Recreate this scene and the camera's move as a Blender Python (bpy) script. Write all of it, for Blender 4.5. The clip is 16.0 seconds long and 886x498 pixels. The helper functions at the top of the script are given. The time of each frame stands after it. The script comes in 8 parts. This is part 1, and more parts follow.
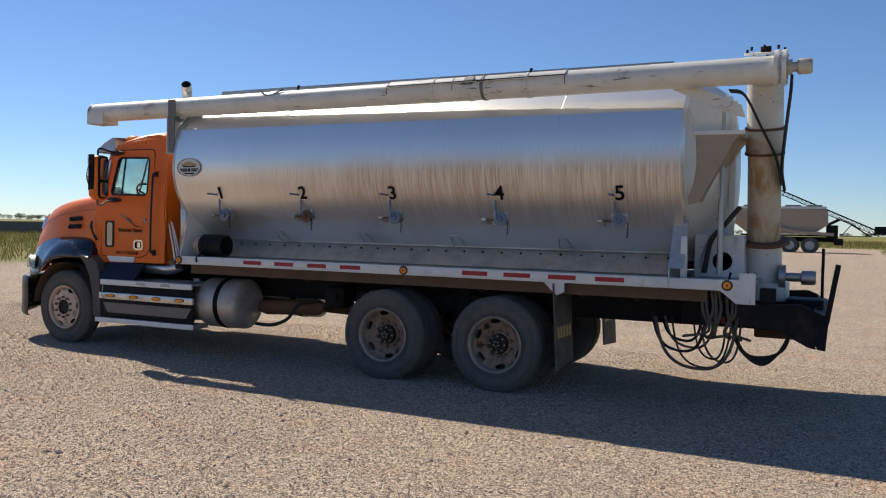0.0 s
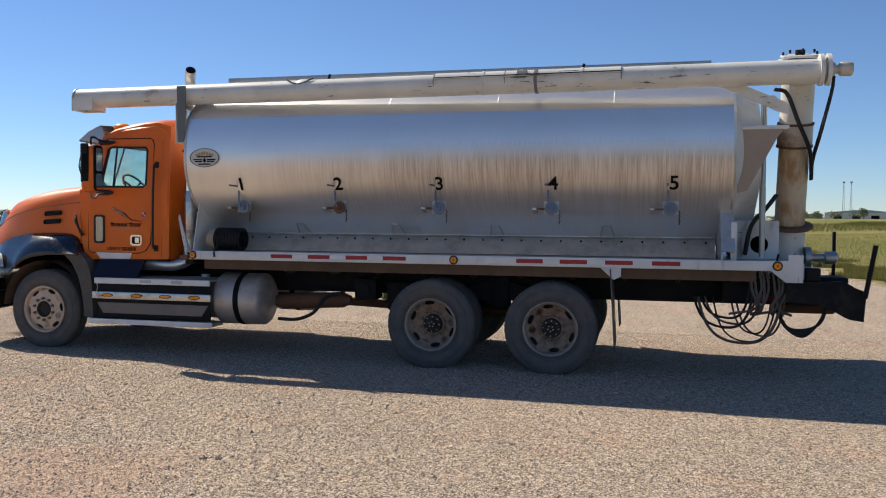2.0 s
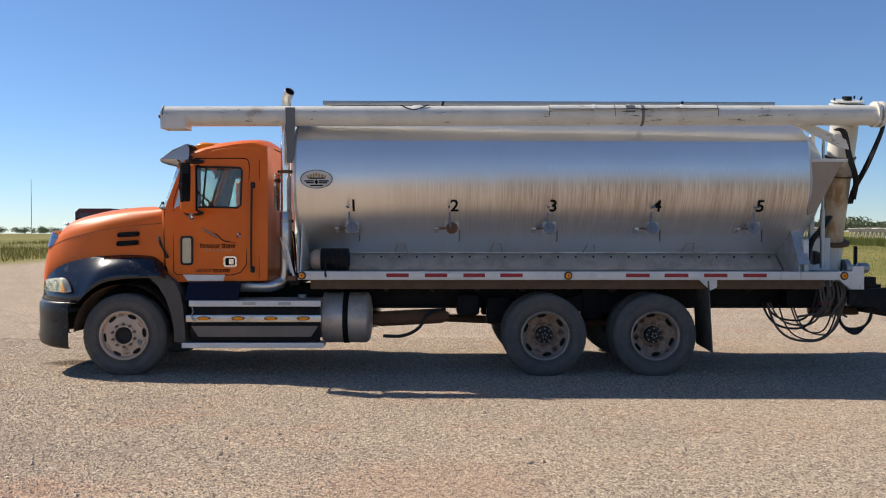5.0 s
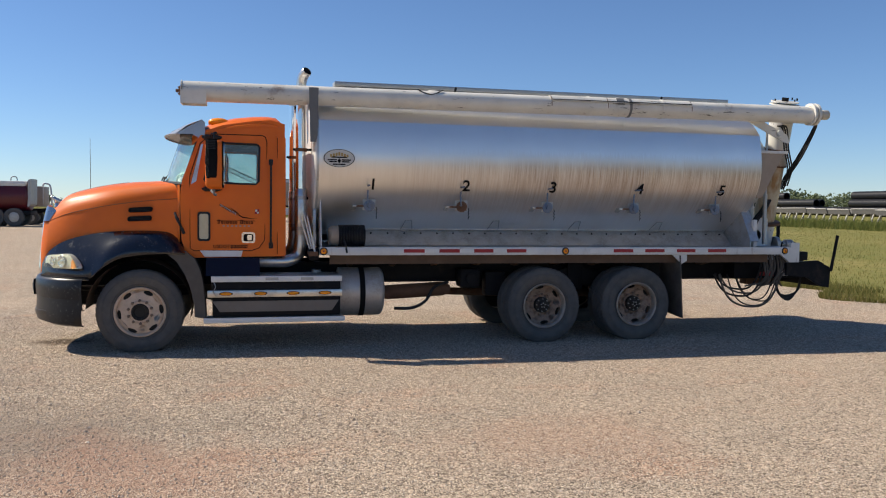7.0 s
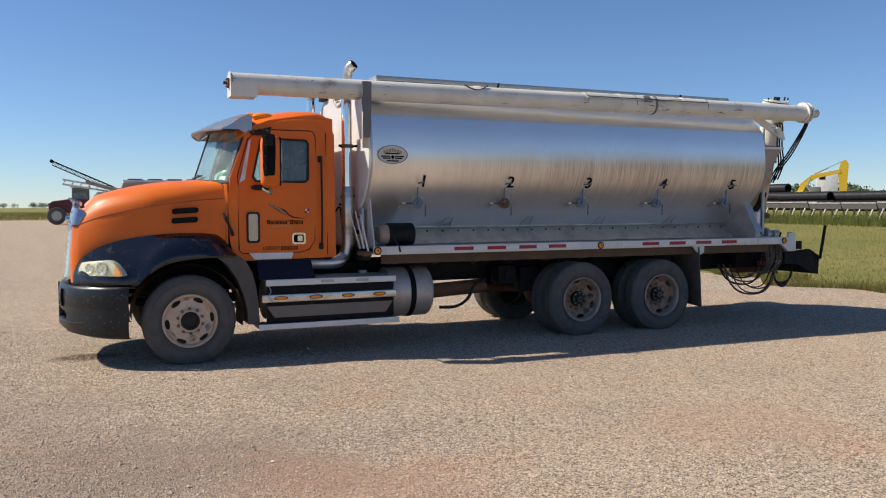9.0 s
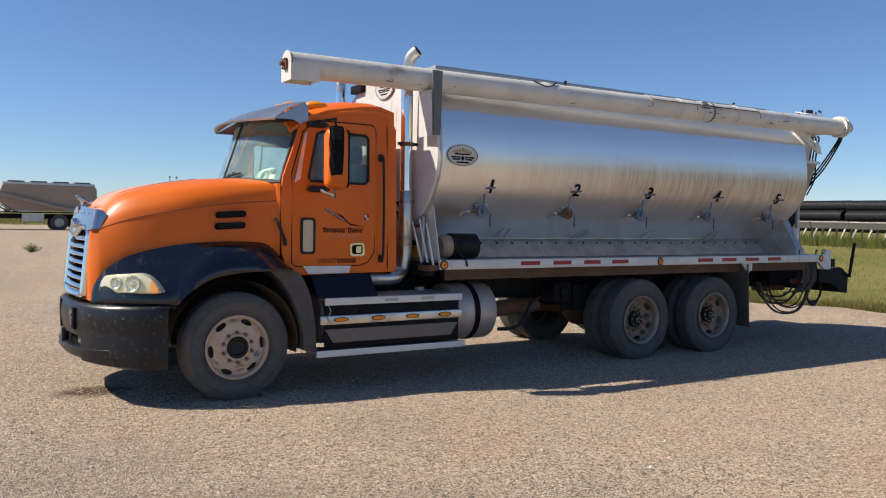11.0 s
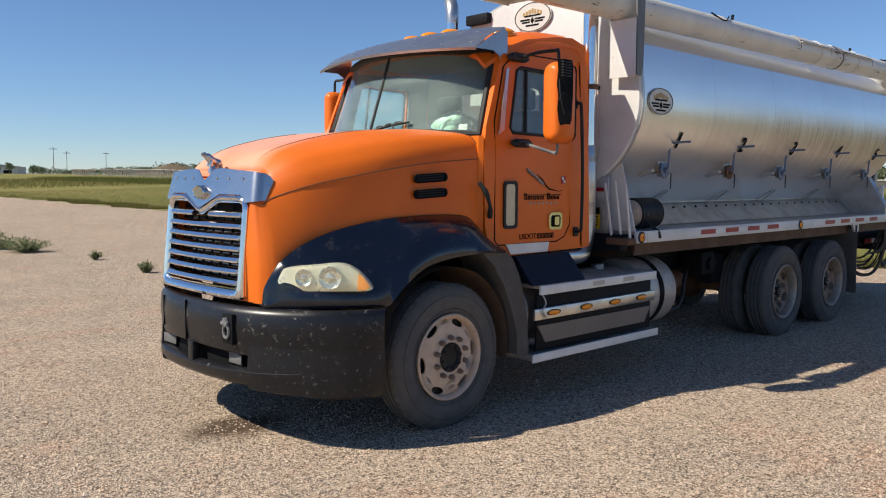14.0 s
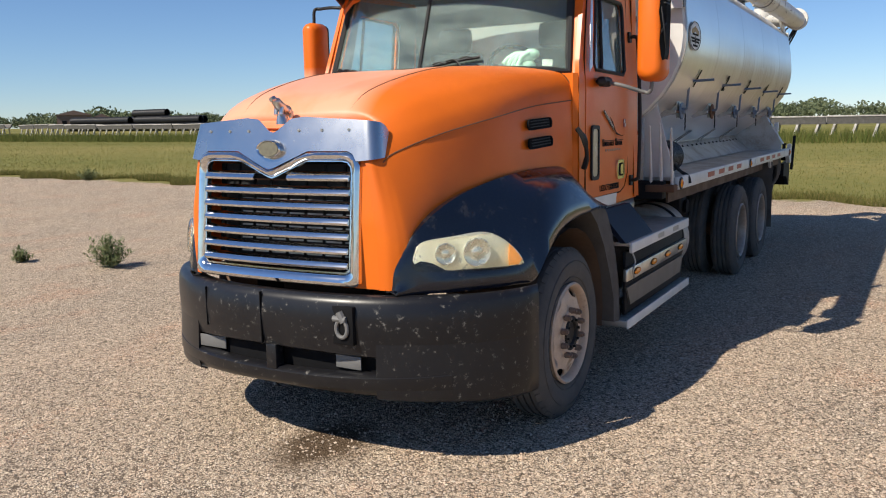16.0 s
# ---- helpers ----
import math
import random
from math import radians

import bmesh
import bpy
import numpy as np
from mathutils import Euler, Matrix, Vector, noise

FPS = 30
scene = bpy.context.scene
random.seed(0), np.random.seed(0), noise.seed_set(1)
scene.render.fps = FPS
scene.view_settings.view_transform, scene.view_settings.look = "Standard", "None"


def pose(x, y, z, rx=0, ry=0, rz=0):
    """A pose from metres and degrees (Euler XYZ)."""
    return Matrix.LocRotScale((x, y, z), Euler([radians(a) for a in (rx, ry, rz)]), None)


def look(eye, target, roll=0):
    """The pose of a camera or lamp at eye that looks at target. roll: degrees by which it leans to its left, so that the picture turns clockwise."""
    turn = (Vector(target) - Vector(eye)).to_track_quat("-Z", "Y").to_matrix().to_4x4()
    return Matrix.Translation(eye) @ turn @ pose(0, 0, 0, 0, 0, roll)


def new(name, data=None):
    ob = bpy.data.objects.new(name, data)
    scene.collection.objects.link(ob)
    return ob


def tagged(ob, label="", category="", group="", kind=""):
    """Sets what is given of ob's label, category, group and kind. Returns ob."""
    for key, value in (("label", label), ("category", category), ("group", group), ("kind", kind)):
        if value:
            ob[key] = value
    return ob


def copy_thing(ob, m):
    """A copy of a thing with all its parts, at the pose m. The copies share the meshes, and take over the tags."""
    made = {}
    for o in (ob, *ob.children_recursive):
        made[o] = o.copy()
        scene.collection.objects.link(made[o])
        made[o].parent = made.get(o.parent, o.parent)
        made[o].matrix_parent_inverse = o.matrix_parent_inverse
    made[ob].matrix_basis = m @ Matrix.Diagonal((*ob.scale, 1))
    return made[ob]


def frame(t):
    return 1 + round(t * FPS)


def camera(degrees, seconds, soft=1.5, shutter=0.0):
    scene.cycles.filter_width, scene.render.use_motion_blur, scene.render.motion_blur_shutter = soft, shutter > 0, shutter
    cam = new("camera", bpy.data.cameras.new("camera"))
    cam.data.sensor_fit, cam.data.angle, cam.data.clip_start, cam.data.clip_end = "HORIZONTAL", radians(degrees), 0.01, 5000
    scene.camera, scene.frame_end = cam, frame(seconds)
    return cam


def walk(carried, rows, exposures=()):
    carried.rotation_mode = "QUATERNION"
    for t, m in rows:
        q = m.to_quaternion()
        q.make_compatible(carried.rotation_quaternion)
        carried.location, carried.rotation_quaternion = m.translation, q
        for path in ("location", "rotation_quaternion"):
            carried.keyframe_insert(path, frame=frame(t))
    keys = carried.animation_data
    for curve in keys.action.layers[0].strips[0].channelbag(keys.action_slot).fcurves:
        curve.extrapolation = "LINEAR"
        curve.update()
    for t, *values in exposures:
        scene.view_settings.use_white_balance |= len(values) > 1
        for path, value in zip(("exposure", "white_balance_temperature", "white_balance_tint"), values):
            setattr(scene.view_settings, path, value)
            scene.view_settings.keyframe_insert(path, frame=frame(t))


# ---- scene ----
cam = camera(56.9, 16.0, soft=1.1)
METRES, EYE, TILT, LEAN, TURN = 20.5, 1.743, 0.0, 0.0, 25.6
ROWS = [
    (0.0, 0.0, 0.0, 0.0, 0.03, -1.42, -1.23),
    (0.5, -0.0304, -0.0039, 0.0007, -3.06, -1.66, -1.1),
    (1.0, -0.0608, -0.0024, -0.0011, -6.16, -1.93, -0.88),
    (1.5, -0.0912, -0.0001, -0.0019, -9.07, -2.05, -0.66),
    (2.0, -0.1202, 0.0043, -0.0011, -11.77, -2.03, -0.43),
    (2.5, -0.1494, 0.014, -0.0001, -14.31, -1.88, -0.2),
    (3.0, -0.1804, 0.0206, -0.001, -16.75, -1.57, -0.07),
    (3.5, -0.2105, 0.026, -0.0016, -19.08, -1.21, -0.04),
    (4.0, -0.2431, 0.03, -0.0006, -21.31, -0.79, -0.07),
    (6.5, -0.4047, 0.0604, 0.0038, -35.57, -2.25, -0.4),
    (7.0, -0.4332, 0.0746, 0.0044, -39.18, -2.84, -0.67),
    (7.5, -0.4563, 0.0949, 0.0036, -42.71, -3.22, -0.71),
    (8.0, -0.481, 0.1143, 0.0032, -45.71, -3.33, -0.52),
    (8.5, -0.5022, 0.1375, 0.0023, -47.96, -3.19, -0.12),
    (9.0, -0.5185, 0.1666, 0.0029, -49.5, -2.91, 0.16),
    (11.5, -0.5327, 0.3199, 0.0002, -59.74, -2.12, -1.34),
    (12.0, -0.5333, 0.3528, 0.0002, -61.68, -2.42, -1.6),
    (12.5, -0.5306, 0.3849, -0.0017, -63.36, -2.84, -1.62),
    (13.0, -0.5291, 0.4163, -0.001, -64.95, -3.37, -1.31),
    (13.5, -0.5292, 0.4444, 0.001, -66.77, -3.96, -0.82),
    (14.0, -0.5258, 0.4743, 0.0007, -69.26, -4.81, -0.32),
    (14.5, -0.5229, 0.505, -0.0012, -72.63, -5.83, 0.03),
    (15.0, -0.5175, 0.5327, -0.0005, -76.69, -6.86, 0.31),
    (15.5, -0.509, 0.562, 0.001, -81.16, -7.81, 0.62),
    (16.0, -0.5032, 0.5902, 0.0017, -85.9, -8.65, 1.03),
]
walk(cam, [(t, pose(0, 0, EYE, TILT, LEAN, TURN) @ pose(METRES * x, METRES * y, METRES * z, 90 + pitch, roll, yaw)) for t, x, y, z, yaw, pitch, roll in ROWS],
     exposures=[(0.0, 0.14, 6400, 9.5), (4.0, 0.32, 6400, 9.5), (7.0, 0.26, 6400, 9.5), (12.5, 0.24, 6400, 9.5), (16.0, 0.21, 6400, 9.5)])

# ---------------------------------------------------------------- daylight
SUN_WAY = Vector((-0.91, 0.425, 1.0)).normalized()
sky_world = bpy.data.worlds.new("sky")
scene.world = sky_world
sky_world.use_nodes = True
wn = sky_world.node_tree
sky_node = wn.nodes.new("ShaderNodeTexSky")
sky_node.sky_type = "NISHITA"
sky_node.sun_disc = False
sky_node.sun_elevation = math.asin(SUN_WAY.z)
sky_node.sun_rotation = math.atan2(SUN_WAY.x, SUN_WAY.y)
sky_node.altitude = 1200.0
sky_node.air_density, sky_node.dust_density, sky_node.ozone_density = 1.0, 0.0, 5.0
clear_blue = wn.nodes.new("ShaderNodeMix")
clear_blue.data_type, clear_blue.blend_type = "RGBA", "MULTIPLY"
clear_blue.inputs[0].default_value = 1.0
clear_blue.inputs[7].default_value = (0.90, 0.96, 1.06, 1)
wn.links.new(sky_node.outputs["Color"], clear_blue.inputs[6])
wn.links.new(clear_blue.outputs[2], wn.nodes["Background"].inputs["Color"])
wn.nodes["Background"].inputs["Strength"].default_value = 0.090
sun_data = bpy.data.lights.new("sun", "SUN")
sun_data.energy, sun_data.angle, sun_data.color = 5.3, radians(0.53), (1.0, 0.905, 0.76)
sun = new("sun", sun_data)
sun.matrix_world = look(SUN_WAY * 60, (0, 0, 0))


# ---------------------------------------------------------------- materials
def blank(name):
    m = bpy.data.materials.new(name)
    m.use_nodes = True
    nt = m.node_tree
    return m, nt, nt.nodes["Principled BSDF"]


def node(nt, kind, **inputs):
    n = nt.nodes.new(kind)
    for key, value in inputs.items():
        n.inputs[key.replace("_", " ")].default_value = value
    return n


def coords(nt, scale=(1, 1, 1), world=False):
    """Object or world coordinates, stretched by scale."""
    mp = nt.nodes.new("ShaderNodeMapping")
    mp.inputs["Scale"].default_value = scale
    if world:
        nt.links.new(nt.nodes.new("ShaderNodeNewGeometry").outputs["Position"], mp.inputs["Vector"])
    else:
        nt.links.new(nt.nodes.new("ShaderNodeTexCoord").outputs["Object"], mp.inputs["Vector"])
    return mp.outputs["Vector"]


def fbm(nt, vec, scale, detail=5.0, rough=0.6):
    n = node(nt, "ShaderNodeTexNoise", Scale=scale, Detail=detail, Roughness=rough)
    nt.links.new(vec, n.inputs["Vector"])
    return n.outputs["Fac"]


def ramp(nt, fac, lo, hi, a=0.0, b=1.0):
    n = nt.nodes.new("ShaderNodeMapRange")
    n.inputs["From Min"].default_value, n.inputs["From Max"].default_value = lo, hi
    n.inputs["To Min"].default_value, n.inputs["To Max"].default_value = a, b
    nt.links.new(fac, n.inputs["Value"])
    return n.outputs["Result"]


def math_node(nt, op, a, b):
    n = nt.nodes.new("ShaderNodeMath")
    n.operation = op
    n.use_clamp = True
    for i, v in enumerate((a, b)):
        if isinstance(v, (int, float)):
            n.inputs[i].default_value = v
        else:
            nt.links.new(v, n.inputs[i])
    return n.outputs["Value"]


def blend(nt, fac, a, b):
    """Colour a to colour b by fac; each is a tuple or a socket."""
    n = nt.nodes.new("ShaderNodeMix")
    n.data_type = "RGBA"
    if isinstance(fac, (int, float)):
        n.inputs[0].default_value = fac
    else:
        nt.links.new(fac, n.inputs[0])
    for i, v in ((6, a), (7, b)):
        if isinstance(v, tuple):
            n.inputs[i].default_value = (*v, 1)
        else:
            nt.links.new(v, n.inputs[i])
    return n.outputs[2]


def relief(nt, bsdf, height, strength, distance=0.01):
    n = node(nt, "ShaderNodeBump", Strength=strength, Distance=distance)
    nt.links.new(height, n.inputs["Height"])
    nt.links.new(n.outputs["Normal"], bsdf.inputs["Normal"])


def surface(name, base, rough=0.5, metal=0.0, other=None, amount=0.5, scale=6.0, grain=60.0, dirt=None, dirt_at=(0.55, 0.75), dirt_scale=3.0,
            bump=0.1, coat=0.0, stretch=(1, 1, 1), gloss=0.5):
    """Paint, metal, plastic or rubber with a slow change of shade, a fine grain and patches of dirt."""
    m, nt, b = blank(name)
    vec = coords(nt, stretch)
    other = other or tuple(c * 0.78 for c in base)
    slow, fine = fbm(nt, vec, scale), fbm(nt, vec, grain, 3.0)
    col = blend(nt, ramp(nt, slow, 0.35, 0.7, 0, amount), base, other)
    col = blend(nt, ramp(nt, fine, 0.5, 0.8, 0, amount * 0.6), col, tuple(c * 0.7 for c in base))
    if dirt:
        mask = math_node(nt, "MULTIPLY", ramp(nt, fbm(nt, vec, dirt_scale, 8.0, 0.7), *dirt_at), ramp(nt, fine, 0.3, 0.55))
        col = blend(nt, mask, col, dirt)
        nt.links.new(ramp(nt, mask, 0, 1, rough, min(0.9, rough + 0.35)), b.inputs["Roughness"])
        if metal:
            nt.links.new(ramp(nt, mask, 0, 1, metal, metal * 0.3), b.inputs["Metallic"])
    else:
        nt.links.new(ramp(nt, slow, 0.3, 0.7, rough * 0.8, min(1.0, rough * 1.2)), b.inputs["Roughness"])
    nt.links.new(col, b.inputs["Base Color"])
    if metal and not dirt:
        b.inputs["Metallic"].default_value = metal
    b.inputs["Coat Weight"].default_value = coat
    b.inputs["Coat Roughness"].default_value = 0.12
    b.inputs["Specular IOR Level"].default_value = gloss
    if bump:
        relief(nt, b, fine, bump, 0.002)
    return m


def plain(name, base, rough=0.5, metal=0.0, transmission=0.0, ior=1.45):
    m, nt, b = blank(name)
    b.inputs["Base Color"].default_value = (*base, 1)
    b.inputs["Roughness"].default_value, b.inputs["Metallic"].default_value = rough, metal
    b.inputs["Transmission Weight"].default_value, b.inputs["IOR"].default_value = transmission, ior
    return m


def tank_metal():
    """Brushed aluminium with a dull film and fine run-off streaks on its flank."""
    m, nt, b = blank("brushed_aluminium")
    vec = coords(nt)
    brush = fbm(nt, coords(nt, (1.5, 40, 40)), 5.0, 4.0)
    sheet = fbm(nt, coords(nt, (0.8, 0.6, 0.6)), 1.2, 3.0)
    runs = fbm(nt, coords(nt, (44, 1.6, 1.6)), 1.0, 6.0, 0.7)
    wide = fbm(nt, coords(nt, (3.5, 0.6, 0.6)), 1.0, 4.0)
    sep = nt.nodes.new("ShaderNodeSeparateXYZ")
    nt.links.new(vec, sep.inputs[0])
    low = ramp(nt, math_node(nt, "ADD", ramp(nt, sep.outputs["Z"], 1.0, 4.0), ramp(nt, runs, 0.3, 0.7, -0.02, 0.03)), 0.545, 0.475)
    high = ramp(nt, sep.outputs["Z"], 1.75, 2.2, 0.12, 1.0)
    rear = ramp(nt, sep.outputs["X"], -7.0, -4.6, 0.12, 1.0)
    film = math_node(nt, "MULTIPLY", math_node(nt, "MULTIPLY", low, high), math_node(nt, "MULTIPLY", rear, ramp(nt, wide, 0.2, 0.5, 0.4, 1.0)))
    streak = math_node(nt, "MULTIPLY", film, ramp(nt, runs, 0.40, 0.62, 0.40, 1.0))
    col = blend(nt, ramp(nt, sheet, 0.3, 0.7), (0.85, 0.835, 0.81), (0.78, 0.765, 0.745))
    col = blend(nt, math_node(nt, "MULTIPLY", streak, 0.82), col, (0.34, 0.225, 0.125))
    col = blend(nt, math_node(nt, "MULTIPLY", film, ramp(nt, fbm(nt, coords(nt, (60, 3.0, 3.0)), 1.0, 3.0), 0.57, 0.66, 0, 0.6)), col, (0.74, 0.66, 0.55))
    nt.links.new(col, b.inputs["Base Color"])
    nt.links.new(ramp(nt, streak, 0, 1, 0.88, 0.50), b.inputs["Metallic"])
    r = math_node(nt, "ADD", ramp(nt, brush, 0.3, 0.7, 0.32, 0.37), ramp(nt, streak, 0, 1, 0, 0.12))
    nt.links.new(r, b.inputs["Roughness"])
    relief(nt, b, sheet, 0.03, 0.02)
    return m


def gravel_colour(nt):
    """Compacted gravel: grey stone, pale tan and bare reddish earth in patches metres wide, with pebbles standing proud."""
    vec = coords(nt, world=True)
    patch = fbm(nt, vec, 0.42, 6.0, 0.62)
    blot = fbm(nt, vec, 0.95, 6.0, 0.65)
    tracks = fbm(nt, coords(nt, (0.16, 1.1, 1), True), 1.0, 5.0)
    clumps = fbm(nt, vec, 5.0, 6.0, 0.75)

    def stones(scale):
        v = node(nt, "ShaderNodeTexVoronoi", Scale=scale, Randomness=1.0)
        nt.links.new(vec, v.inputs["Vector"])
        c = nt.nodes.new("ShaderNodeSeparateColor")
        nt.links.new(v.outputs["Color"], c.inputs[0])
        return v.outputs["Distance"], c.outputs
    d1, one = stones(125.0)
    d2, two = stones(58.0)
    d3, three = stones(30.0)
    grit = fbm(nt, vec, 190.0, 2.0)
    col = blend(nt, ramp(nt, patch, 0.38, 0.60), (0.426, 0.338, 0.254), (0.558, 0.420, 0.298))
    col = blend(nt, ramp(nt, blot, 0.50, 0.66, 0, 0.8), col, (0.294, 0.240, 0.187))
    earth = ramp(nt, fbm(nt, coords(nt, (1.0, 1.6, 1), True), 0.75, 6.0, 0.6), 0.53, 0.66)
    col = blend(nt, math_node(nt, "MULTIPLY", earth, 0.85), col, (0.564, 0.314, 0.198))
    col = blend(nt, ramp(nt, tracks, 0.48, 0.66, 0, 0.5), col, (0.600, 0.468, 0.346))
    col = blend(nt, ramp(nt, clumps, 0.48, 0.72, 0, 0.45), col, (0.270, 0.204, 0.150))
    col = blend(nt, ramp(nt, one[0], 0.55, 0.95, 0, 0.75), col, (0.900, 0.768, 0.588))
    col = blend(nt, ramp(nt, one[1], 0.55, 0.90, 0, 0.75), col, (0.132, 0.101, 0.077))
    core = math_node(nt, "MULTIPLY", ramp(nt, two[0], 0.35, 0.42), ramp(nt, d2, 0.46, 0.30))
    tone = blend(nt, two[1], (0.276, 0.214, 0.161), (0.900, 0.744, 0.576))
    col = blend(nt, math_node(nt, "MULTIPLY", core, 0.85), col, tone)
    # shade between the pebbles, painted as dark rings
    gap_shade = math_node(nt, "MULTIPLY", ramp(nt, two[0], 0.35, 0.42), ramp(nt, d2, 0.44, 0.58))
    col = blend(nt, math_node(nt, "MULTIPLY", gap_shade, 0.85), col, (0.102, 0.077, 0.058))
    rock = math_node(nt, "MULTIPLY", ramp(nt, three[0], 0.86, 0.89), ramp(nt, d3, 0.40, 0.30))
    col = blend(nt, math_node(nt, "MULTIPLY", rock, 0.8), col, blend(nt, three[1], (0.408, 0.324, 0.252), (0.792, 0.684, 0.564)))
    # hollows coloured dark and humps pale, like shade and sun on relief
    lumps = fbm(nt, vec, 17.0, 5.0, 0.8)
    col = blend(nt, ramp(nt, lumps, 0.54, 0.68, 0, 0.38), col, (0.20, 0.140, 0.098))
    col = blend(nt, ramp(nt, lumps, 0.48, 0.37, 0, 0.55), col, (0.86, 0.665, 0.485))
    # ragged darker and redder patches at four set places
    for cx, cy, size, depth, shade in ((-10.9, 4.3, 1.5, 0.62, (0.198, 0.158, 0.126)), (-9.6, 3.4, 1.0, 0.5, (0.396, 0.222, 0.150)), (-12.6, 6.3, 1.6, 0.45, (0.228, 0.180, 0.144)), (-6.2, 3.6, 0.9, 0.35, (0.408, 0.240, 0.162))):
        far = nt.nodes.new("ShaderNodeVectorMath")
        far.operation = "DISTANCE"
        nt.links.new(coords(nt, (1.0, 1.3, 0), True), far.inputs[0])
        far.inputs[1].default_value = (cx, cy * 1.3, 0)
        wide = nt.nodes.new("ShaderNodeMath")
        wide.operation = "ADD"
        nt.links.new(far.outputs["Value"], wide.inputs[0])
        nt.links.new(ramp(nt, blot, 0.2, 0.8, -1.1, 1.1), wide.inputs[1])
        col = blend(nt, ramp(nt, wide.outputs["Value"], size * 1.5, size * 0.4, 0, depth), col, shade)
    # an old oil drip under the nose of the truck
    spot = nt.nodes.new("ShaderNodeVectorMath")
    spot.operation = "DISTANCE"
    nt.links.new(coords(nt, (1.0, 1.5, 0), True), spot.inputs[0])
    spot.inputs[1].default_value = (-11.03, 9.25 * 1.5, 0)
    edge = math_node(nt, "ADD", spot.outputs["Value"], ramp(nt, fbm(nt, vec, 6.0), 0, 1, -0.0, 0.35))
    col = blend(nt, ramp(nt, edge, 0.66, 0.38, 0, 0.92), col, (0.085, 0.055, 0.032))
    h = math_node(nt, "ADD", ramp(nt, d1, 0.0, 0.75, 0.22, 0.0), ramp(nt, grit, 0, 1, 0, 0.12))
    dome = math_node(nt, "MULTIPLY", ramp(nt, two[0], 0.30, 0.45), ramp(nt, d2, 0.55, 0.05))
    h = math_node(nt, "ADD", h, ramp(nt, dome, 0, 1, 0, 0.46))
    h = math_node(nt, "ADD", h, ramp(nt, rock, 0, 1, 0, 0.20))
    h = math_node(nt, "ADD", h, ramp(nt, lumps, 0.35, 0.65, 0.16, 0.0))
    return col, h


def grass_colour(nt):
    """Thin mown grass and dry thatch over earth."""
    vec = coords(nt, world=True)
    big = fbm(nt, coords(nt, (0.10, 0.03, 0.1), True), 1.0, 5.0)
    tuft = fbm(nt, vec, 2.2, 6.0, 0.7)
    fine = fbm(nt, vec, 26.0, 3.0)
    col = blend(nt, ramp(nt, big, 0.38, 0.62), (0.150, 0.145, 0.036), (0.245, 0.205, 0.068))
    col = blend(nt, ramp(nt, tuft, 0.45, 0.68, 0, 0.8), col, (0.105, 0.128, 0.034))
    col = blend(nt, ramp(nt, fine, 0.5, 0.72, 0, 0.5), col, (0.31, 0.25, 0.10))
    return col, math_node(nt, "ADD", ramp(nt, tuft, 0, 1, 0, 0.6), ramp(nt, fine, 0, 1, 0, 0.4))


def yard_ground():
    """Gravel yard, with rough grass east of a ragged edge and far to the north and west."""
    m, nt, b = blank("gravel_and_grass")
    geo = nt.nodes.new("ShaderNodeNewGeometry")
    sep = nt.nodes.new("ShaderNodeSeparateXYZ")
    nt.links.new(geo.outputs["Position"], sep.inputs[0])
    ragged = ramp(nt, fbm(nt, coords(nt, world=True), 0.45, 8.0, 0.7), 0, 1, -1.6, 1.6)
    east = nt.nodes.new("ShaderNodeMath")
    east.operation = "ADD"
    nt.links.new(sep.outputs["X"], east.inputs[0])
    verge = nt.nodes.new("ShaderNodeMath")
    verge.operation = "ADD"
    nt.links.new(ragged, verge.inputs[0])
    nt.links.new(ramp(nt, sep.outputs["Y"], 14, 22, 0, 0.7), verge.inputs[1])
    nt.links.new(verge.outputs[0], east.inputs[1])
    north = ramp(nt, sep.outputs["Y"], 92, 98)
    west = math_node(nt, "MULTIPLY", ramp(nt, sep.outputs["X"], -27, -30), ramp(nt, sep.outputs["Y"], 18, 24))
    green = math_node(nt, "MAXIMUM", ramp(nt, east.outputs[0], 4.45, 4.75), math_node(nt, "MAXIMUM", north, west))
    gc, gh = gravel_colour(nt)
    sc, sh = grass_colour(nt)
    nt.links.new(blend(nt, green, gc, sc), b.inputs["Base Color"])
    b.inputs["Roughness"].default_value = 0.95
    b.inputs["Specular IOR Level"].default_value = 0.15
    relief(nt, b, blend(nt, green, gh, sh), 1.0, 0.019)
    return m


def varied(name, colours, rough=0.9, translucent=0.0):
    """Stones, blades or leaves: one of several colours for each piece."""
    m, nt, b = blank(name)
    geo = nt.nodes.new("ShaderNodeNewGeometry")
    cr = nt.nodes.new("ShaderNodeValToRGB")
    cr.color_ramp.interpolation = "LINEAR"
    e = cr.color_ramp.elements
    while len(e) < len(colours):
        e.new(0.5)
    for i, c in enumerate(colours):
        e[i].position = i / (len(colours) - 1)
        e[i].color = (*c, 1)
    nt.links.new(geo.outputs["Random Per Island"], cr.inputs["Fac"])
    nt.links.new(cr.outputs["Color"], b.inputs["Base Color"])
    b.inputs["Roughness"].default_value = rough
    b.inputs["Specular IOR Level"].default_value = 0.15
    if translucent:
        t = nt.nodes.new("ShaderNodeBsdfTranslucent")
        nt.links.new(cr.outputs["Color"], t.inputs["Color"])
        mx = nt.nodes.new("ShaderNodeMixShader")
        mx.inputs[0].default_value = translucent
        nt.links.new(b.outputs[0], mx.inputs[1])
        nt.links.new(t.outputs[0], mx.inputs[2])
        nt.links.new(mx.outputs[0], nt.nodes["Material Output"].inputs["Surface"])
    return m


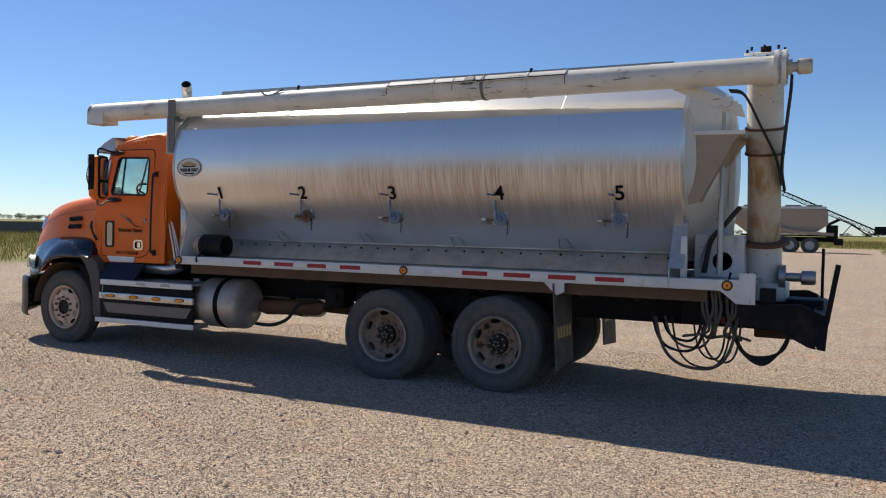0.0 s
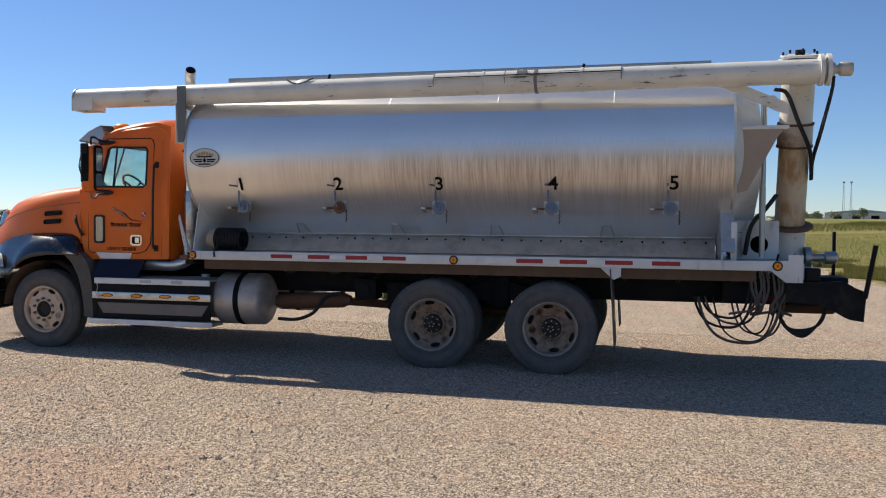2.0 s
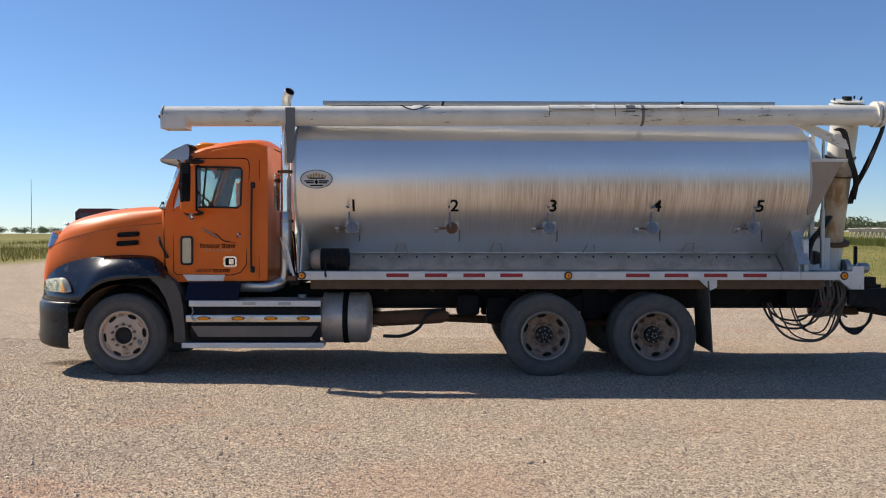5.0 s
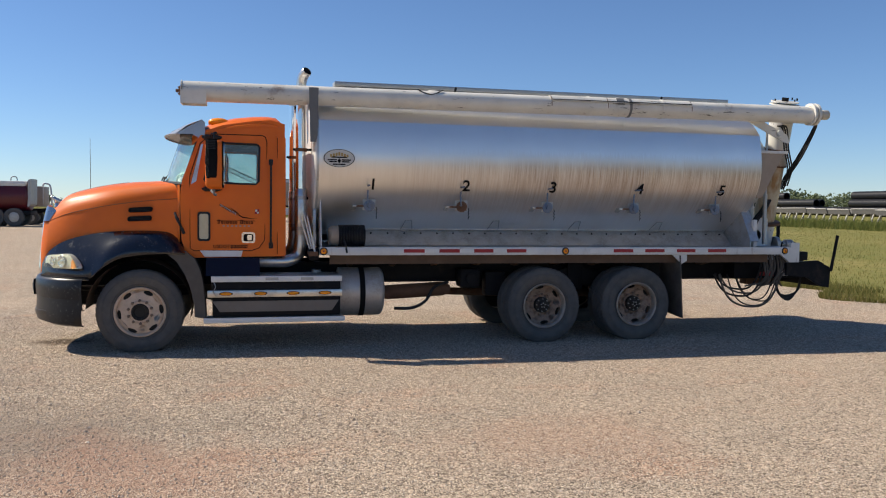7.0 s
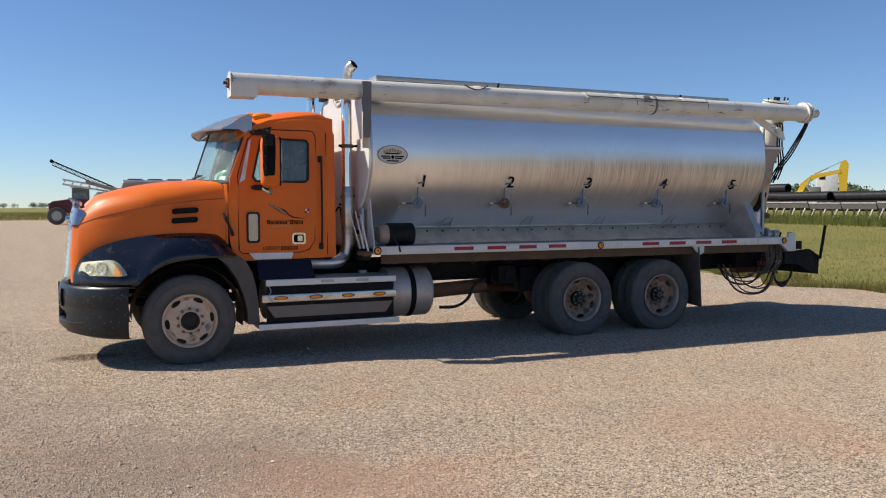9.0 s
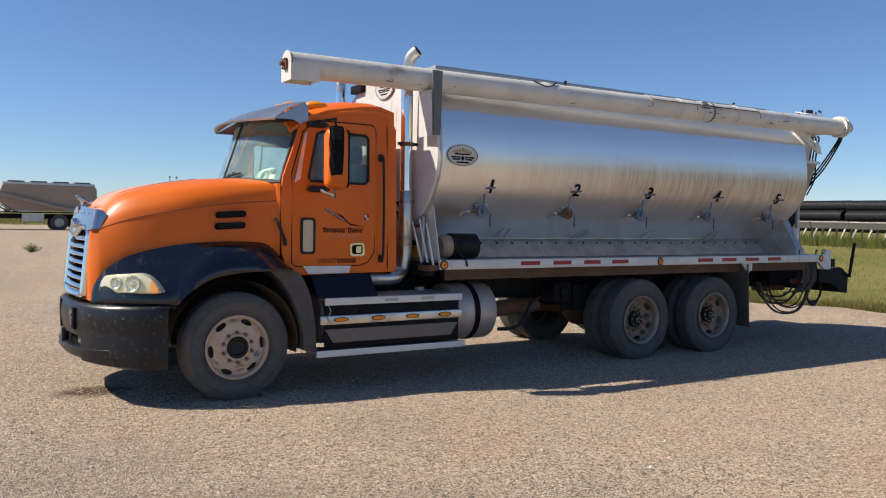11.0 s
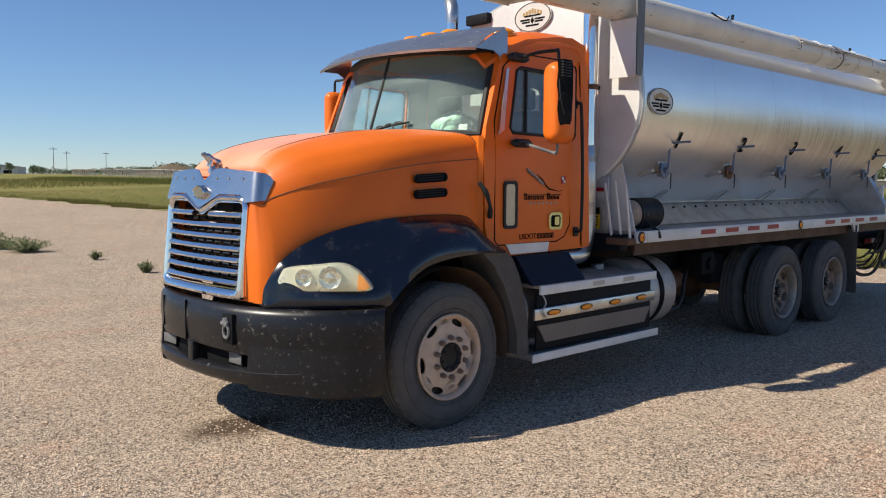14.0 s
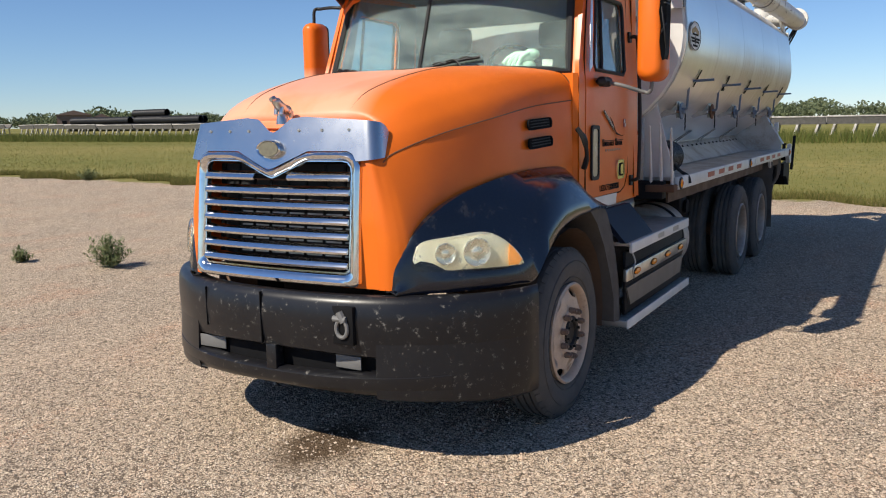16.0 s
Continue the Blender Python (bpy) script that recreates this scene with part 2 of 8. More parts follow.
def weathered_white(name, rust=(0.20, 0.085, 0.03), at=(0.58, 0.72), runs=True, base=(0.72, 0.69, 0.62), scraped=(0.68, 0.70)):
    """Old cream-white paint with rust runs and black scrapes."""
    m, nt, b = blank(name)
    vec = coords(nt)
    slow, fine = fbm(nt, vec, 2.0, 6.0), fbm(nt, vec, 40.0, 4.0)
    run = fbm(nt, coords(nt, (14, 14, 1.4)), 1.0, 7.0, 0.65)
    scrape = fbm(nt, coords(nt, (3, 22, 22)), 1.4, 5.0, 0.7)
    col = blend(nt, ramp(nt, slow, 0.35, 0.7), base, tuple(c * 0.8 for c in base))
    mask = math_node(nt, "MULTIPLY", ramp(nt, run if runs else slow, *at), ramp(nt, slow, 0.42, 0.58))
    col = blend(nt, math_node(nt, "MULTIPLY", mask, 0.85), col, rust)
    col = blend(nt, math_node(nt, "MULTIPLY", ramp(nt, scrape, *scraped), ramp(nt, slow, 0.45, 0.55)), col, (0.05, 0.045, 0.04))
    nt.links.new(col, b.inputs["Base Color"])
    nt.links.new(ramp(nt, mask, 0, 1, 0.42, 0.8), b.inputs["Roughness"])
    relief(nt, b, fine, 0.08, 0.003)
    return m


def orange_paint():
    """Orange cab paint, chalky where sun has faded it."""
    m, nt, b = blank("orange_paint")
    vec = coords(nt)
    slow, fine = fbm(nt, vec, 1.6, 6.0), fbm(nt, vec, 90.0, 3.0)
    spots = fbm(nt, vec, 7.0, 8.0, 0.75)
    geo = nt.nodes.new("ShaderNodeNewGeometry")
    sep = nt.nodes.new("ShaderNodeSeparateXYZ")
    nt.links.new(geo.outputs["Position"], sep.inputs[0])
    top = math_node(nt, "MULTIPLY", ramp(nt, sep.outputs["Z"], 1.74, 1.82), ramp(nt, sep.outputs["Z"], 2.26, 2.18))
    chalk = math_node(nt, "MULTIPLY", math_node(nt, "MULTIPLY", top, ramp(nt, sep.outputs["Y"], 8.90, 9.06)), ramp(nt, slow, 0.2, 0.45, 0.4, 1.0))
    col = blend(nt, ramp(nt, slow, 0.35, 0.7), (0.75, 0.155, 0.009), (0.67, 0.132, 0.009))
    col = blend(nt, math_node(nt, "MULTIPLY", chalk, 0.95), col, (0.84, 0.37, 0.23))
    col = blend(nt, ramp(nt, spots, 0.66, 0.78, 0, 0.35), col, (0.30, 0.085, 0.02))
    nt.links.new(col, b.inputs["Base Color"])
    nt.links.new(ramp(nt, slow, 0.3, 0.7, 0.32, 0.5), b.inputs["Roughness"])
    b.inputs["Coat Weight"].default_value = 0.08
    b.inputs["Specular IOR Level"].default_value = 0.28
    b.inputs["Coat Roughness"].default_value = 0.18
    relief(nt, b, fine, 0.03, 0.001)
    return m


M_TANK = tank_metal()
M_GROUND = yard_ground()
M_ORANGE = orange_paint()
M_AUGER = weathered_white("cream_auger_paint", runs=False, at=(0.62, 0.75), scraped=(0.605, 0.635))
M_TUBE = weathered_white("rust_stained_cream_paint", rust=(0.34, 0.175, 0.055), at=(0.38, 0.55), base=(0.56, 0.47, 0.33))
M_WHITE = weathered_white("dull_white_paint", at=(0.6, 0.75), base=(0.70, 0.69, 0.66))
M_BLACK = surface("navy_black_paint", (0.0035, 0.006, 0.014), 0.22, coat=0.4, other=(0.005, 0.007, 0.012), dirt=(0.055, 0.050, 0.045), dirt_at=(0.56, 0.88), dirt_scale=11.0, bump=0.03)
M_BUMPER = surface("scuffed_black_plastic", (0.008, 0.008, 0.010), 0.34, other=(0.015, 0.015, 0.016), grain=70, dirt=(0.16, 0.15, 0.135), dirt_at=(0.585, 0.69), dirt_scale=24, bump=0.10, gloss=0.4)
M_FRAME = surface("dark_chassis_steel", (0.009, 0.010, 0.013), 0.6, other=(0.020, 0.018, 0.016), dirt=(0.065, 0.050, 0.038), dirt_at=(0.58, 0.85), bump=0.3, gloss=0.12)
M_RUSTY = surface("rusty_brown_steel", (0.16, 0.085, 0.05), 0.75, other=(0.09, 0.05, 0.035), bump=0.4, gloss=0.2)
M_GUARD = surface("brushed_stainless", (0.54, 0.55, 0.56), 0.27, 1.0, other=(0.47, 0.48, 0.50), scale=2.0, grain=90, bump=0.0)
M_CHROME = surface("chrome", (0.80, 0.80, 0.80), 0.10, 1.0, other=(0.70, 0.70, 0.71), grain=30, bump=0.0)
M_DULLCHROME = surface("dusty_bright_metal", (0.62, 0.61, 0.59), 0.30, 1.0, other=(0.50, 0.48, 0.45), dirt=(0.32, 0.26, 0.20), dirt_at=(0.5, 0.8), bump=0.05)
M_STEEL = surface("galvanised_steel", (0.42, 0.42, 0.41), 0.45, 0.8, dirt=(0.25, 0.19, 0.14), dirt_at=(0.55, 0.8), bump=0.15)
M_DECK = surface("dusty_aluminium_deck", (0.55, 0.56, 0.56), 0.42, 0.75, other=(0.45, 0.45, 0.44), dirt=(0.34, 0.29, 0.24), dirt_at=(0.45, 0.7), bump=0.1)
M_TYRE = surface("dusty_tyre_rubber", (0.088, 0.087, 0.086), 0.9, other=(0.120, 0.116, 0.110), amount=0.8, scale=9, grain=120, dirt=(0.150, 0.130, 0.108), dirt_at=(0.42, 0.75), bump=0.3, gloss=0.15)
# Dusty tan, taken darker for the shade in the deep rear dish.
M_RIM = surface("dusty_tan_wheel", (0.33, 0.235, 0.17), 0.55, other=(0.22, 0.15, 0.105), amount=0.8, scale=10, dirt=(0.12, 0.065, 0.04), dirt_at=(0.45, 0.7), dirt_scale=14, bump=0.2)
# Paler than the disc, so that the rear lip shows as a lit ring.
M_LIP = surface("pale_lit_rim_edge", (0.40, 0.34, 0.28), 0.45, 0.3, other=(0.27, 0.21, 0.16), amount=0.8, scale=14, bump=0.1)
M_RIMF = surface("dusty_pink_tan_wheel", (0.62, 0.475, 0.35), 0.5, other=(0.52, 0.38, 0.275), amount=0.8, scale=10, dirt=(0.16, 0.09, 0.055), dirt_at=(0.58, 0.75), dirt_scale=14, bump=0.2)
M_FUEL = surface("dust_coated_aluminium", (0.50, 0.46, 0.42), 0.48, 0.6, other=(0.40, 0.36, 0.32), dirt=(0.33, 0.27, 0.22), dirt_at=(0.45, 0.7), bump=0.1)
M_KICK = surface("dusty_dark_aluminium", (0.17, 0.155, 0.14), 0.5, 0.4, other=(0.11, 0.10, 0.09), dirt=(0.24, 0.20, 0.165), dirt_at=(0.5, 0.75), bump=0.1)
M_HUB = surface("greasy_hub_and_hole_black", (0.02, 0.019, 0.018), 0.5, bump=0.3, gloss=0.25)
M_NUT = surface("rusty_wheel_nut", (0.22, 0.15, 0.11), 0.6, bump=0.3)
M_AMBER = plain("amber_lens", (0.85, 0.28, 0.01), 0.2)
M_RED = plain("red_reflective_tape", (0.32, 0.012, 0.02), 0.35)
M_TAPE = surface("white_reflective_tape", (0.72, 0.71, 0.68), 0.4, bump=0.0)
M_GLASS = plain("clear_glass", (0.86, 0.95, 0.93), 0.0, transmission=1.0, ior=1.5)


def dusty_glass():
    """Tinted laminated glass with a thin film of dust and smears."""
    m, nt, b = blank("dusty_tinted_glass")
    b.inputs["Base Color"].default_value = (0.74, 0.90, 0.86, 1)
    b.inputs["Roughness"].default_value, b.inputs["Transmission Weight"].default_value, b.inputs["IOR"].default_value = 0.0, 1.0, 1.5
    d = node(nt, "ShaderNodeBsdfDiffuse", Color=(0.50, 0.60, 0.56, 1))
    mx = nt.nodes.new("ShaderNodeMixShader")
    smear = fbm(nt, coords(nt, (2, 2, 5)), 1.5, 6.0, 0.65)
    nt.links.new(ramp(nt, smear, 0.3, 0.75, 0.05, 0.20), mx.inputs[0])
    nt.links.new(b.outputs[0], mx.inputs[1])
    nt.links.new(d.outputs[0], mx.inputs[2])
    nt.links.new(mx.outputs[0], nt.nodes["Material Output"].inputs["Surface"])
    return m


M_SCREEN = dusty_glass()
M_COVER = plain("yellowed_clear_lens", (0.97, 0.95, 0.86), 0.02, transmission=1.0, ior=1.2)
M_VISOR = surface("weathered_bare_steel", (0.36, 0.38, 0.42), 0.34, 0.85, other=(0.28, 0.30, 0.34), grain=30, bump=0.05)
M_HAZE = surface("dusty_grey_trim", (0.30, 0.30, 0.29), 0.8, bump=0.1)
# Concrete darkened to carry the shade on the bunk troughs' sides.
M_BUNK = surface("dark_concrete", (0.17, 0.16, 0.15), 0.9, other=(0.10, 0.095, 0.09), amount=0.8, bump=0.3, gloss=0.2)
M_LENS = surface("hazed_headlamp_reflector", (0.66, 0.68, 0.60), 0.32, 0.45, other=(0.62, 0.60, 0.46), amount=0.9, scale=9.0, grain=50, bump=0.05)
M_LENSRING = surface("lamp_reflector", (0.72, 0.74, 0.70), 0.26, 0.8, other=(0.60, 0.62, 0.57), scale=20.0, bump=0.0)
M_TURN = surface("faded_amber_plastic", (0.80, 0.33, 0.08), 0.25, other=(0.70, 0.36, 0.14), scale=14.0, bump=0.0)
M_RUBBER = surface("black_hose_rubber", (0.018, 0.018, 0.019), 0.55, other=(0.04, 0.038, 0.036), dirt=(0.12, 0.10, 0.08), dirt_at=(0.6, 0.85), bump=0.15, gloss=0.25)
M_DUSTHOSE = surface("dusty_grey_hose", (0.12, 0.105, 0.09), 0.75, other=(0.07, 0.062, 0.055), bump=0.2, gloss=0.2)
M_INSIDE = surface("grey_cab_trim", (0.16, 0.16, 0.155), 0.7, bump=0.1)
M_SEAT = surface("grey_seat_cloth", (0.12, 0.12, 0.125), 0.9, bump=0.3, gloss=0.2)
M_INK = surface("flat_black", (0.006, 0.006, 0.007), 0.8, bump=0.0, gloss=0.15)
M_GREY = surface("dull_grey_steel", (0.15, 0.148, 0.145), 0.5, other=(0.10, 0.10, 0.098), dirt=(0.20, 0.15, 0.11), dirt_at=(0.6, 0.8), bump=0.15)
M_COLLAR = weathered_white("rust_eaten_cream_paint", rust=(0.17, 0.075, 0.03), at=(0.30, 0.46), base=(0.58, 0.52, 0.42))
M_NAVY = surface("dull_navy_panel", (0.004, 0.007, 0.022), 0.55, other=(0.006, 0.008, 0.016), dirt=(0.05, 0.045, 0.04), dirt_at=(0.65, 0.95), bump=0.05, gloss=0.3)
M_BRONZE = surface("dusty_bronze_glass", (0.62, 0.55, 0.38), 0.25, other=(0.50, 0.42, 0.26), bump=0.0)
M_BRASS = surface("worn_bronze_enamel", (0.30, 0.26, 0.17), 0.35, 0.6, other=(0.14, 0.12, 0.09), scale=40.0, bump=0.0)
M_GOLD = plain("gold_lettering", (0.40, 0.26, 0.08), 0.5)
M_PLATE = surface("white_badge", (0.62, 0.60, 0.55), 0.45, bump=0.0)
M_BLUE = surface("faded_blue_paint", (0.10, 0.17, 0.28), 0.5, other=(0.16, 0.20, 0.25), dirt=(0.22, 0.17, 0.13), dirt_at=(0.45, 0.7), bump=0.1)
M_YELLOW = surface("yellow_paint", (0.72, 0.46, 0.02), 0.45, other=(0.60, 0.38, 0.03), dirt=(0.2, 0.14, 0.08), dirt_at=(0.6, 0.8))
M_MAROON = surface("maroon_paint", (0.10, 0.010, 0.016), 0.4, bump=0.05)
# Brown with the shade under the deck and wheel arches put into it.
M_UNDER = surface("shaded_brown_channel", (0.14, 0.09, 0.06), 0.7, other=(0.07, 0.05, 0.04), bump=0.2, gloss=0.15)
M_TAN = surface("tan_steel", (0.36, 0.28, 0.21), 0.5, other=(0.29, 0.22, 0.16), bump=0.1)
M_PIPE = surface("black_corrugated_plastic", (0.014, 0.014, 0.016), 0.45, other=(0.035, 0.033, 0.032), bump=0.1, gloss=0.3)
M_CONCRETE = surface("weathered_concrete", (0.52, 0.49, 0.45), 0.9, other=(0.30, 0.28, 0.26), amount=0.8, dirt=(0.12, 0.11, 0.10), dirt_at=(0.5, 0.75), bump=0.3)
M_BARK = surface("grey_brown_bark", (0.13, 0.10, 0.075), 0.95, scale=12, bump=0.6)
M_EARTH = surface("brown_earth", (0.15, 0.11, 0.065), 0.95, other=(0.10, 0.095, 0.045), scale=0.6, grain=5, bump=0.6)
M_SIDING = surface("brown_shed_siding", (0.18, 0.12, 0.10), 0.7, bump=0.1)
M_CORE = surface("dark_radiator_core", (0.02, 0.02, 0.021), 0.6, bump=0.3, gloss=0.15)
M_STONE = varied("gravel_stones", [(0.319, 0.248, 0.189), (0.543, 0.431, 0.330), (0.448, 0.325, 0.236), (0.661, 0.549, 0.437), (0.378, 0.301, 0.236)])
M_BLADE = varied("grass_blades", [(0.085, 0.098, 0.024), (0.145, 0.142, 0.036), (0.27, 0.22, 0.085), (0.115, 0.125, 0.032), (0.20, 0.175, 0.056)], translucent=0.3)
M_TALL = varied("tall_green_grass", [(0.075, 0.105, 0.024), (0.115, 0.140, 0.034), (0.20, 0.19, 0.06), (0.095, 0.125, 0.030)], translucent=0.3)
M_WEED = varied("grey_green_weed_leaves", [(0.13, 0.165, 0.075), (0.20, 0.235, 0.11), (0.16, 0.19, 0.095), (0.27, 0.27, 0.14)], translucent=0.25)
# Leaf greens paled and tinted blue: distance haze mixed into the colour.
M_LEAF = varied("hazy_tree_leaves", [(0.10, 0.13, 0.075), (0.145, 0.17, 0.09), (0.12, 0.145, 0.085), (0.18, 0.20, 0.11)], translucent=0.2)
M_GLOVE = surface("pale_green_glove_cloth", (0.45, 0.62, 0.48), 0.9, other=(0.30, 0.46, 0.36), scale=25, bump=0.3)


# ---------------------------------------------------------------- building tools
PLACED = {}


def thing(name, x, y, z, label, category, group="", kind="", turn=0.0):
    """An empty at a thing's base, that takes its parts."""
    ob = tagged(new(name), label, category, group, kind)
    ob.matrix_basis = PLACED[ob] = pose(x, y, z, 0, 0, turn)
    return ob


def hang(ob, parent, at=None):
    """Puts ob, placed at the pose at, under parent."""
    at = at or Matrix()
    ob.matrix_basis = at
    if parent:
        ob.parent = parent
        ob.matrix_parent_inverse = PLACED.get(parent, Matrix()).inverted()
    PLACED[ob] = at
    return ob


def to_mesh(name, bm, material, smooth=True, angle=35):
    bmesh.ops.recalc_face_normals(bm, faces=bm.faces)
    me = bpy.data.meshes.new(name)
    bm.to_mesh(me)
    bm.free()
    for p in me.polygons:
        p.use_smooth = smooth
    if smooth:
        me.set_sharp_from_angle(angle=radians(angle))
    me.materials.append(material)
    return me


def part(name, bm, material, parent, label="", at=None, smooth=True, angle=35):
    ob = new(name, to_mesh(name, bm, material, smooth, angle))
    hang(ob, parent, at)
    return tagged(ob, label)


def again(ob, at, parent=None):
    """The same mesh once more, as an object of its own under the same parent."""
    return tagged(hang(new(ob.name.split(".")[0], ob.data), parent or ob.parent, at), ob.get("label", ""))


def box(x0, x1, y0, y1, z0, z1, bevel=0.0, bm=None, seg=2):
    b = bmesh.new()
    bmesh.ops.create_cube(b, size=1, matrix=Matrix.Translation(((x0 + x1) / 2, (y0 + y1) / 2, (z0 + z1) / 2)) @ Matrix.Diagonal((abs(x1 - x0), abs(y1 - y0), abs(z1 - z0), 1)))
    if bevel:
        bmesh.ops.bevel(b, geom=b.edges[:], offset=bevel, segments=seg, affect="EDGES", profile=0.5)
    return join(bm, b)


def join(bm, b):
    if bm is None:
        return b
    me = bpy.data.meshes.new("joined")
    b.to_mesh(me)
    b.free()
    bm.from_mesh(me)
    bpy.data.meshes.remove(me)
    return bm


def ring_frame(way):
    way = way.normalized()
    side = way.cross(Vector((0, 0, 1)))
    if side.length < 0.01:
        side = way.cross(Vector((0, 1, 0)))
    side.normalize()
    return side, way.cross(side).normalized()


def tube(points, r, seg=10, bm=None, caps=True, inner=0.0):
    """A round bar or pipe along points; r is one radius or one for each point; inner: the bore's share of the radius at open ends."""
    b = bm or bmesh.new()
    pts = [Vector(p) for p in points]
    rs = r if isinstance(r, (list, tuple)) else [r] * len(pts)
    rings, side = [], None
    for i, p in enumerate(pts):
        way = (pts[min(i + 1, len(pts) - 1)] - pts[max(i - 1, 0)])
        if way.length < 1e-9:
            way = pts[-1] - pts[0]
        way.normalize()
        if side is None:
            side, up = ring_frame(way)
        else:
            side = (side - way * side.dot(way)).normalized()
        up = way.cross(side).normalized()
        rings.append([b.verts.new(p + (side * math.cos(a) + up * math.sin(a)) * rs[i]) for a in (2 * math.pi * k / seg for k in range(seg))])
    for a, c in zip(rings, rings[1:]):
        for k in range(seg):
            b.faces.new((a[k], a[(k + 1) % seg], c[(k + 1) % seg], c[k]))
    if caps:
        b.faces.new(rings[0][::-1])
        b.faces.new(rings[-1])
    return b


def smooth_path(points, steps=6):
    """A Catmull-Rom curve through points."""
    p = [Vector(q) for q in points]
    p = [p[0] * 2 - p[1]] + p + [p[-1] * 2 - p[-2]]
    out = []
    for i in range(1, len(p) - 2):
        for k in range(steps):
            t = k / steps
            out.append(0.5 * ((2 * p[i]) + (p[i + 1] - p[i - 1]) * t + (2 * p[i - 1] - 5 * p[i] + 4 * p[i + 1] - p[i + 2]) * t * t
                              + (-p[i - 1] + 3 * p[i] - 3 * p[i + 1] + p[i + 2]) * t ** 3))
    return out + [p[-2]]


def loft(rings, bm=None, closed=True, caps=True):
    """Skins rings of points; a closed ring joins its ends."""
    b = bm or bmesh.new()
    vs = [[b.verts.new(p) for p in ring] for ring in rings]
    n = len(vs[0])
    for a, c in zip(vs, vs[1:]):
        for k in range(n if closed else n - 1):
            b.faces.new((a[k], a[(k + 1) % n], c[(k + 1) % n], c[k]))
    if caps and closed:
        b.faces.new(vs[0][::-1])
        b.faces.new(vs[-1])
    return b


def revolve(profile, origin, axis="y", seg=40, bm=None, closed=False):
    """Turns a profile of (along, radius) about an axis through origin; along runs along the axis."""
    b = bm or bmesh.new()
    rings = []
    for along, r in profile:
        ring = []
        for k in range(seg):
            c, s = math.cos(2 * math.pi * k / seg) * r, math.sin(2 * math.pi * k / seg) * r
            p = {"y": (c, along, s), "x": (along, c, s), "z": (c, s, along)}[axis]
            ring.append(b.verts.new(Vector(origin) + Vector(p)))
        rings.append(ring)
    pairs = list(zip(rings, rings[1:])) + ([(rings[-1], rings[0])] if closed else [])
    for a, c in pairs:
        for k in range(seg):
            b.faces.new((a[k], a[(k + 1) % seg], c[(k + 1) % seg], c[k]))
    if not closed:
        for ring, (along, r) in ((rings[0], profile[0]), (rings[-1], profile[-1])):
            if r > 1e-5:
                b.faces.new(ring)
    return b


def slab(outline, thick, to3, bm=None, bevel=0.0):
    """A flat plate: an outline of (u, v), made thick along w; to3(u, v, w) places it."""
    b = bmesh.new()
    lo = [b.verts.new(to3(u, v, 0.0)) for u, v in outline]
    hi = [b.verts.new(to3(u, v, thick)) for u, v in outline]
    n = len(outline)
    b.faces.new(lo[::-1])
    b.faces.new(hi)
    for k in range(n):
        b.faces.new((lo[k], lo[(k + 1) % n], hi[(k + 1) % n], hi[k]))
    if bevel:
        bmesh.ops.bevel(b, geom=b.edges[:], offset=bevel, segments=1, affect="EDGES")
    return join(bm, b)


def rounded(u0, u1, v0, v1, r, seg=5, rs=None):
    """A rounded rectangle's outline; rs: radii of its corners, from (u1, v1) on, counter-clockwise."""
    out = []
    rs = rs or [r] * 4
    for (cu, cv, a0), q in zip(((u1, v1, 0), (u0, v1, 90), (u0, v0, 180), (u1, v0, 270)), rs):
        su, sv = (-1 if cu == u1 else 1), (-1 if cv == v1 else 1)
        for k in range(seg + 1):
            a = radians(a0 + 90 * k / seg)
            out.append((cu + su * q + q * math.cos(a), cv + sv * q + q * math.sin(a)))
    return out


def pierced(outer, inner, thick, to3, bm=None, profile=None):
    """A plate with one hole: both outlines are cut at the same angles round the hole's middle. profile: its section as (share of the way in, height), closed."""
    cu, cv = sum(p[0] for p in inner) / len(inner), sum(p[1] for p in inner) / len(inner)

    def hit(poly, a):
        du, dv, best = math.cos(a), math.sin(a), 0.0
        for (u0, v0), (u1, v1) in zip(poly, poly[1:] + poly[:1]):
            eu, ev = u1 - u0, v1 - v0
            det = du * -ev + eu * dv
            if abs(det) < 1e-12:
                continue
            t = ((u0 - cu) * -ev + eu * (v0 - cv)) / det
            s = (du * (v0 - cv) - dv * (u0 - cu)) / det
            if -1e-6 <= s <= 1 + 1e-6 and t > best:
                best = t
        return cu + du * best, cv + dv * best

    angles = sorted({round(math.atan2(v - cv, u - cu), 4) for u, v in outer + inner} | {round(-math.pi + 2 * math.pi * k / 48, 4) for k in range(48)})
    angles = [a for i, a in enumerate(angles) if i == 0 or a - angles[i - 1] > 0.004]
    b = bmesh.new()
    ro, ri = [hit(outer, a) for a in angles], [hit(inner, a) for a in angles]
    profile = profile or ((0, 0), (1, 0), (1, thick), (0, thick))
    rings = [[b.verts.new(to3(u0 + (u1 - u0) * f, v0 + (v1 - v0) * f, w)) for (u0, v0), (u1, v1) in zip(ro, ri)] for f, w in profile]
    n = len(angles)
    for a, c in zip(rings, rings[1:] + rings[:1]):
        for k in range(n):
            b.faces.new((a[k], a[(k + 1) % n], c[(k + 1) % n], c[k]))
    return join(bm, b)


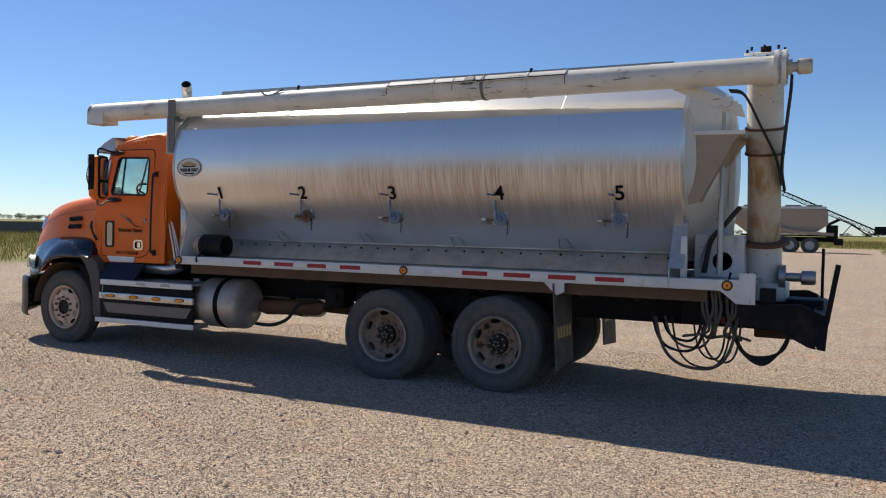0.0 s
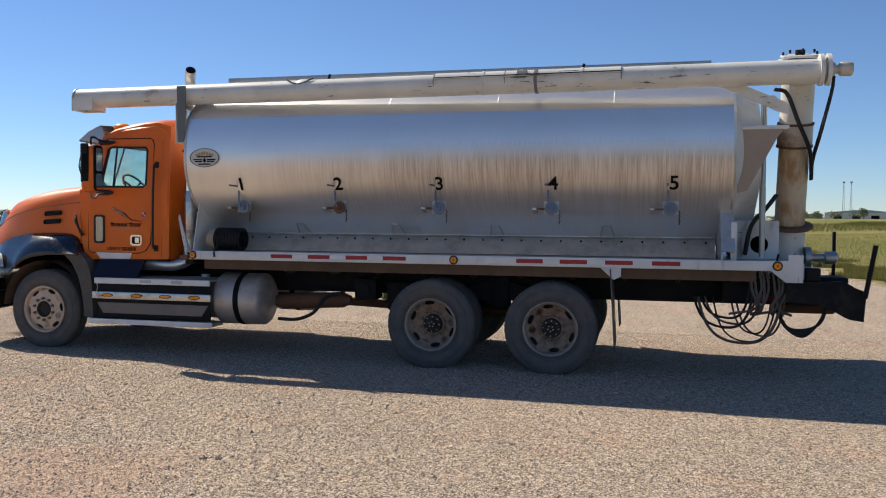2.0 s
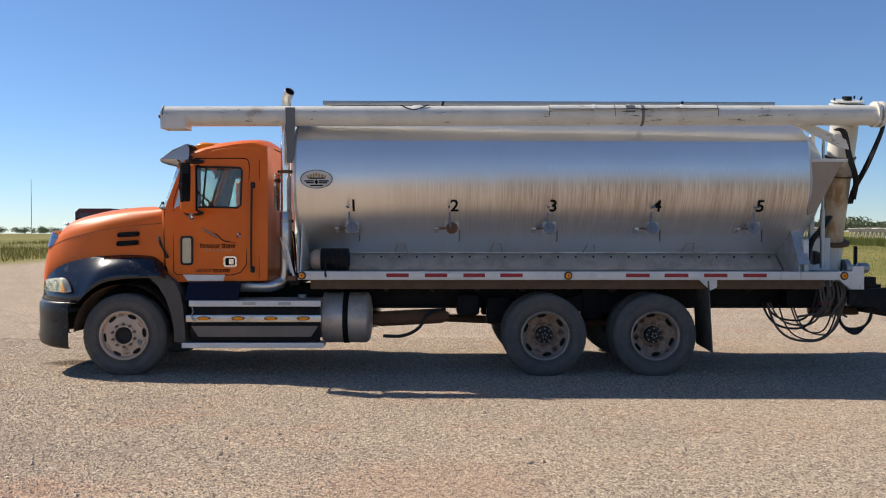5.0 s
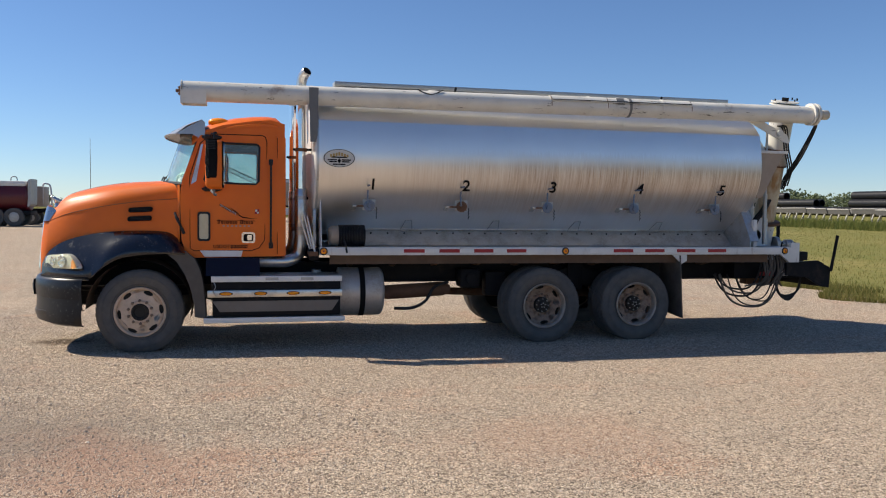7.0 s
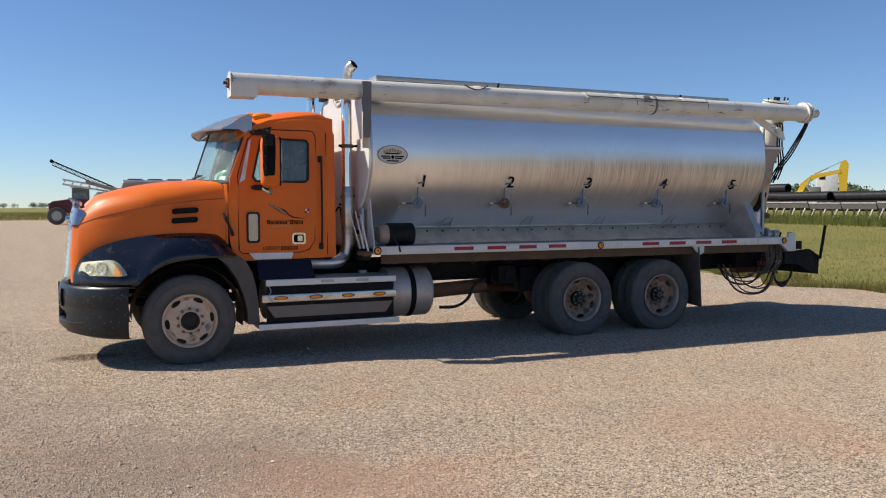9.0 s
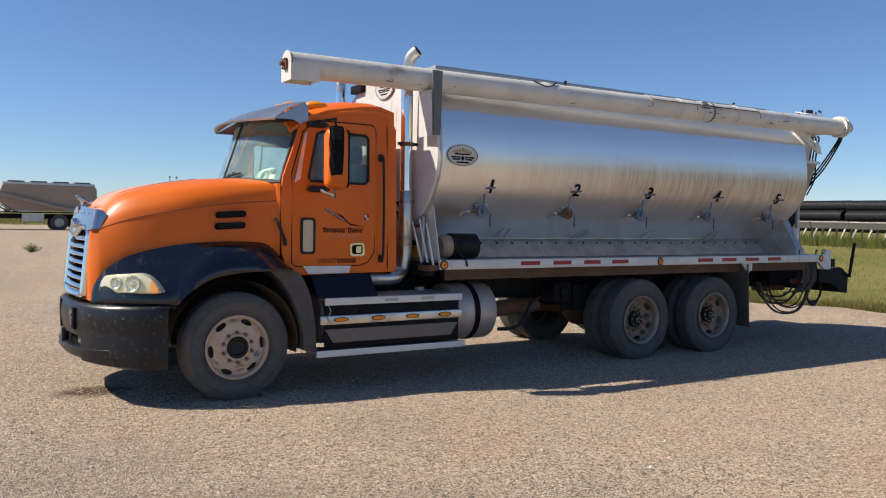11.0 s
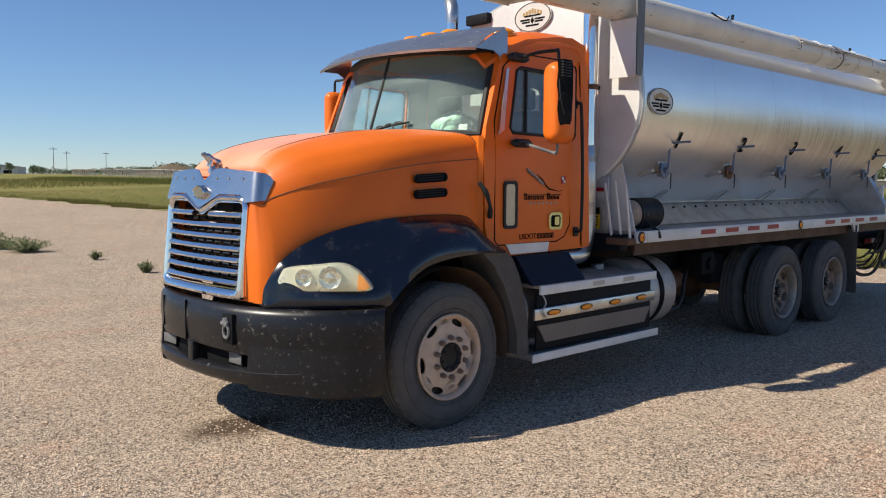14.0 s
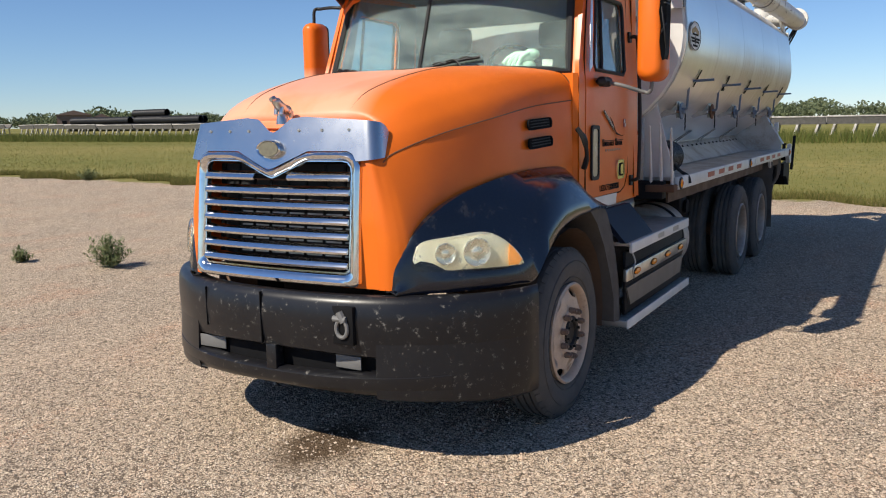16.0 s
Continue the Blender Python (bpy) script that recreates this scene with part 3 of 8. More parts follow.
def letters(text, size, at, material, parent, name="number", label="", thick=0.003, bold=0.0):
    """Writing in the built-in font, as a mesh."""
    cu = bpy.data.curves.new(name, "FONT")
    cu.body, cu.size, cu.align_x, cu.align_y, cu.extrude, cu.offset = text, size, "CENTER", "CENTER", thick, bold
    tmp = bpy.data.objects.new(name, cu)
    me = bpy.data.meshes.new_from_object(tmp)
    bpy.data.objects.remove(tmp)
    me.materials.clear()
    me.materials.append(material)
    return tagged(hang(new(name, me), parent, at), label)


def shell(rows, thick, bm=None):
    """A closed skin of even thickness over a grid of points, thickened against its normal (rows x columns)."""
    g = [[Vector(p) for p in r] for r in rows]
    n, m = len(g), len(g[0])

    def lean(i, j):
        a = g[min(i + 1, n - 1)][j] - g[max(i - 1, 0)][j]
        b = g[i][min(j + 1, m - 1)] - g[i][max(j - 1, 0)]
        c = a.cross(b)
        return c.normalized() if c.length > 1e-9 else Vector((0, 0, 0))
    b = bm or bmesh.new()
    va = [[b.verts.new(p) for p in r] for r in g]
    vb = [[b.verts.new(g[i][j] + lean(i, j) * thick) for j in range(m)] for i in range(n)]
    for i in range(n - 1):
        for j in range(m - 1):
            b.faces.new((va[i][j], va[i][j + 1], va[i + 1][j + 1], va[i + 1][j]))
            b.faces.new((vb[i + 1][j], vb[i + 1][j + 1], vb[i][j + 1], vb[i][j]))
    rim = [(0, j) for j in range(m)] + [(i, m - 1) for i in range(1, n)] + [(n - 1, j) for j in range(m - 2, -1, -1)] + [(i, 0) for i in range(n - 2, 0, -1)]
    for (i, j), (k, l) in zip(rim, rim[1:] + rim[:1]):
        b.faces.new((va[k][l], va[i][j], vb[i][j], vb[k][l]))
    return b


# ---------------------------------------------------------------- ground
def step_up(v, a, b):
    t = min(1.0, max(0.0, (v - a) / (b - a)))
    return t * t * (3 - 2 * t)


def gz(x, y):
    """The ground's height: flat in the yard, with fields that rise gently to the north and east."""
    return 0.55 * step_up(x, 6, 34) + 0.6 * step_up(x, 42, 50) + 0.007 * max(0.0, y - 16) * (1 if y < 300 else 300 / y) + 0.0


def build_ground():
    xs = [-3000, -1500, -800, -400, -200, -100, -60, -40, -30, -24, -20, -17, -14, -12, -10, -8, -6, -4, -2, 0, 2, 4, 6, 9, 12, 15, 18, 21, 24, 27, 30, 34, 38, 42, 44, 46, 48, 50, 54, 60, 100, 200, 400, 800, 1500, 3000]
    ys = [-3000, -1000, -400, -150, -60, -30, -15, -8, -4, 0, 3, 6, 8, 10, 12, 14, 16, 18, 20, 24, 30, 40, 55, 70, 90, 120, 160, 220, 300, 450, 800, 1500, 3000]
    bm = bmesh.new()
    grid = [[bm.verts.new((x, y, gz(x, y))) for x in xs] for y in ys]
    for a, c in zip(grid, grid[1:]):
        for k in range(len(xs) - 1):
            bm.faces.new((a[k], a[k + 1], c[k + 1], c[k]))
    ob = part("ground", bm, M_GROUND, None)
    return tagged(ob, "tan gravel yard bordered by rough yellow-green grass fields", "ground", kind="structure")


build_ground()


# ---------------------------------------------------------------- the tanker truck: running gear
YC = 9.37  # the truck's middle line
WHEEL_Z, TYRE_R = 0.507, 0.520
truck = thing("tanker_truck", -5.5, YC, 0.0, "orange conventional-cab truck with bare aluminium feed tank on gravel", "truck")


def side(d, s=-1):
    """The y that lies d out from the middle line; s -1 is the driver's side."""
    return YC + s * d


def build_tyre(w):
    prof = [(-w / 2 + 0.045, 0.295), (-w / 2 + 0.02, 0.33), (-w / 2 + 0.004, 0.38), (-w / 2, 0.415), (-w / 2 + 0.007, 0.455), (-w / 2 + 0.022, 0.488), (-w / 2 + 0.038, 0.508), (-w / 2 + 0.056, TYRE_R)]
    ribs = []
    for a in (-0.045, 0.0, 0.045):
        ribs += [(a - 0.008, TYRE_R), (a - 0.007, TYRE_R - 0.014), (a + 0.007, TYRE_R - 0.014), (a + 0.008, TYRE_R)]
    prof = prof + ribs + [(-a, r) for a, r in reversed(prof)]
    bm = revolve(prof + [(w / 2 - 0.06, 0.29), (-w / 2 + 0.06, 0.29)], (0, 0, 0), "y", 64, closed=True)
    # shoulder blocks of the tread
    for k in range(48):
        a = 2 * math.pi * k / 48
        for s in (-1, 1):
            m = Matrix.Rotation(a, 4, "Y") @ Matrix.Translation((0, s * (w / 2 - 0.043), TYRE_R - 0.008)) @ Matrix.Rotation(-s * 0.72, 4, "X")
            b = bmesh.new()
            bmesh.ops.create_cube(b, size=1, matrix=m @ Matrix.Diagonal((0.046, 0.030, 0.005, 1)))
            join(bm, b)
    # raised rings on the walls
    for s in (-1, 1):
        for r, out in ((0.345, 0.009), (0.443, 0.000)):
            revolve([(s * (w / 2 - 0.022), r - 0.006), (s * (w / 2 - out), r), (s * (w / 2 - 0.022), r + 0.006)], (0, 0, 0), "y", 64, bm, closed=True)
    return to_mesh("tyre", bm, M_TYRE)


def build_disc(depth):
    """A steel wheel disc with six hand holes; depth(r) gives how far in it lies."""
    bm = bmesh.new()
    for k in range(6):
        mid = k * math.pi / 3 + 0.2
        outer = [(u, v) for u, v in ((-0.5236, 0.145), (-0.26, 0.145), (0, 0.145), (0.26, 0.145), (0.5236, 0.145), (0.5236, 0.22), (0.5236, 0.283), (0.26, 0.283), (0, 0.283), (-0.26, 0.283), (-0.5236, 0.283), (-0.5236, 0.22))]
        inner = [(0.235 * math.cos(a), 0.250 + 0.026 * math.sin(a)) for a in (2 * math.pi * i / 20 for i in range(20))]
        sc = 0.22
        pierced([(u * sc, v) for u, v in outer], [(u * sc, v) for u, v in inner], 0.012,
                lambda u, v, w: (v * math.cos(mid + u / sc), depth(v) + w, v * math.sin(mid + u / sc)), bm)
    bmesh.ops.remove_doubles(bm, verts=bm.verts[:], dist=0.0005)
    return bm


def build_wheels():
    front_tyre, rear_tyre = build_tyre(0.265), build_tyre(0.272)
    nut = bmesh.new()
    bmesh.ops.create_cone(nut, cap_ends=True, segments=6, radius1=0.020, radius2=0.018, depth=0.034, matrix=pose(0, 0, 0, 90))
    tube([(0, -0.016, 0), (0, -0.027, 0)], 0.011, 8, nut)
    nut = to_mesh("wheel_nut", nut, M_NUT)

    def rim_mesh(front):
        # depth from the outer face of the tyre, inward positive
        f = (lambda r: -0.112 + 0.040 * max(0, (r - 0.19) / 0.10) ** 1.5) if front else (lambda r: 0.035 - 0.075 * max(0, (r - 0.185) / 0.10))
        bm = build_disc(f)
        lip = -0.125
        edge = revolve([(lip, 0.291), (lip - 0.006, 0.300), (lip + 0.004, 0.311), (lip + 0.03, 0.300), (0.125, 0.300), (0.13, 0.288), (f(0.283) + 0.02, 0.276), (f(0.283) - 0.01, 0.278), (lip + 0.016, 0.280)], (0, 0, 0), "y", 48, closed=True)
        revolve([(f(0.145), 0.146), (f(0.145) - 0.012, 0.130), (f(0.145) - 0.012, 0.09), (f(0.145) + 0.012, 0.09), (f(0.145) + 0.012, 0.146)], (0, 0, 0), "y", 40, bm, closed=True)
        # added black disc that makes the hand holes look deep in shade
        back = revolve([(f(0.2) + 0.055, 0.0001), (f(0.2) + 0.055, 0.285), (f(0.2) + 0.065, 0.285), (f(0.2) + 0.065, 0.0001)], (0, 0, 0), "y", 32)
        return to_mesh("rim", bm, M_RIMF if front else M_RIM), f(0.145), to_mesh("hole_backing", back, M_HUB), to_mesh("rim_lip", edge, M_RIMF if front else M_LIP)

    rims = {True: rim_mesh(True), False: rim_mesh(False)}

    def hub_mesh(front):
        f = rims[front][1]
        prof = [(f + 0.01, 0.108), (f - 0.016, 0.106), (f - 0.024, 0.096), (f - 0.020, 0.076), (f - 0.006, 0.066), (f - 0.004, 0.0001)] if front else \
            [(f + 0.02, 0.112), (f - 0.05, 0.110), (f - 0.066, 0.104), (f - 0.068, 0.060), (f - 0.090, 0.054), (f - 0.094, 0.040), (f - 0.094, 0.0001)]
        bm = revolve(prof, (0, 0, 0), "y", 28)
        bolt = tube([(0, 0.004, 0), (0, -0.016, 0)], [0.0095, 0.008], 6)
        return to_mesh("hub", bm, M_HUB), to_mesh("hub_bolt", bolt, M_HUB if front else M_STEEL)

    hubs = {True: hub_mesh(True), False: hub_mesh(False)}

    def wheel(x, d, s, front, tyre, name="wheel", inner=False):
        at = pose(x, side(d, s), WHEEL_Z, 0, random.uniform(0, 360), 0 if s < 0 else 180)
        w = hang(new(name, tyre), truck, at)
        tagged(w, "front wheel with a dusty worn tyre" if front else "dual rear wheel with a dusty worn tyre")
        if inner:
            return
        tagged(hang(new("rim", rims[front][0]), w, at), "dusty tan steel rim")
        hang(new("hole_backing", rims[front][2]), w, at)
        tagged(hang(new("rim_lip", rims[front][3]), w, at), "pale rim edge")
        tagged(hang(new("hub", hubs[front][0]), w, at), "greasy black hub")
        deep = rims[front][1]
        for n, ring, out in ((8, 0.086, deep - 0.020 if front else deep - 0.066),) + (() if front else ((5, 0.030, deep - 0.093),)):
            for k in range(n):
                a = 2 * math.pi * k / n
                hang(new("hub_bolt", hubs[front][1]), w, at @ Matrix.Translation((ring * math.cos(a), out, ring * math.sin(a))))
        for k in range(10):
            a = 2 * math.pi * k / 10
            hang(new("wheel_nut", nut), w, at @ Matrix.Translation((0.145 * math.cos(a) * 0.98, rims[front][1] - 0.022, 0.145 * math.sin(a) * 0.98)))

    for s in (-1, 1):
        wheel(-9.935, 1.045, s, True, front_tyre)
        for x in (-4.65, -3.265):
            wheel(x, 1.115, s, False, rear_tyre)
            wheel(x, 0.79, s, False, rear_tyre, inner=True)


build_wheels()


def build_chassis():
    for s in (-1, 1):
        bm = box(-10.9, -0.35, side(0.46, s), side(0.38, s), 0.80, 1.08, 0.006)
        box(-10.9, -0.35, side(0.48, s), side(0.38, s), 0.79, 0.81, 0, bm)
        part("frame_rail", bm, M_FRAME, truck, "dark steel chassis rail")
    for x in (-9.95, -4.65, -3.265):
        bm = tube([(x, side(0.95), WHEEL_Z), (x, side(0.95, 1), WHEEL_Z)], 0.075, 14)
        if x > -9:
            b = bmesh.new()
            bmesh.ops.create_uvsphere(b, u_segments=16, v_segments=10, radius=0.22, matrix=Matrix.Translation((x, YC, WHEEL_Z + 0.02)))
            join(bm, b)
        part("axle", bm, M_RUSTY if x > -9 else M_FRAME, truck, "dirty axle beam")
    part("drive_shaft", tube([(-8.6, YC, 0.72), (-4.65, YC, 0.56), (-3.265, YC, 0.54)], 0.055, 12), M_RUSTY, truck, "rusty drive shaft")
    for x in (-6.95, -6.3, -5.6, -4.0, -2.2, -1.4, -0.6):
        part("cross_member", box(x - 0.05, x + 0.05, side(0.40), side(0.40, 1), 0.84, 1.04, 0.004), M_FRAME, truck)
    # suspension between the rear wheels
    for s in (-1, 1):
        bm = slab([(-4.85, 0.62), (-4.3, 0.92), (-3.95, 1.02), (-3.6, 0.92), (-3.05, 0.62), (-3.1, 0.53), (-3.6, 0.72), (-3.95, 0.78), (-4.3, 0.72), (-4.8, 0.53)], 0.09, lambda u, v, w: (u, side(0.60, s) + w * -s, v))
        part("leaf_spring", bm, M_FRAME, truck, "dark stacked leaf spring")
        part("spring_hanger", box(-4.07, -3.83, side(0.62, s), side(0.44, s), 0.66, 1.06, 0.02), M_FRAME, truck)
        bm = box(-5.75, -5.45, side(0.80, s), side(0.52, s), 0.72, 1.0, 0.05)
        tube([(-5.6, side(0.81, s), 0.86), (-5.6, side(0.84, s), 0.86)], 0.07, 16, bm)
        part("air_chamber", bm, M_FRAME, truck, "dirty brake air chamber")
        bm = box(-5.35, -5.05, side(0.7, s), side(0.5, s), 0.60, 0.95, 0.03)
        part("spring_bracket", bm, M_FRAME, truck)
    # gearbox, transmission and rusty exhaust parts under the frame
    part("gearbox", loft([[(x, YC + r * math.cos(a), 0.78 + r * math.sin(a)) for a in (2 * math.pi * k / 16 for k in range(16))] for x, r in ((-9.0, 0.30), (-8.6, 0.32), (-8.3, 0.24), (-7.9, 0.22), (-7.8, 0.12))]), M_FRAME, truck, "dirty gearbox casing")
    part("muffler", tube([(-6.9, side(0.62), 0.66), (-6.75, side(0.62), 0.66), (-5.95, side(0.6), 0.70), (-5.85, side(0.6), 0.70)], [0.06, 0.10, 0.10, 0.05], 16), M_RUSTY, truck, "rust-brown exhaust muffler")
    pts = smooth_path([(-6.70, side(0.92), 0.47), (-6.45, side(0.9), 0.47), (-6.25, side(0.85), 0.56), (-6.12, side(0.8), 0.74), (-5.9, side(0.7), 0.80)])
    part("drain_hose", tube(pts, 0.022, 8), M_RUBBER, truck, "black rubber hose under the frame")
    # front steering and engine mass behind the grille
    part("engine_block", box(-10.85, -9.3, YC - 0.34, YC + 0.34, 0.75, 1.75, 0.08), M_FRAME, truck, "dark engine block")
    for s in (-1, 1):
        bm = tube([(-10.6, side(0.55, s), 0.72), (-9.95, side(0.55, s), 0.62), (-9.3, side(0.55, s), 0.72)], 0.05, 8)
        part("front_spring", bm, M_FRAME, truck)
        part("wheel_housing", loft([[(-9.945 + 0.62 * math.cos(a), side(d, s), 0.55 + 0.60 * math.sin(a)) for a in (math.pi * k / 14 for k in range(-1, 15))] for d in (0.62, 1.16)], closed=False), M_UNDER, truck, "dusty inner wheel housing in shade-darkened brown")


build_chassis()


# ---------------------------------------------------------------- deck, tank and augers
DECK_Z = 1.315
TX0, TX1 = -7.78, -1.33


def tank_ring(x, k=1.0, n=26):
    """The tank's section at x: a flattened round top and flanks over a V-shaped hopper; k shrinks it."""
    top = [(1.30, 2.45), (1.295, 2.56), (1.28, 2.70), (1.258, 2.83), (1.232, 2.945), (1.15, 3.03), (1.05, 3.125), (0.94, 3.215), (0.80, 3.305), (0.64, 3.385), (0.46, 3.455), (0.28, 3.505), (0.14, 3.525)]
    pts = [(-d, z) for d, z in top] + [(0.0, 3.54)] + [(d, z) for d, z in reversed(top)]
    low = [(1.29, 2.34), (1.26, 2.22), (1.205, 2.10), (1.125, 1.98), (1.02, 1.87), (0.90, 1.775), (0.74, 1.66), (0.53, 1.525), (0.50, 1.46)]
    pts = pts + low + [(-d, z) for d, z in reversed(low)]
    return [(x, YC + d * k, 2.4 + (z - 2.4) * k) for d, z in pts]


def hopper_d(z):
    """How far out the hopper's flank lies at height z."""
    prof = [(1.46, 0.50), (1.525, 0.53), (1.66, 0.74), (1.775, 0.90), (1.87, 1.02), (1.98, 1.125), (2.10, 1.205), (2.22, 1.26), (2.34, 1.29)]
    for (a, da), (b, db) in zip(prof, prof[1:]):
        if a <= z <= b:
            return da + (db - da) * (z - a) / (b - a)
    return 1.30


def build_tank():
    body = part("tank", loft([tank_ring(x) for x in (TX0, TX0 + 0.02, -6.5, -5.2, -3.9, -2.6, TX1 - 0.16, TX1 - 0.03)] + [tank_ring(TX1, 0.97)], caps=False), M_TANK, truck, "brushed aluminium tank body with brown run-off streaks", angle=30)
    head = loft([tank_ring(TX0 + 0.004, 0.999), tank_ring(TX0 - 0.02, 0.985), tank_ring(TX0 - 0.035, 0.85), tank_ring(TX0 - 0.042, 0.6), tank_ring(TX0 - 0.045, 0.3)])
    part("front_head", head, M_WHITE, body, "white-painted dished front head")
    part("rear_head", loft([tank_ring(TX1 - 0.01, 0.968), tank_ring(TX1 + 0.10, 0.84), tank_ring(TX1 + 0.28, 0.74), tank_ring(TX1 + 0.31, 0.6), tank_ring(TX1 + 0.35, 0.3)]), M_WHITE, body, "tapered white rear head")
    for x in (-6.5, -5.2, -3.9, -2.6):
        part("weld_seam", loft([tank_ring(x - 0.006, 1.0001), tank_ring(x - 0.003, 1.0014), tank_ring(x + 0.003, 1.0014), tank_ring(x + 0.006, 1.0001)], caps=False), M_TANK, body)
    for x in (TX0 + 0.012,):
        part("end_flange", loft([tank_ring(x - 0.014, 1.0), tank_ring(x - 0.012, 1.006), tank_ring(x + 0.012, 1.006), tank_ring(x + 0.014, 1.0)], caps=False), M_DECK, body)
    # the sloping skirt under the hopper, with its row of rivets
    for s in (-1, 1):
        bm = slab([(0.52, 1.535), (0.79, DECK_Z + 0.004), (0.775, DECK_Z + 0.004), (0.505, 1.525)], 6.10, lambda u, v, w: (-7.58 + w, side(u, s), v))
        skirt = part("skirt", bm, M_DECK, truck, "dusty aluminium skirt with rivets")
        bm = slab([(0.50, 1.53), (0.56, 1.545), (0.56, 1.533), (0.50, 1.518)], 6.10, lambda u, v, w: (-7.58 + w, side(u, s), v))
        part("flange_strip", bm, M_DECK, truck)
        rivet = part("rivet", tube([(0, 0, 0), (0, s * 0.010, 0.007)], 0.013, 8), M_FRAME, skirt, at=pose(-7.45, side(0.590, s), 1.478))
        for k in range(1, 26):
            again(rivet, pose(-7.45 + k * 0.235, side(0.590, s), 1.478))
        # pads welded to the hopper
        for x in (-6.35, -5.0, -3.75, -2.45):
            part("weld_pad", slab(rounded(x - 0.09, x + 0.09, 1.555, 1.63, 0.02), 0.006, lambda u, v, w: (u, side(hopper_d(v) + 0.004 + w, s), v)), M_TANK, body)
    # the top catwalk
    bm = box(-7.50, -1.56, 8.66, 8.94, 3.465, 3.525, 0.004)
    walk_top = part("catwalk", bm, M_STEEL, truck, "galvanised walkway along the tank top")
    for k in range(6):
        part("catwalk_bracket", box(-7.2 + k * 1.1, -7.15 + k * 1.1, 8.70, 8.92, 3.36, 3.466), M_STEEL, walk_top)
    # hatches on the top
    for x in (-7.0, -5.8, -4.55, -3.25, -1.96):
        lid = part("hatch", revolve([(3.5, 0.24), (3.60, 0.24), (3.615, 0.22), (3.62, 0.0001)], (x, YC + 0.25, 0), "z", 28), M_DECK, truck, "round aluminium fill hatch")
    part("front_hatch_box", box(-7.87, -7.6, 9.83, 10.13, 3.33, 3.43, 0.01), M_FRAME, truck, "dark lid at the front of the tank top")
    return body


tank = build_tank()


def build_deck():
    part("deck", box(-7.70, -0.66, side(1.215), side(1.215, 1), DECK_Z - 0.03, DECK_Z - 0.004), M_DECK, truck, "dusty aluminium deck plate")
    for s in (-1, 1):
        rail = part("side_rail", box(-7.74, -0.66, side(1.262, s), side(1.222, s), 1.212, DECK_Z + 0.002, 0.006), M_WHITE, truck, "white side rail with reflective tape")
        red, white = [(-6.64, -6.36), (-6.16, -5.88), (-5.68, -5.41), (-5.22, -4.94), (-3.65, -3.35), (-3.165, -2.865), (-2.67, -2.375), (-2.175, -1.88)], [(-6.36, -6.16), (-5.88, -5.68), (-5.41, -5.22), (-3.35, -3.165), (-2.865, -2.67), (-2.375, -2.175)]
        for a, b in red:
            part("red_tape", box(a, b, side(1.2655, s), side(1.2615, s), 1.246, 1.292), M_RED, rail, "dark red reflective tape")
        for a, b in white:
            part("white_tape", box(a, b, side(1.2655, s), side(1.2615, s), 1.246, 1.292), M_TAPE, rail, "white reflective tape")
        part("white_tape", box(-4.0, -3.65, side(1.2655, s), side(1.2615, s), 1.240, 1.30), M_TAPE, rail, "white reflective tape")
        for x in (-7.69, -4.37, -0.905):
            lamp = part("marker_lamp", revolve([(-0.002, 0.052), (-0.010, 0.050), (-0.012, 0.038), (-0.006, 0.0001)], (x, side(1.264, s), 1.265), "y", 24), M_RUBBER, rail, "black ring of a side marker lamp")
            part("amber_lens", revolve([(0, 0.037), (-0.012, 0.036), (-0.02, 0.024), (-0.023, 0.0001)], (x, side(1.264, s), 1.265), "y", 20), M_AMBER, lamp, "amber lens")
            part("lamp_eye", revolve([(-0.02, 0.012), (-0.025, 0.010), (-0.026, 0.0001)], (x, side(1.264, s), 1.265), "y", 12), M_RED, lamp)
        # chamfered rear corner plate
        part("corner_plate", slab([(-0.98, 1.225), (-0.82, 1.095), (-0.655, 1.095), (-0.655, 1.385), (-0.80, 1.385), (-0.80, 1.318), (-0.98, 1.318)], 0.05, lambda u, v, w: (u, side(1.266, s) - s * w, v)), M_WHITE, truck, "white rear corner plate")
        # tan underside and outriggers, their brown darkened to stand for the shade there
        part("deck_skirt", box(-7.6, -1.1, side(1.14, s), side(1.12, s), 1.09, 1.21), M_UNDER, truck, "steel channel under the deck, its brown darkened for shade")
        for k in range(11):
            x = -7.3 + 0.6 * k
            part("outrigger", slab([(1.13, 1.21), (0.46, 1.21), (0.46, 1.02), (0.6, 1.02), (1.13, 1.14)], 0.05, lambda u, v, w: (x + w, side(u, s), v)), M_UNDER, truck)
        # triangular end plates between hopper and rail
        part("gusset", slab([(0.46, 1.46), (0.99, 1.93), (1.06, 1.93), (1.22, DECK_Z), (0.46, DECK_Z)], 0.012, lambda u, v, w: (-7.72 + w, side(u, s), v)), M_WHITE, truck, "white front end plate")
        part("gusset", slab([(0.50, 1.50), (0.86, 1.85), (0.94, 1.86), (1.22, 1.40), (1.22, DECK_Z), (0.50, DECK_Z)], 0.012, lambda u, v, w: (-1.46 + w, side(u, s), v)), M_DECK, truck, "dull aluminium rear end plate")
        part("gusset_flange", slab([(0.94, 1.86), (1.225, 1.40), (1.235, 1.41), (0.95, 1.875)], 0.14, lambda u, v, w: (-1.46 + w, side(u, s), v)), M_DECK, truck)
    part("front_bulkhead", box(-7.80, -7.765, side(0.98), side(0.98, 1), 1.16, 1.80, 0.004), M_DECK, truck, "dull aluminium lower bulkhead")
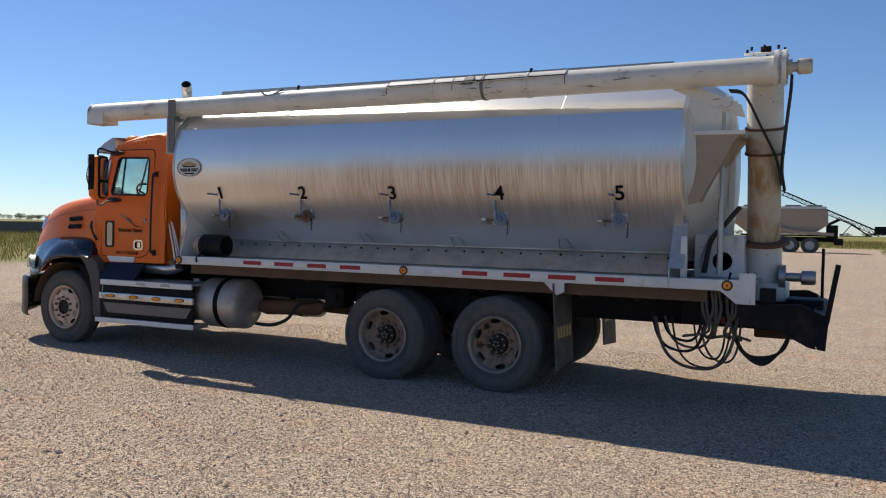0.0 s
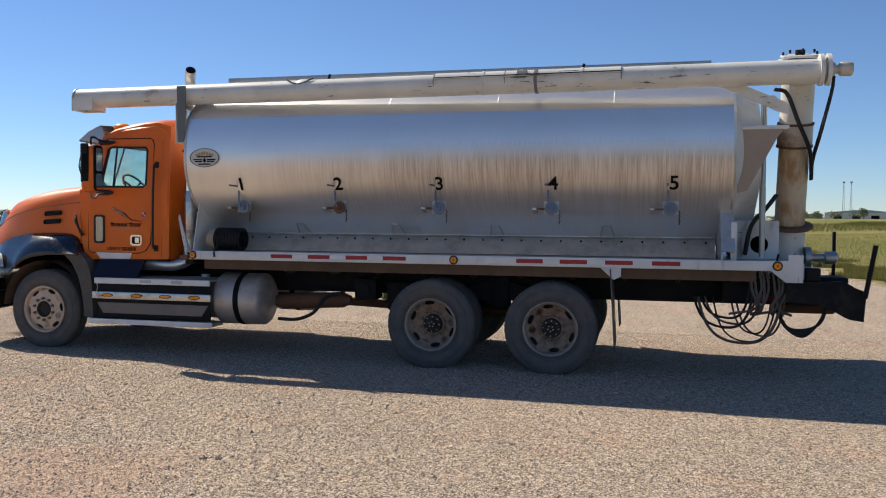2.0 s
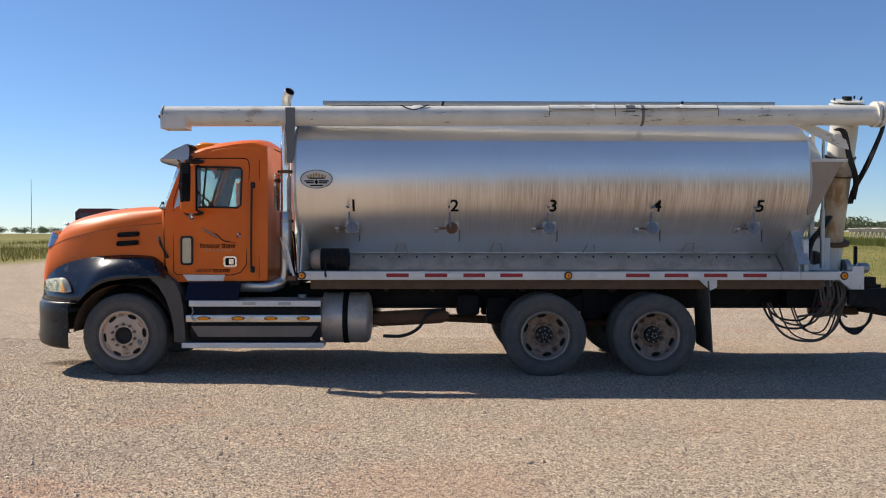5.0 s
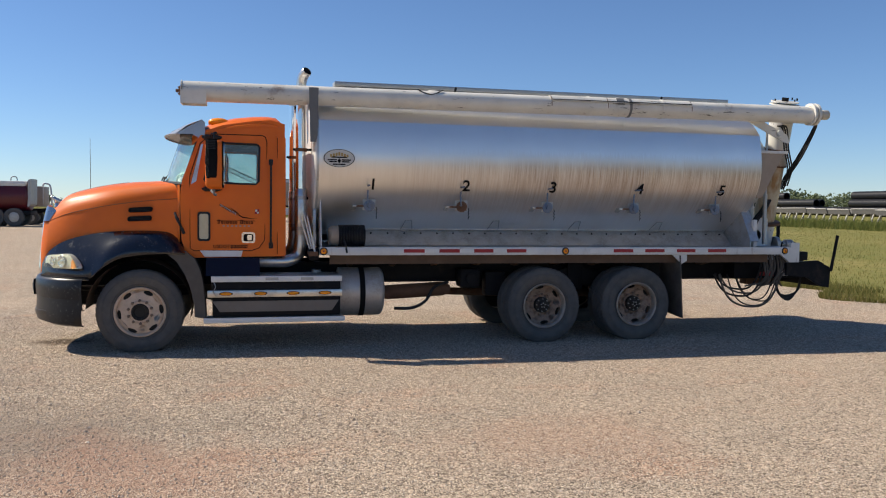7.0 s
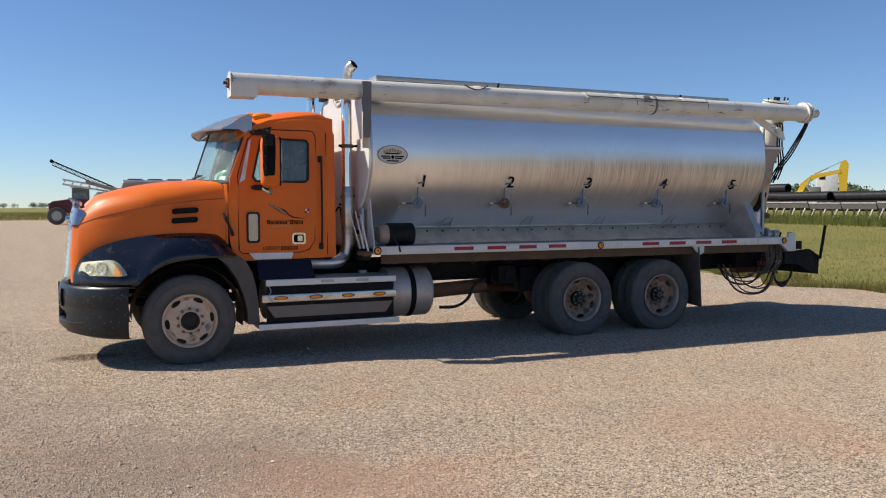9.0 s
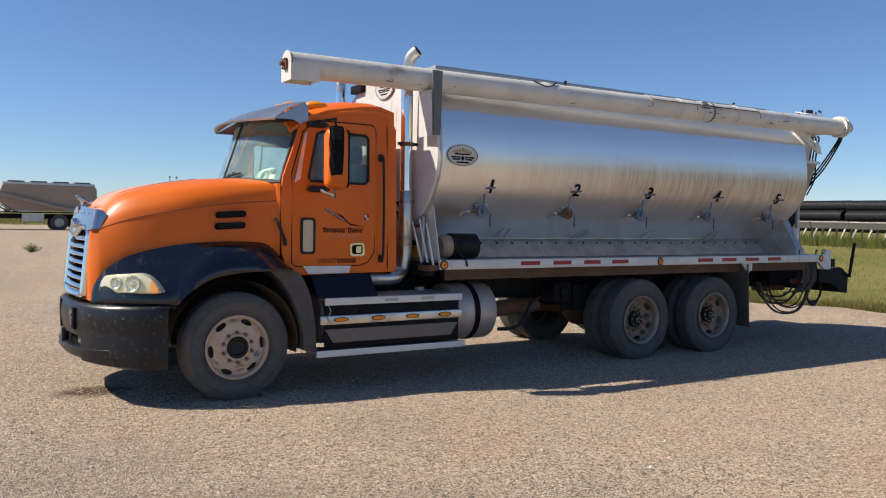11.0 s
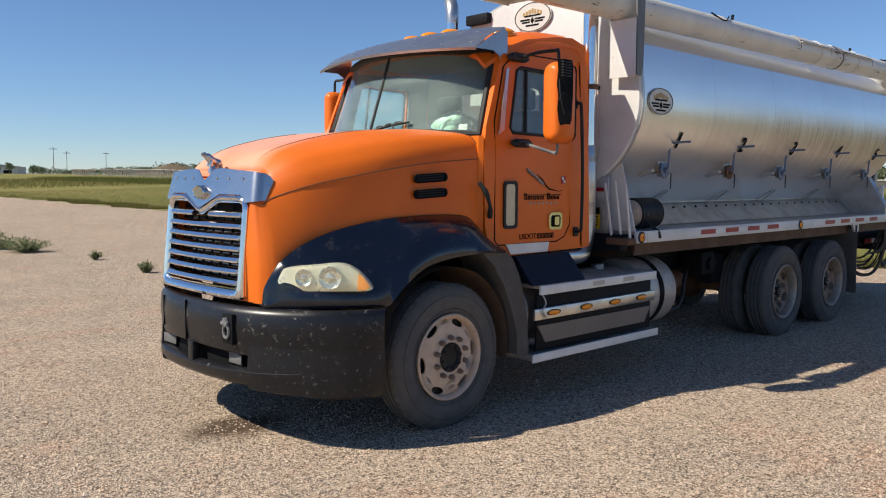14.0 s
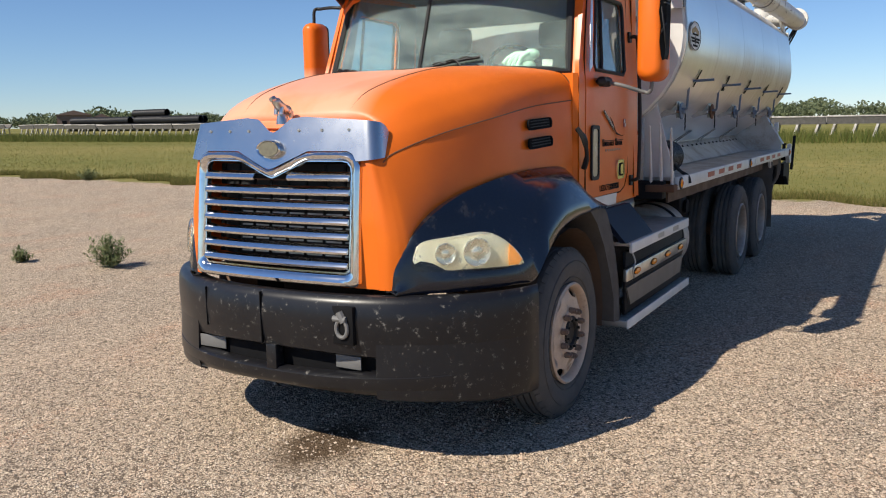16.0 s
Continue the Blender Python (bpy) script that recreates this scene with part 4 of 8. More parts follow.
    part("front_apron", box(-7.86, -7.74, side(1.16), side(1.16, 1), 1.14, 1.29, 0.01), M_FRAME, truck)
    # warning labels on the bulkhead
    lab = part("warning_label", box(-7.806, -7.8015, side(0.90), side(0.72), 1.33, 1.52), M_YELLOW, truck, "yellow warning label with black bars")
    part("label_bar", box(-7.8095, -7.8065, side(0.90), side(0.72), 1.46, 1.52), M_INK, lab)
    for k in range(4):
        part("label_bar", box(-7.8095, -7.8065, side(0.88), side(0.74 + 0.01 * k), 1.36 + 0.024 * k, 1.369 + 0.024 * k), M_INK, lab)
    lab = part("warning_label", box(-7.806, -7.8015, side(0.94), side(0.82), 1.60, 1.70), M_PLATE, truck, "small white and red label")
    part("label_bar", box(-7.8095, -7.8065, side(0.94), side(0.82), 1.665, 1.70), M_RED, lab)
    # white flexible stakes at the front corner
    for k, (tx, ty, tz) in enumerate(((-7.99, 1.08, 1.74), (-7.94, 1.15, 1.76), (-7.90, 1.23, 1.72))):
        part("marker_stake", tube([(-7.83 + 0.02 * k, side(1.06 + 0.08 * k), 1.22), (tx, side(ty), tz)], [0.014, 0.008], 8), M_WHITE, truck, "thin white stake")
    part("stake_holder", box(-7.88, -7.76, side(1.26), side(1.02), 1.20, 1.26, 0.01), M_RUSTY, truck)
    for s in (-1, 1):
        part("mud_flap", slab([(1.27, 1.20), (0.66, 1.20), (0.66, 0.34), (1.27, 0.30)], 0.014, lambda u, v, w: (-2.62 + w + 0.07 * (1.2 - v) ** 2, side(u, s), v)), M_DUSTHOSE, truck, "dusty black rubber mud flap with yellow bars")
        flap_at = lambda v: -2.60 + 0.07 * (1.2 - v) ** 2
        for k in range(5):
            part("flap_bar", slab([(1.20 - 0.10 * k, 0.62), (1.13 - 0.10 * k, 0.62), (1.13 - 0.10 * k, 0.74), (1.20 - 0.10 * k, 0.74)], 0.003, lambda u, v, w: (flap_at(v) + 0.006 + w, side(u, s), v)), M_GOLD, truck, "faded yellow bar")
        part("flap_bracket", slab([(-2.72, 1.21), (-2.50, 1.21), (-2.50, 1.12), (-2.58, 1.08)], 0.03, lambda u, v, w: (u, side(1.25, s) - s * w, v)), M_WHITE, truck, "white flap bracket")


build_deck()


def build_outlets():
    """A blue slide-gate crank with its number for each of the five compartments."""
    for number, x in zip("12345", (-7.08, -5.82, -4.585, -3.28, -1.985)):
        bm = slab(rounded(x - 0.085, x + 0.085, 1.80, 1.99, 0.012), 0.01, lambda u, v, w: (u, 8.29 - w, v))
        box(x - 0.05, x + 0.05, 8.29, 8.46, 1.83, 1.93, 0.004, bm)
        gate = part("outlet_gate", bm, M_STEEL, truck, "white square gate plate with a blue chain wheel")
        rim = revolve([(-0.012, 0.070), (-0.016, 0.077), (-0.026, 0.077), (-0.030, 0.068), (-0.024, 0.03), (-0.05, 0.026), (-0.05, 0.0001)], (x, 8.28, 1.86), "y", 10)
        part("chain_wheel", rim, M_BLUE if number != "2" else M_RUSTY, gate, "faded blue chain wheel" if number != "2" else "rusty chain wheel")
        part("label_bar", box(x - 0.05, x + 0.05, 8.2755, 8.2795, 1.955, 1.975), M_RED, gate)
        crank = smooth_path([(x - 0.02, 8.265, 1.87), (x - 0.02, 8.215, 1.88), (x - 0.03, 8.205, 1.95), (x - 0.03, 8.195, 2.09)], 4) + [Vector((x - 0.035, 8.165, 2.115)), Vector((x - 0.04, 7.98, 2.12))]
        part("crank", tube(crank, 0.011, 8), M_BLUE, gate, "faded blue bent crank")
        chain = bmesh.new()
        for k in range(7):
            tube([(x + 0.09 + 0.012 * (k % 2), 8.25, 1.84 - 0.022 * k), (x + 0.09, 8.25, 1.82 - 0.022 * k)], 0.006, 6, chain)
        part("chain", chain, M_FRAME, gate, "short rusty chain")
        part("slide_rod", tube([(x - 0.17, 8.275, 1.855), (x + 0.02, 8.275, 1.855)], 0.012, 8), M_RUSTY, gate)
        part("slide_bracket", slab([(8.46, 1.86), (8.265, 1.868), (8.265, 1.845), (8.40, 1.80)], 0.05, lambda u, v, w: (x - 0.22 + w, u, v)), M_DECK, gate)
        if number in "1234":
            m = x + 0.60
            wire = [(m - 0.085, 1.51), (m - 0.080, 1.545), (m - 0.045, 1.665), (m + 0.040, 1.665), (m + 0.080, 1.545), (m + 0.085, 1.51), (m - 0.085, 1.51)]
            part("wire_loop", tube([Vector((u, side(hopper_d(max(v, 1.55)) + 0.022), v)) for u, v in wire], 0.0055, 6), M_STEEL, tank, "thin bent wire loop")
        letters(number, 0.225, pose(x + 0.03, side(hopper_d(2.13) + 0.010), 2.13, 90 + math.degrees(math.atan2(hopper_d(2.18) - hopper_d(2.08), 0.10))), M_INK, tank, "number_" + "one two three four five".split()[int(number) - 1], "black stencilled number", bold=0.003)


build_outlets()


def build_badge(at, parent, a=0.205, b=0.118):
    """An oval maker's badge: its lettering is left as bars."""
    def oval(k, n=36):
        return [(a * k * math.cos(2 * math.pi * i / n), b * k * math.sin(2 * math.pi * i / n)) for i in range(n)]
    flat = lambda u, v, w: (u, v, w)
    badge = part("badge", slab(oval(1.0), 0.003, flat), M_PLATE, parent, "oval cream badge with a black rim and worn lettering bars", at)
    part("badge_rim", pierced(oval(0.965), oval(0.925), 0.002, lambda u, v, w: (u, v, 0.0035 + w)), M_INK, badge, at=at)
    bars = bmesh.new()
    for k in range(7):
        u = -0.105 + 0.035 * k
        box(u - 0.013, u + 0.013, 0.032 - abs(k - 3) * 0.006, 0.078 - abs(k - 3) * 0.010, 0.0035, 0.0055, 0, bars)
    part("badge_lettering", bars, M_GOLD, badge, "gold bars", at)
    bars = bmesh.new()
    for u0, u1, v in ((-0.10, 0.10, 0.012), (-0.15, -0.03, -0.022), (0.03, 0.15, -0.022), (-0.13, -0.03, -0.045), (0.03, 0.13, -0.045), (-0.08, 0.08, -0.078)):
        box(u0, u1, v - 0.008, v + 0.008, 0.0035, 0.0055, 0, bars)
    slab([(0, 0.0), (-0.024, -0.033), (0, -0.066), (0.024, -0.033)], 0.002, lambda u, v, w: (u, v, 0.0035 + w), bars)
    part("badge_lettering", bars, M_INK, badge, "black bars", at)


build_badge(pose(-7.50, 8.066, 2.46, 90), tank)
build_badge(Matrix.Translation((-7.823, 9.268, 3.31)) @ Matrix.Rotation(radians(-90), 4, "Z") @ Matrix.Rotation(radians(90), 4, "X") @ Matrix.Translation((0, 0, 0.012)), tank, 0.23, 0.14)


hung = part


def build_augers():
    ya, za = 8.135, 3.258
    # it lies folded a little inward, from its pivot at the rear
    swing = Matrix.Translation((-0.5, ya, 0)) @ Matrix.Rotation(radians(-0.96), 4, "Z") @ Matrix.Translation((0.5, -ya, 0))

    def part(name, bm, material, parent, label=""):
        return hung(name, bm, material, parent, label, swing)
    body = part("discharge_auger", tube([(-9.42, ya, za), (-0.50, ya, za + 0.018)], 0.125, 32), M_AUGER, truck, "long scraped cream-white discharge auger tube")
    # boxed outlet at its tip, open below, with an arched end plate
    arch = [(-0.135, -0.165), (0.135, -0.165), (0.135, 0.0)] + [(0.135 * math.cos(a), 0.135 * math.sin(a)) for a in (math.pi * k / 12 for k in range(1, 12))] + [(-0.135, 0.0)]
    part("end_plate", slab(arch, 0.012, lambda u, v, w: (-9.445 + w, ya + u, za + v)), M_AUGER, body, "arched white end plate")
    bm = box(-9.435, -9.14, ya - 0.132, ya - 0.122, za - 0.165, za)
    box(-9.435, -9.14, ya + 0.122, ya + 0.132, za - 0.165, za, 0, bm)
    box(-9.15, -9.14, ya - 0.13, ya + 0.13, za - 0.155, za - 0.05, 0, bm)
    part("outlet_spout", bm, M_AUGER, body, "white boxed outlet spout")
    bm = slab(rounded(-0.05, 0.05, -0.055, 0.055, 0.02), 0.02, lambda u, v, w: (-9.448 - w, ya + u, za + v))
    tube([(-9.45, ya, za), (-9.51, ya, za)], 0.022, 12, bm)
    for u in (-0.035, 0.035):
        for v in (-0.04, 0.04):
            tube([(-9.45, ya + u, za + v), (-9.482, ya + u, za + v)], 0.008, 6, bm)
    part("bearing", bm, M_RUSTY, body, "greasy flange bearing")
    # patched sleeve with its straps
    arc = [radians(-20 + 220 * k / 16) for k in range(17)]
    bm = loft([[(x, ya - r * math.cos(a), za + 0.015 + r * math.sin(a)) for r, sg in ((0.131, 1), (0.125, -1)) for a in (arc if sg > 0 else arc[::-1])] for x in (-4.62, -2.52)])
    part("repair_sleeve", bm, M_AUGER, body, "bolted half-round repair sleeve")
    for x in (-4.05, -3.62, -3.45, -2.95):
        part("strap", revolve([(x - 0.018, 0.130), (x - 0.016, 0.136), (x + 0.016, 0.136), (x + 0.018, 0.130)], (0, ya, za + 0.016), "x", 32, closed=True), M_AUGER if x != -3.45 else M_GREY, body)
    for xa, xb, za0, za1 in ((-4.62, -4.612, -0.01, 0.115), (-2.528, -2.52, -0.01, 0.115), (-3.80, -3.792, -0.03, 0.09), (-3.47, -3.462, -0.03, 0.09)):
        part("sleeve_edge", loft([[(x, ya - r * math.cos(a), za + 0.015 + r * math.sin(a)) for a in (radians(-12 + 80 * k / 8) for k in range(9)) for r in (0.1325,)] + [(x, ya - r * math.cos(a), za + 0.015 + r * math.sin(a)) for a in (radians(68 - 80 * k / 8) for k in range(9)) for r in (0.129,)] for x in (xa, xb)]), M_RUSTY, body)
    part("sleeve_edge", tube([(-4.62, ya - 0.118, za + 0.078), (-2.52, ya - 0.118, za + 0.082)], 0.006, 6), M_FRAME, body)
    part("rust_patch", loft([[(x, ya - r * math.cos(a), za + 0.016 + r * math.sin(a)) for r, sg in ((0.1385, 1), (0.131, -1)) for a in [radians(10 + 50 * k / 6) for k in range(7)][::sg]] for x in (-3.66, -3.55)]), M_GREY, body, "dark stained patch")
    part("sleeve_lip", box(-4.62, -2.52, ya - 0.150, ya - 0.126, za + 0.06, za + 0.068), M_AUGER, body)
    part("hinge_clamp", revolve([(-6.32, 0.124), (-6.30, 0.130), (-6.22, 0.130), (-6.20, 0.124)], (0, ya, za + 0.01), "x", 32, closed=True), M_AUGER, body, "cream clamp band")
    bm = tube(smooth_path([(-6.46, ya - 0.06, za + 0.135), (-6.36, ya - 0.10, za + 0.085), (-6.26, ya - 0.11, za + 0.075), (-6.12, ya - 0.06, za + 0.14)], 4), 0.008, 6)
    part("latch_wire", bm, M_FRAME, body)
    for x in (-5.95, -2.95):
        part("lug", tube([(x, ya, za + 0.12), (x + 0.02, ya, za + 0.19)], 0.016, 8), M_FRAME, body)
    # flanges and hydraulic motor on the rear end
    for x in (-0.53, -0.46):
        part("flange", revolve([(x - 0.018, 0.12), (x - 0.018, 0.162), (x + 0.018, 0.162), (x + 0.018, 0.12)], (0, ya, za + 0.03), "x", 28, closed=True), M_AUGER, body)
    bm = tube([(-0.46, ya, za + 0.03), (-0.40, ya, za + 0.03)], 0.07, 18)
    tube([(-0.40, ya, za + 0.03), (-0.36, ya, za + 0.03)], 0.045, 14, bm)
    tube([(-0.36, ya, za + 0.03), (-0.34, ya, za + 0.03), (-0.25, ya, za + 0.03), (-0.23, ya, za + 0.03)], [0.055, 0.072, 0.072, 0.06], 18, bm)
    part("hydraulic_motor", bm, M_COLLAR, body, "rusty hydraulic motor")


def build_saddle():
    """The angle-iron post that carries the folded auger at the front of the tank."""
    bm = slab([(-7.885, 3.345), (-7.765, 3.345), (-7.775, 2.74), (-7.80, 2.66), (-7.865, 2.66)], 0.016, lambda u, v, w: (u, 8.075 + w, v))
    part("saddle_post", bm, M_GREY, truck, "dark grey steel saddle post")
    part("saddle_plate", slab([(8.076, 2.645), (8.33, 2.645), (8.33, 3.135), (8.076, 3.135)], 0.010, lambda u, v, w: (-7.892 - w, u, v)), M_WHITE, truck, "dull white plate on the saddle post")
    part("saddle_bar", box(-7.885, -7.83, 8.10, 8.36, 3.085, 3.13, 0.004), M_STEEL, truck)


build_augers()
build_saddle()


def build_elevator():
    """The leaning upright auger at the rear with its boot, platform and motors."""
    foot, way = Vector((-0.66, 9.10, 1.25)), Vector((0.0, -0.242, 1.0)).normalized()
    at = lambda z: foot + way * ((z - foot.z) / way.z)
    low = part("elevator_tube", tube([at(1.25), at(1.66)], 0.175, 28), M_WHITE, truck, "white lower section of the upright auger")
    mid = part("elevator_tube", tube([at(1.66), at(2.60)], 0.160, 28), M_TUBE, truck, "rust-stained cream upright auger tube")
    top = part("elevator_tube", tube([at(2.60), at(3.46)], 0.170, 28), M_AUGER, truck, "cream-white upper section of the upright auger")
    part("joint_collar", tube([at(2.56), at(2.58), at(2.80), at(2.82)], [0.165, 0.182, 0.182, 0.172], 28), M_COLLAR, top, "rusty swivel collar")
    for z in (2.57, 2.81):
        part("collar_ring", tube([at(z - 0.012), at(z + 0.012)], 0.19, 28), M_RUSTY, top)
    part("boot_flange", tube([at(1.66), at(1.67), at(1.70), at(1.71)], [0.23, 0.25, 0.25, 0.235], 32), M_RUSTY, low, "rusty round flange")
    for z, r in ((3.47, 0.215), (3.51, 0.20)):
        part("cap_flange", tube([at(z), at(z + 0.018)], r, 28), M_AUGER, top)
    for k in range(8):
        a = 2 * math.pi * k / 8
        c = at(3.53) + Vector((0.17 * math.cos(a), 0.17 * math.sin(a), -0.005))
        part("cap_bolt", tube([c, c + Vector((0, 0, 0.035))], 0.012, 6), M_FRAME, top)
    part("cap_bearing", tube([at(3.52), at(3.58)], 0.05, 12), M_FRAME, top)
    # the elbow to the folded auger
    part("transition", loft([[(-0.66 + 0.17 * math.cos(a), 8.62, 3.30 + 0.13 * math.sin(a)) for a in (2 * math.pi * k / 20 for k in range(20))],
                             [(-0.66 + 0.12 * math.cos(a), 8.18, 3.275 + 0.10 * math.sin(a)) for a in (2 * math.pi * k / 20 for k in range(20))]]), M_AUGER, top)
    # lift arm and its ram
    bm = slab([(-1.62, 3.22), (-1.42, 3.24), (-0.84, 2.98), (-0.80, 2.86), (-0.90, 2.88)], 0.03, lambda u, v, w: (u, 8.22 + w, v))
    part("lift_arm", bm, M_AUGER, truck, "cream-white folding arm")
    part("pivot", tube([(-0.98, 8.18, 3.0), (-0.98, 8.30, 3.0)], 0.05, 14), M_AUGER, truck)
    part("ram", tube([(-1.02, 8.45, 1.35), (-1.02, 8.45, 2.1), (-1.02, 8.45, 2.1), (-1.02, 8.45, 3.05)], [0.03, 0.03, 0.018, 0.018], 12), M_STEEL, truck, "steel hydraulic ram")
    # platform and its big gusset behind the tank
    bm = box(-1.34, -0.80, 8.24, 9.05, 2.705, 2.745, 0.004)
    part("platform", bm, M_WHITE, truck, "white rear platform plate")
    # the gusset's tan stands for shade with warm light off the ground
    for y in (8.26, 8.98):
        part("platform_gusset", slab([(-1.32, 2.706), (-0.84, 2.706), (-0.90, 2.64), (-1.20, 2.06), (-1.30, 2.03)], 0.02, lambda u, v, w: (u, y + w, v)), M_TAN, truck, "triangular gusset plate, tan for its warm shade")
    part("gusset_web", slab([(-0.84, 2.706), (-0.90, 2.64), (-1.20, 2.06), (-1.22, 2.07), (-0.92, 2.65), (-0.86, 2.706)], 0.72, lambda u, v, w: (u, 8.27 + w, v)), M_TAN, truck)
    part("strut", box(-1.00, -0.94, 8.84, 8.90, 1.74, 3.12, 0.004), M_WHITE, truck, "slim white upright strut")
    part("strut", box(-1.36, -1.30, 8.22, 8.28, DECK_Z, 1.72, 0.004), M_WHITE, truck, "white upright bracket")
    # boot housing at deck height, with its inspection hole
    prof = rounded(-1.29, -0.815, DECK_Z, 1.74, 0.10, rs=[0.02, 0.02, 0.02, 0.02])
    hole = [(-1.02 + 0.095 * math.cos(a), 1.475 + 0.095 * math.sin(a)) for a in (2 * math.pi * k / 24 for k in range(24))]
    boot = part("boot_housing", pierced(prof, hole, 0.012, lambda u, v, w: (u, 8.66 + w, v)), M_WHITE, truck, "white boot housing with a round opening")
    part("boot_shell", loft([[(u, y, v) for u, v in prof] for y in (8.672, 9.5)], closed=True, caps=False), M_WHITE, boot)
    part("boot_back", box(-1.28, -0.83, 9.2, 9.22, DECK_Z, 1.66), M_FRAME, boot)
    bm = tube([(-0.50, 8.95, 1.33), (-0.44, 8.95, 1.33)], 0.12, 20)
    tube([(-0.44, 8.95, 1.33), (-0.30, 8.95, 1.33)], 0.045, 16, bm)
    tube([(-0.30, 8.95, 1.33), (-0.29, 8.95, 1.33), (-0.18, 8.95, 1.33), (-0.16, 8.95, 1.33)], [0.05, 0.072, 0.072, 0.06], 18, bm)
    part("boot_motor", bm, M_STEEL, truck, "grey hydraulic motor behind the boot")
    part("boot_foot", box(-0.9, -0.42, 8.9, 9.4, 1.08, 1.26, 0.01), M_WHITE, truck)
    for x in (-0.90, -0.74, -0.68):
        part("control_lever", tube([(x, 8.2, DECK_Z), (x + 0.01, 8.2, DECK_Z + 0.06), (x + 0.02, 8.2, DECK_Z + 0.065)], [0.01, 0.01, 0.02], 8), M_FRAME, truck, "small black control lever")
    bm = tube(smooth_path([(-1.15, 8.62, 1.75), (-1.22, 8.60, 1.50), (-1.20, 8.58, 1.34)], 5), 0.012, 8)
    part("grab_loop", bm, M_DECK, truck)


build_elevator()


def build_rear():
    # dark rear frame extension, red and white tape, hitch and upright bars
    part("tail_beam", box(-1.4, -0.10, 8.62, 10.1, 0.82, 1.06, 0.01), M_FRAME, truck, "dark rear frame beam")
    bar = part("tail_bar", box(-1.0, -0.20, 8.56, 8.60, 0.845, 0.93, 0.004), M_FRAME, truck)
    for k, (a, b) in enumerate(((-1.0, -0.72), (-0.72, -0.50), (-0.50, -0.22))):
        part("red_tape" if k != 1 else "white_tape", box(a, b, 8.5545, 8.5585, 0.855, 0.92), M_RED if k != 1 else M_TAPE, bar)
    part("hitch_plate", slab([(-0.16, 1.06), (-0.06, 1.02), (-0.03, 0.98), (-0.05, 0.70), (-0.12, 0.71), (-0.15, 0.80)], 2.34, lambda u, v, w: (u, 8.20 + w, v)), M_FRAME, truck, "dark rear bumper plate")
    part("hitch_block", box(-0.42, -0.08, 8.75, 9.2, 1.02, 1.12, 0.01), M_FRAME, truck)
    for s in (-1, 1):
        part("tail_arm", slab([(-0.80, 1.08), (-0.27, 1.115), (-0.16, 1.07), (-0.13, 0.71), (-0.20, 0.725), (-0.45, 0.86), (-0.80, 0.89)], 0.05, lambda u, v, w: (u, side(1.18, s) - s * w, v)), M_FRAME, truck, "dark plate arm of the rear bumper")
    part("upright_bar", tube([(-0.05, 8.17, 0.95), (0.035, 8.15, 1.495)], 0.024, 8), M_FRAME, truck, "upright dark steel bar")
    part("upright_bar", box(-0.12, -0.09, 9.35, 9.41, 0.95, 1.62, 0.004), M_FRAME, truck, "upright dark steel bar")
    part("receiver", box(-0.75, -0.1, 9.27, 9.47, 0.66, 0.80, 0.02), M_RUSTY, truck)
    part("tail_lamp_box", box(-0.62, -0.48, 8.14, 8.26, 1.12, 1.25, 0.01), M_FRAME, truck)
    # looped hydraulic hoses under the rear corner
    rng = random.Random(5)
    for k, (x, low, far, r) in enumerate(((-0.80, 0.40, -1.66, 0.016), (-0.86, 0.415, -1.50, 0.010), (-1.10, 0.56, -1.70, 0.015), (-1.02, 0.60, -1.58, 0.013), (-0.92, 0.50, -1.30, 0.010), (-1.14, 0.66, -1.62, 0.014), (-0.78, 0.47, -1.24, 0.011))):
        deep = 8.62 + 0.035 * k
        pts = []
        for i in range(29):
            u = i / 28
            sag = abs(2 * u - 1) ** 2.3
            pts.append(Vector((x + 0.03 * math.sin(math.pi * u) + (far - x) * (u - 0.09 * math.sin(2 * math.pi * u)), 8.28 + (deep - 8.28) * u, low + ((1.20 if u < 0.5 else 0.88) - low) * sag)))
        part("hydraulic_hose", tube(pts, r, 8), M_RUBBER if k % 3 else M_DUSTHOSE, truck, "looped black hydraulic hose")
    for k in range(4):
        e = rng.uniform(-0.03, 0.03)
        pts = smooth_path([(-0.94 + 0.02 * k, 8.30, 1.18), (-0.88 + e, 8.36, 0.82), (-0.78 + e, 8.40, 0.60), (-0.60 + e, 8.41, 0.50 + 0.025 * k), (-0.44 + e, 8.42, 0.66), (-0.35, 8.46, 0.86)], 7)
        part("hydraulic_hose", tube(pts, 0.014, 8), M_RUBBER, truck, "looped black hydraulic hose")
    for k in range(9):
        x = -1.16 + 0.045 * k + rng.uniform(-0.01, 0.01)
        pts = smooth_path([(x, 8.26, 1.20), (x + 0.02, 8.24, 1.0), (x + rng.uniform(-0.08, 0.08), 8.30, 0.80), (x + rng.uniform(-0.2, 0.1), 8.42, 0.72)], 5)
        part("hydraulic_hose", tube(pts, 0.014, 8), M_DUSTHOSE, truck, "dusty hanging hydraulic hose")
    # hoses beside the upright tube
    for dy in (0.0, 0.05, 0.10):
        pts = smooth_path([(-0.95, 8.20 + dy, 3.12), (-0.82, 8.26 + dy, 3.08), (-0.68, 8.40 + dy, 2.80), (-0.54, 8.50 + dy, 2.50), (-0.49, 8.66 + dy, 2.25)], 6)
        part("hydraulic_hose", tube(pts, 0.012, 8), M_RUBBER, truck, "black hose along the upright tube")
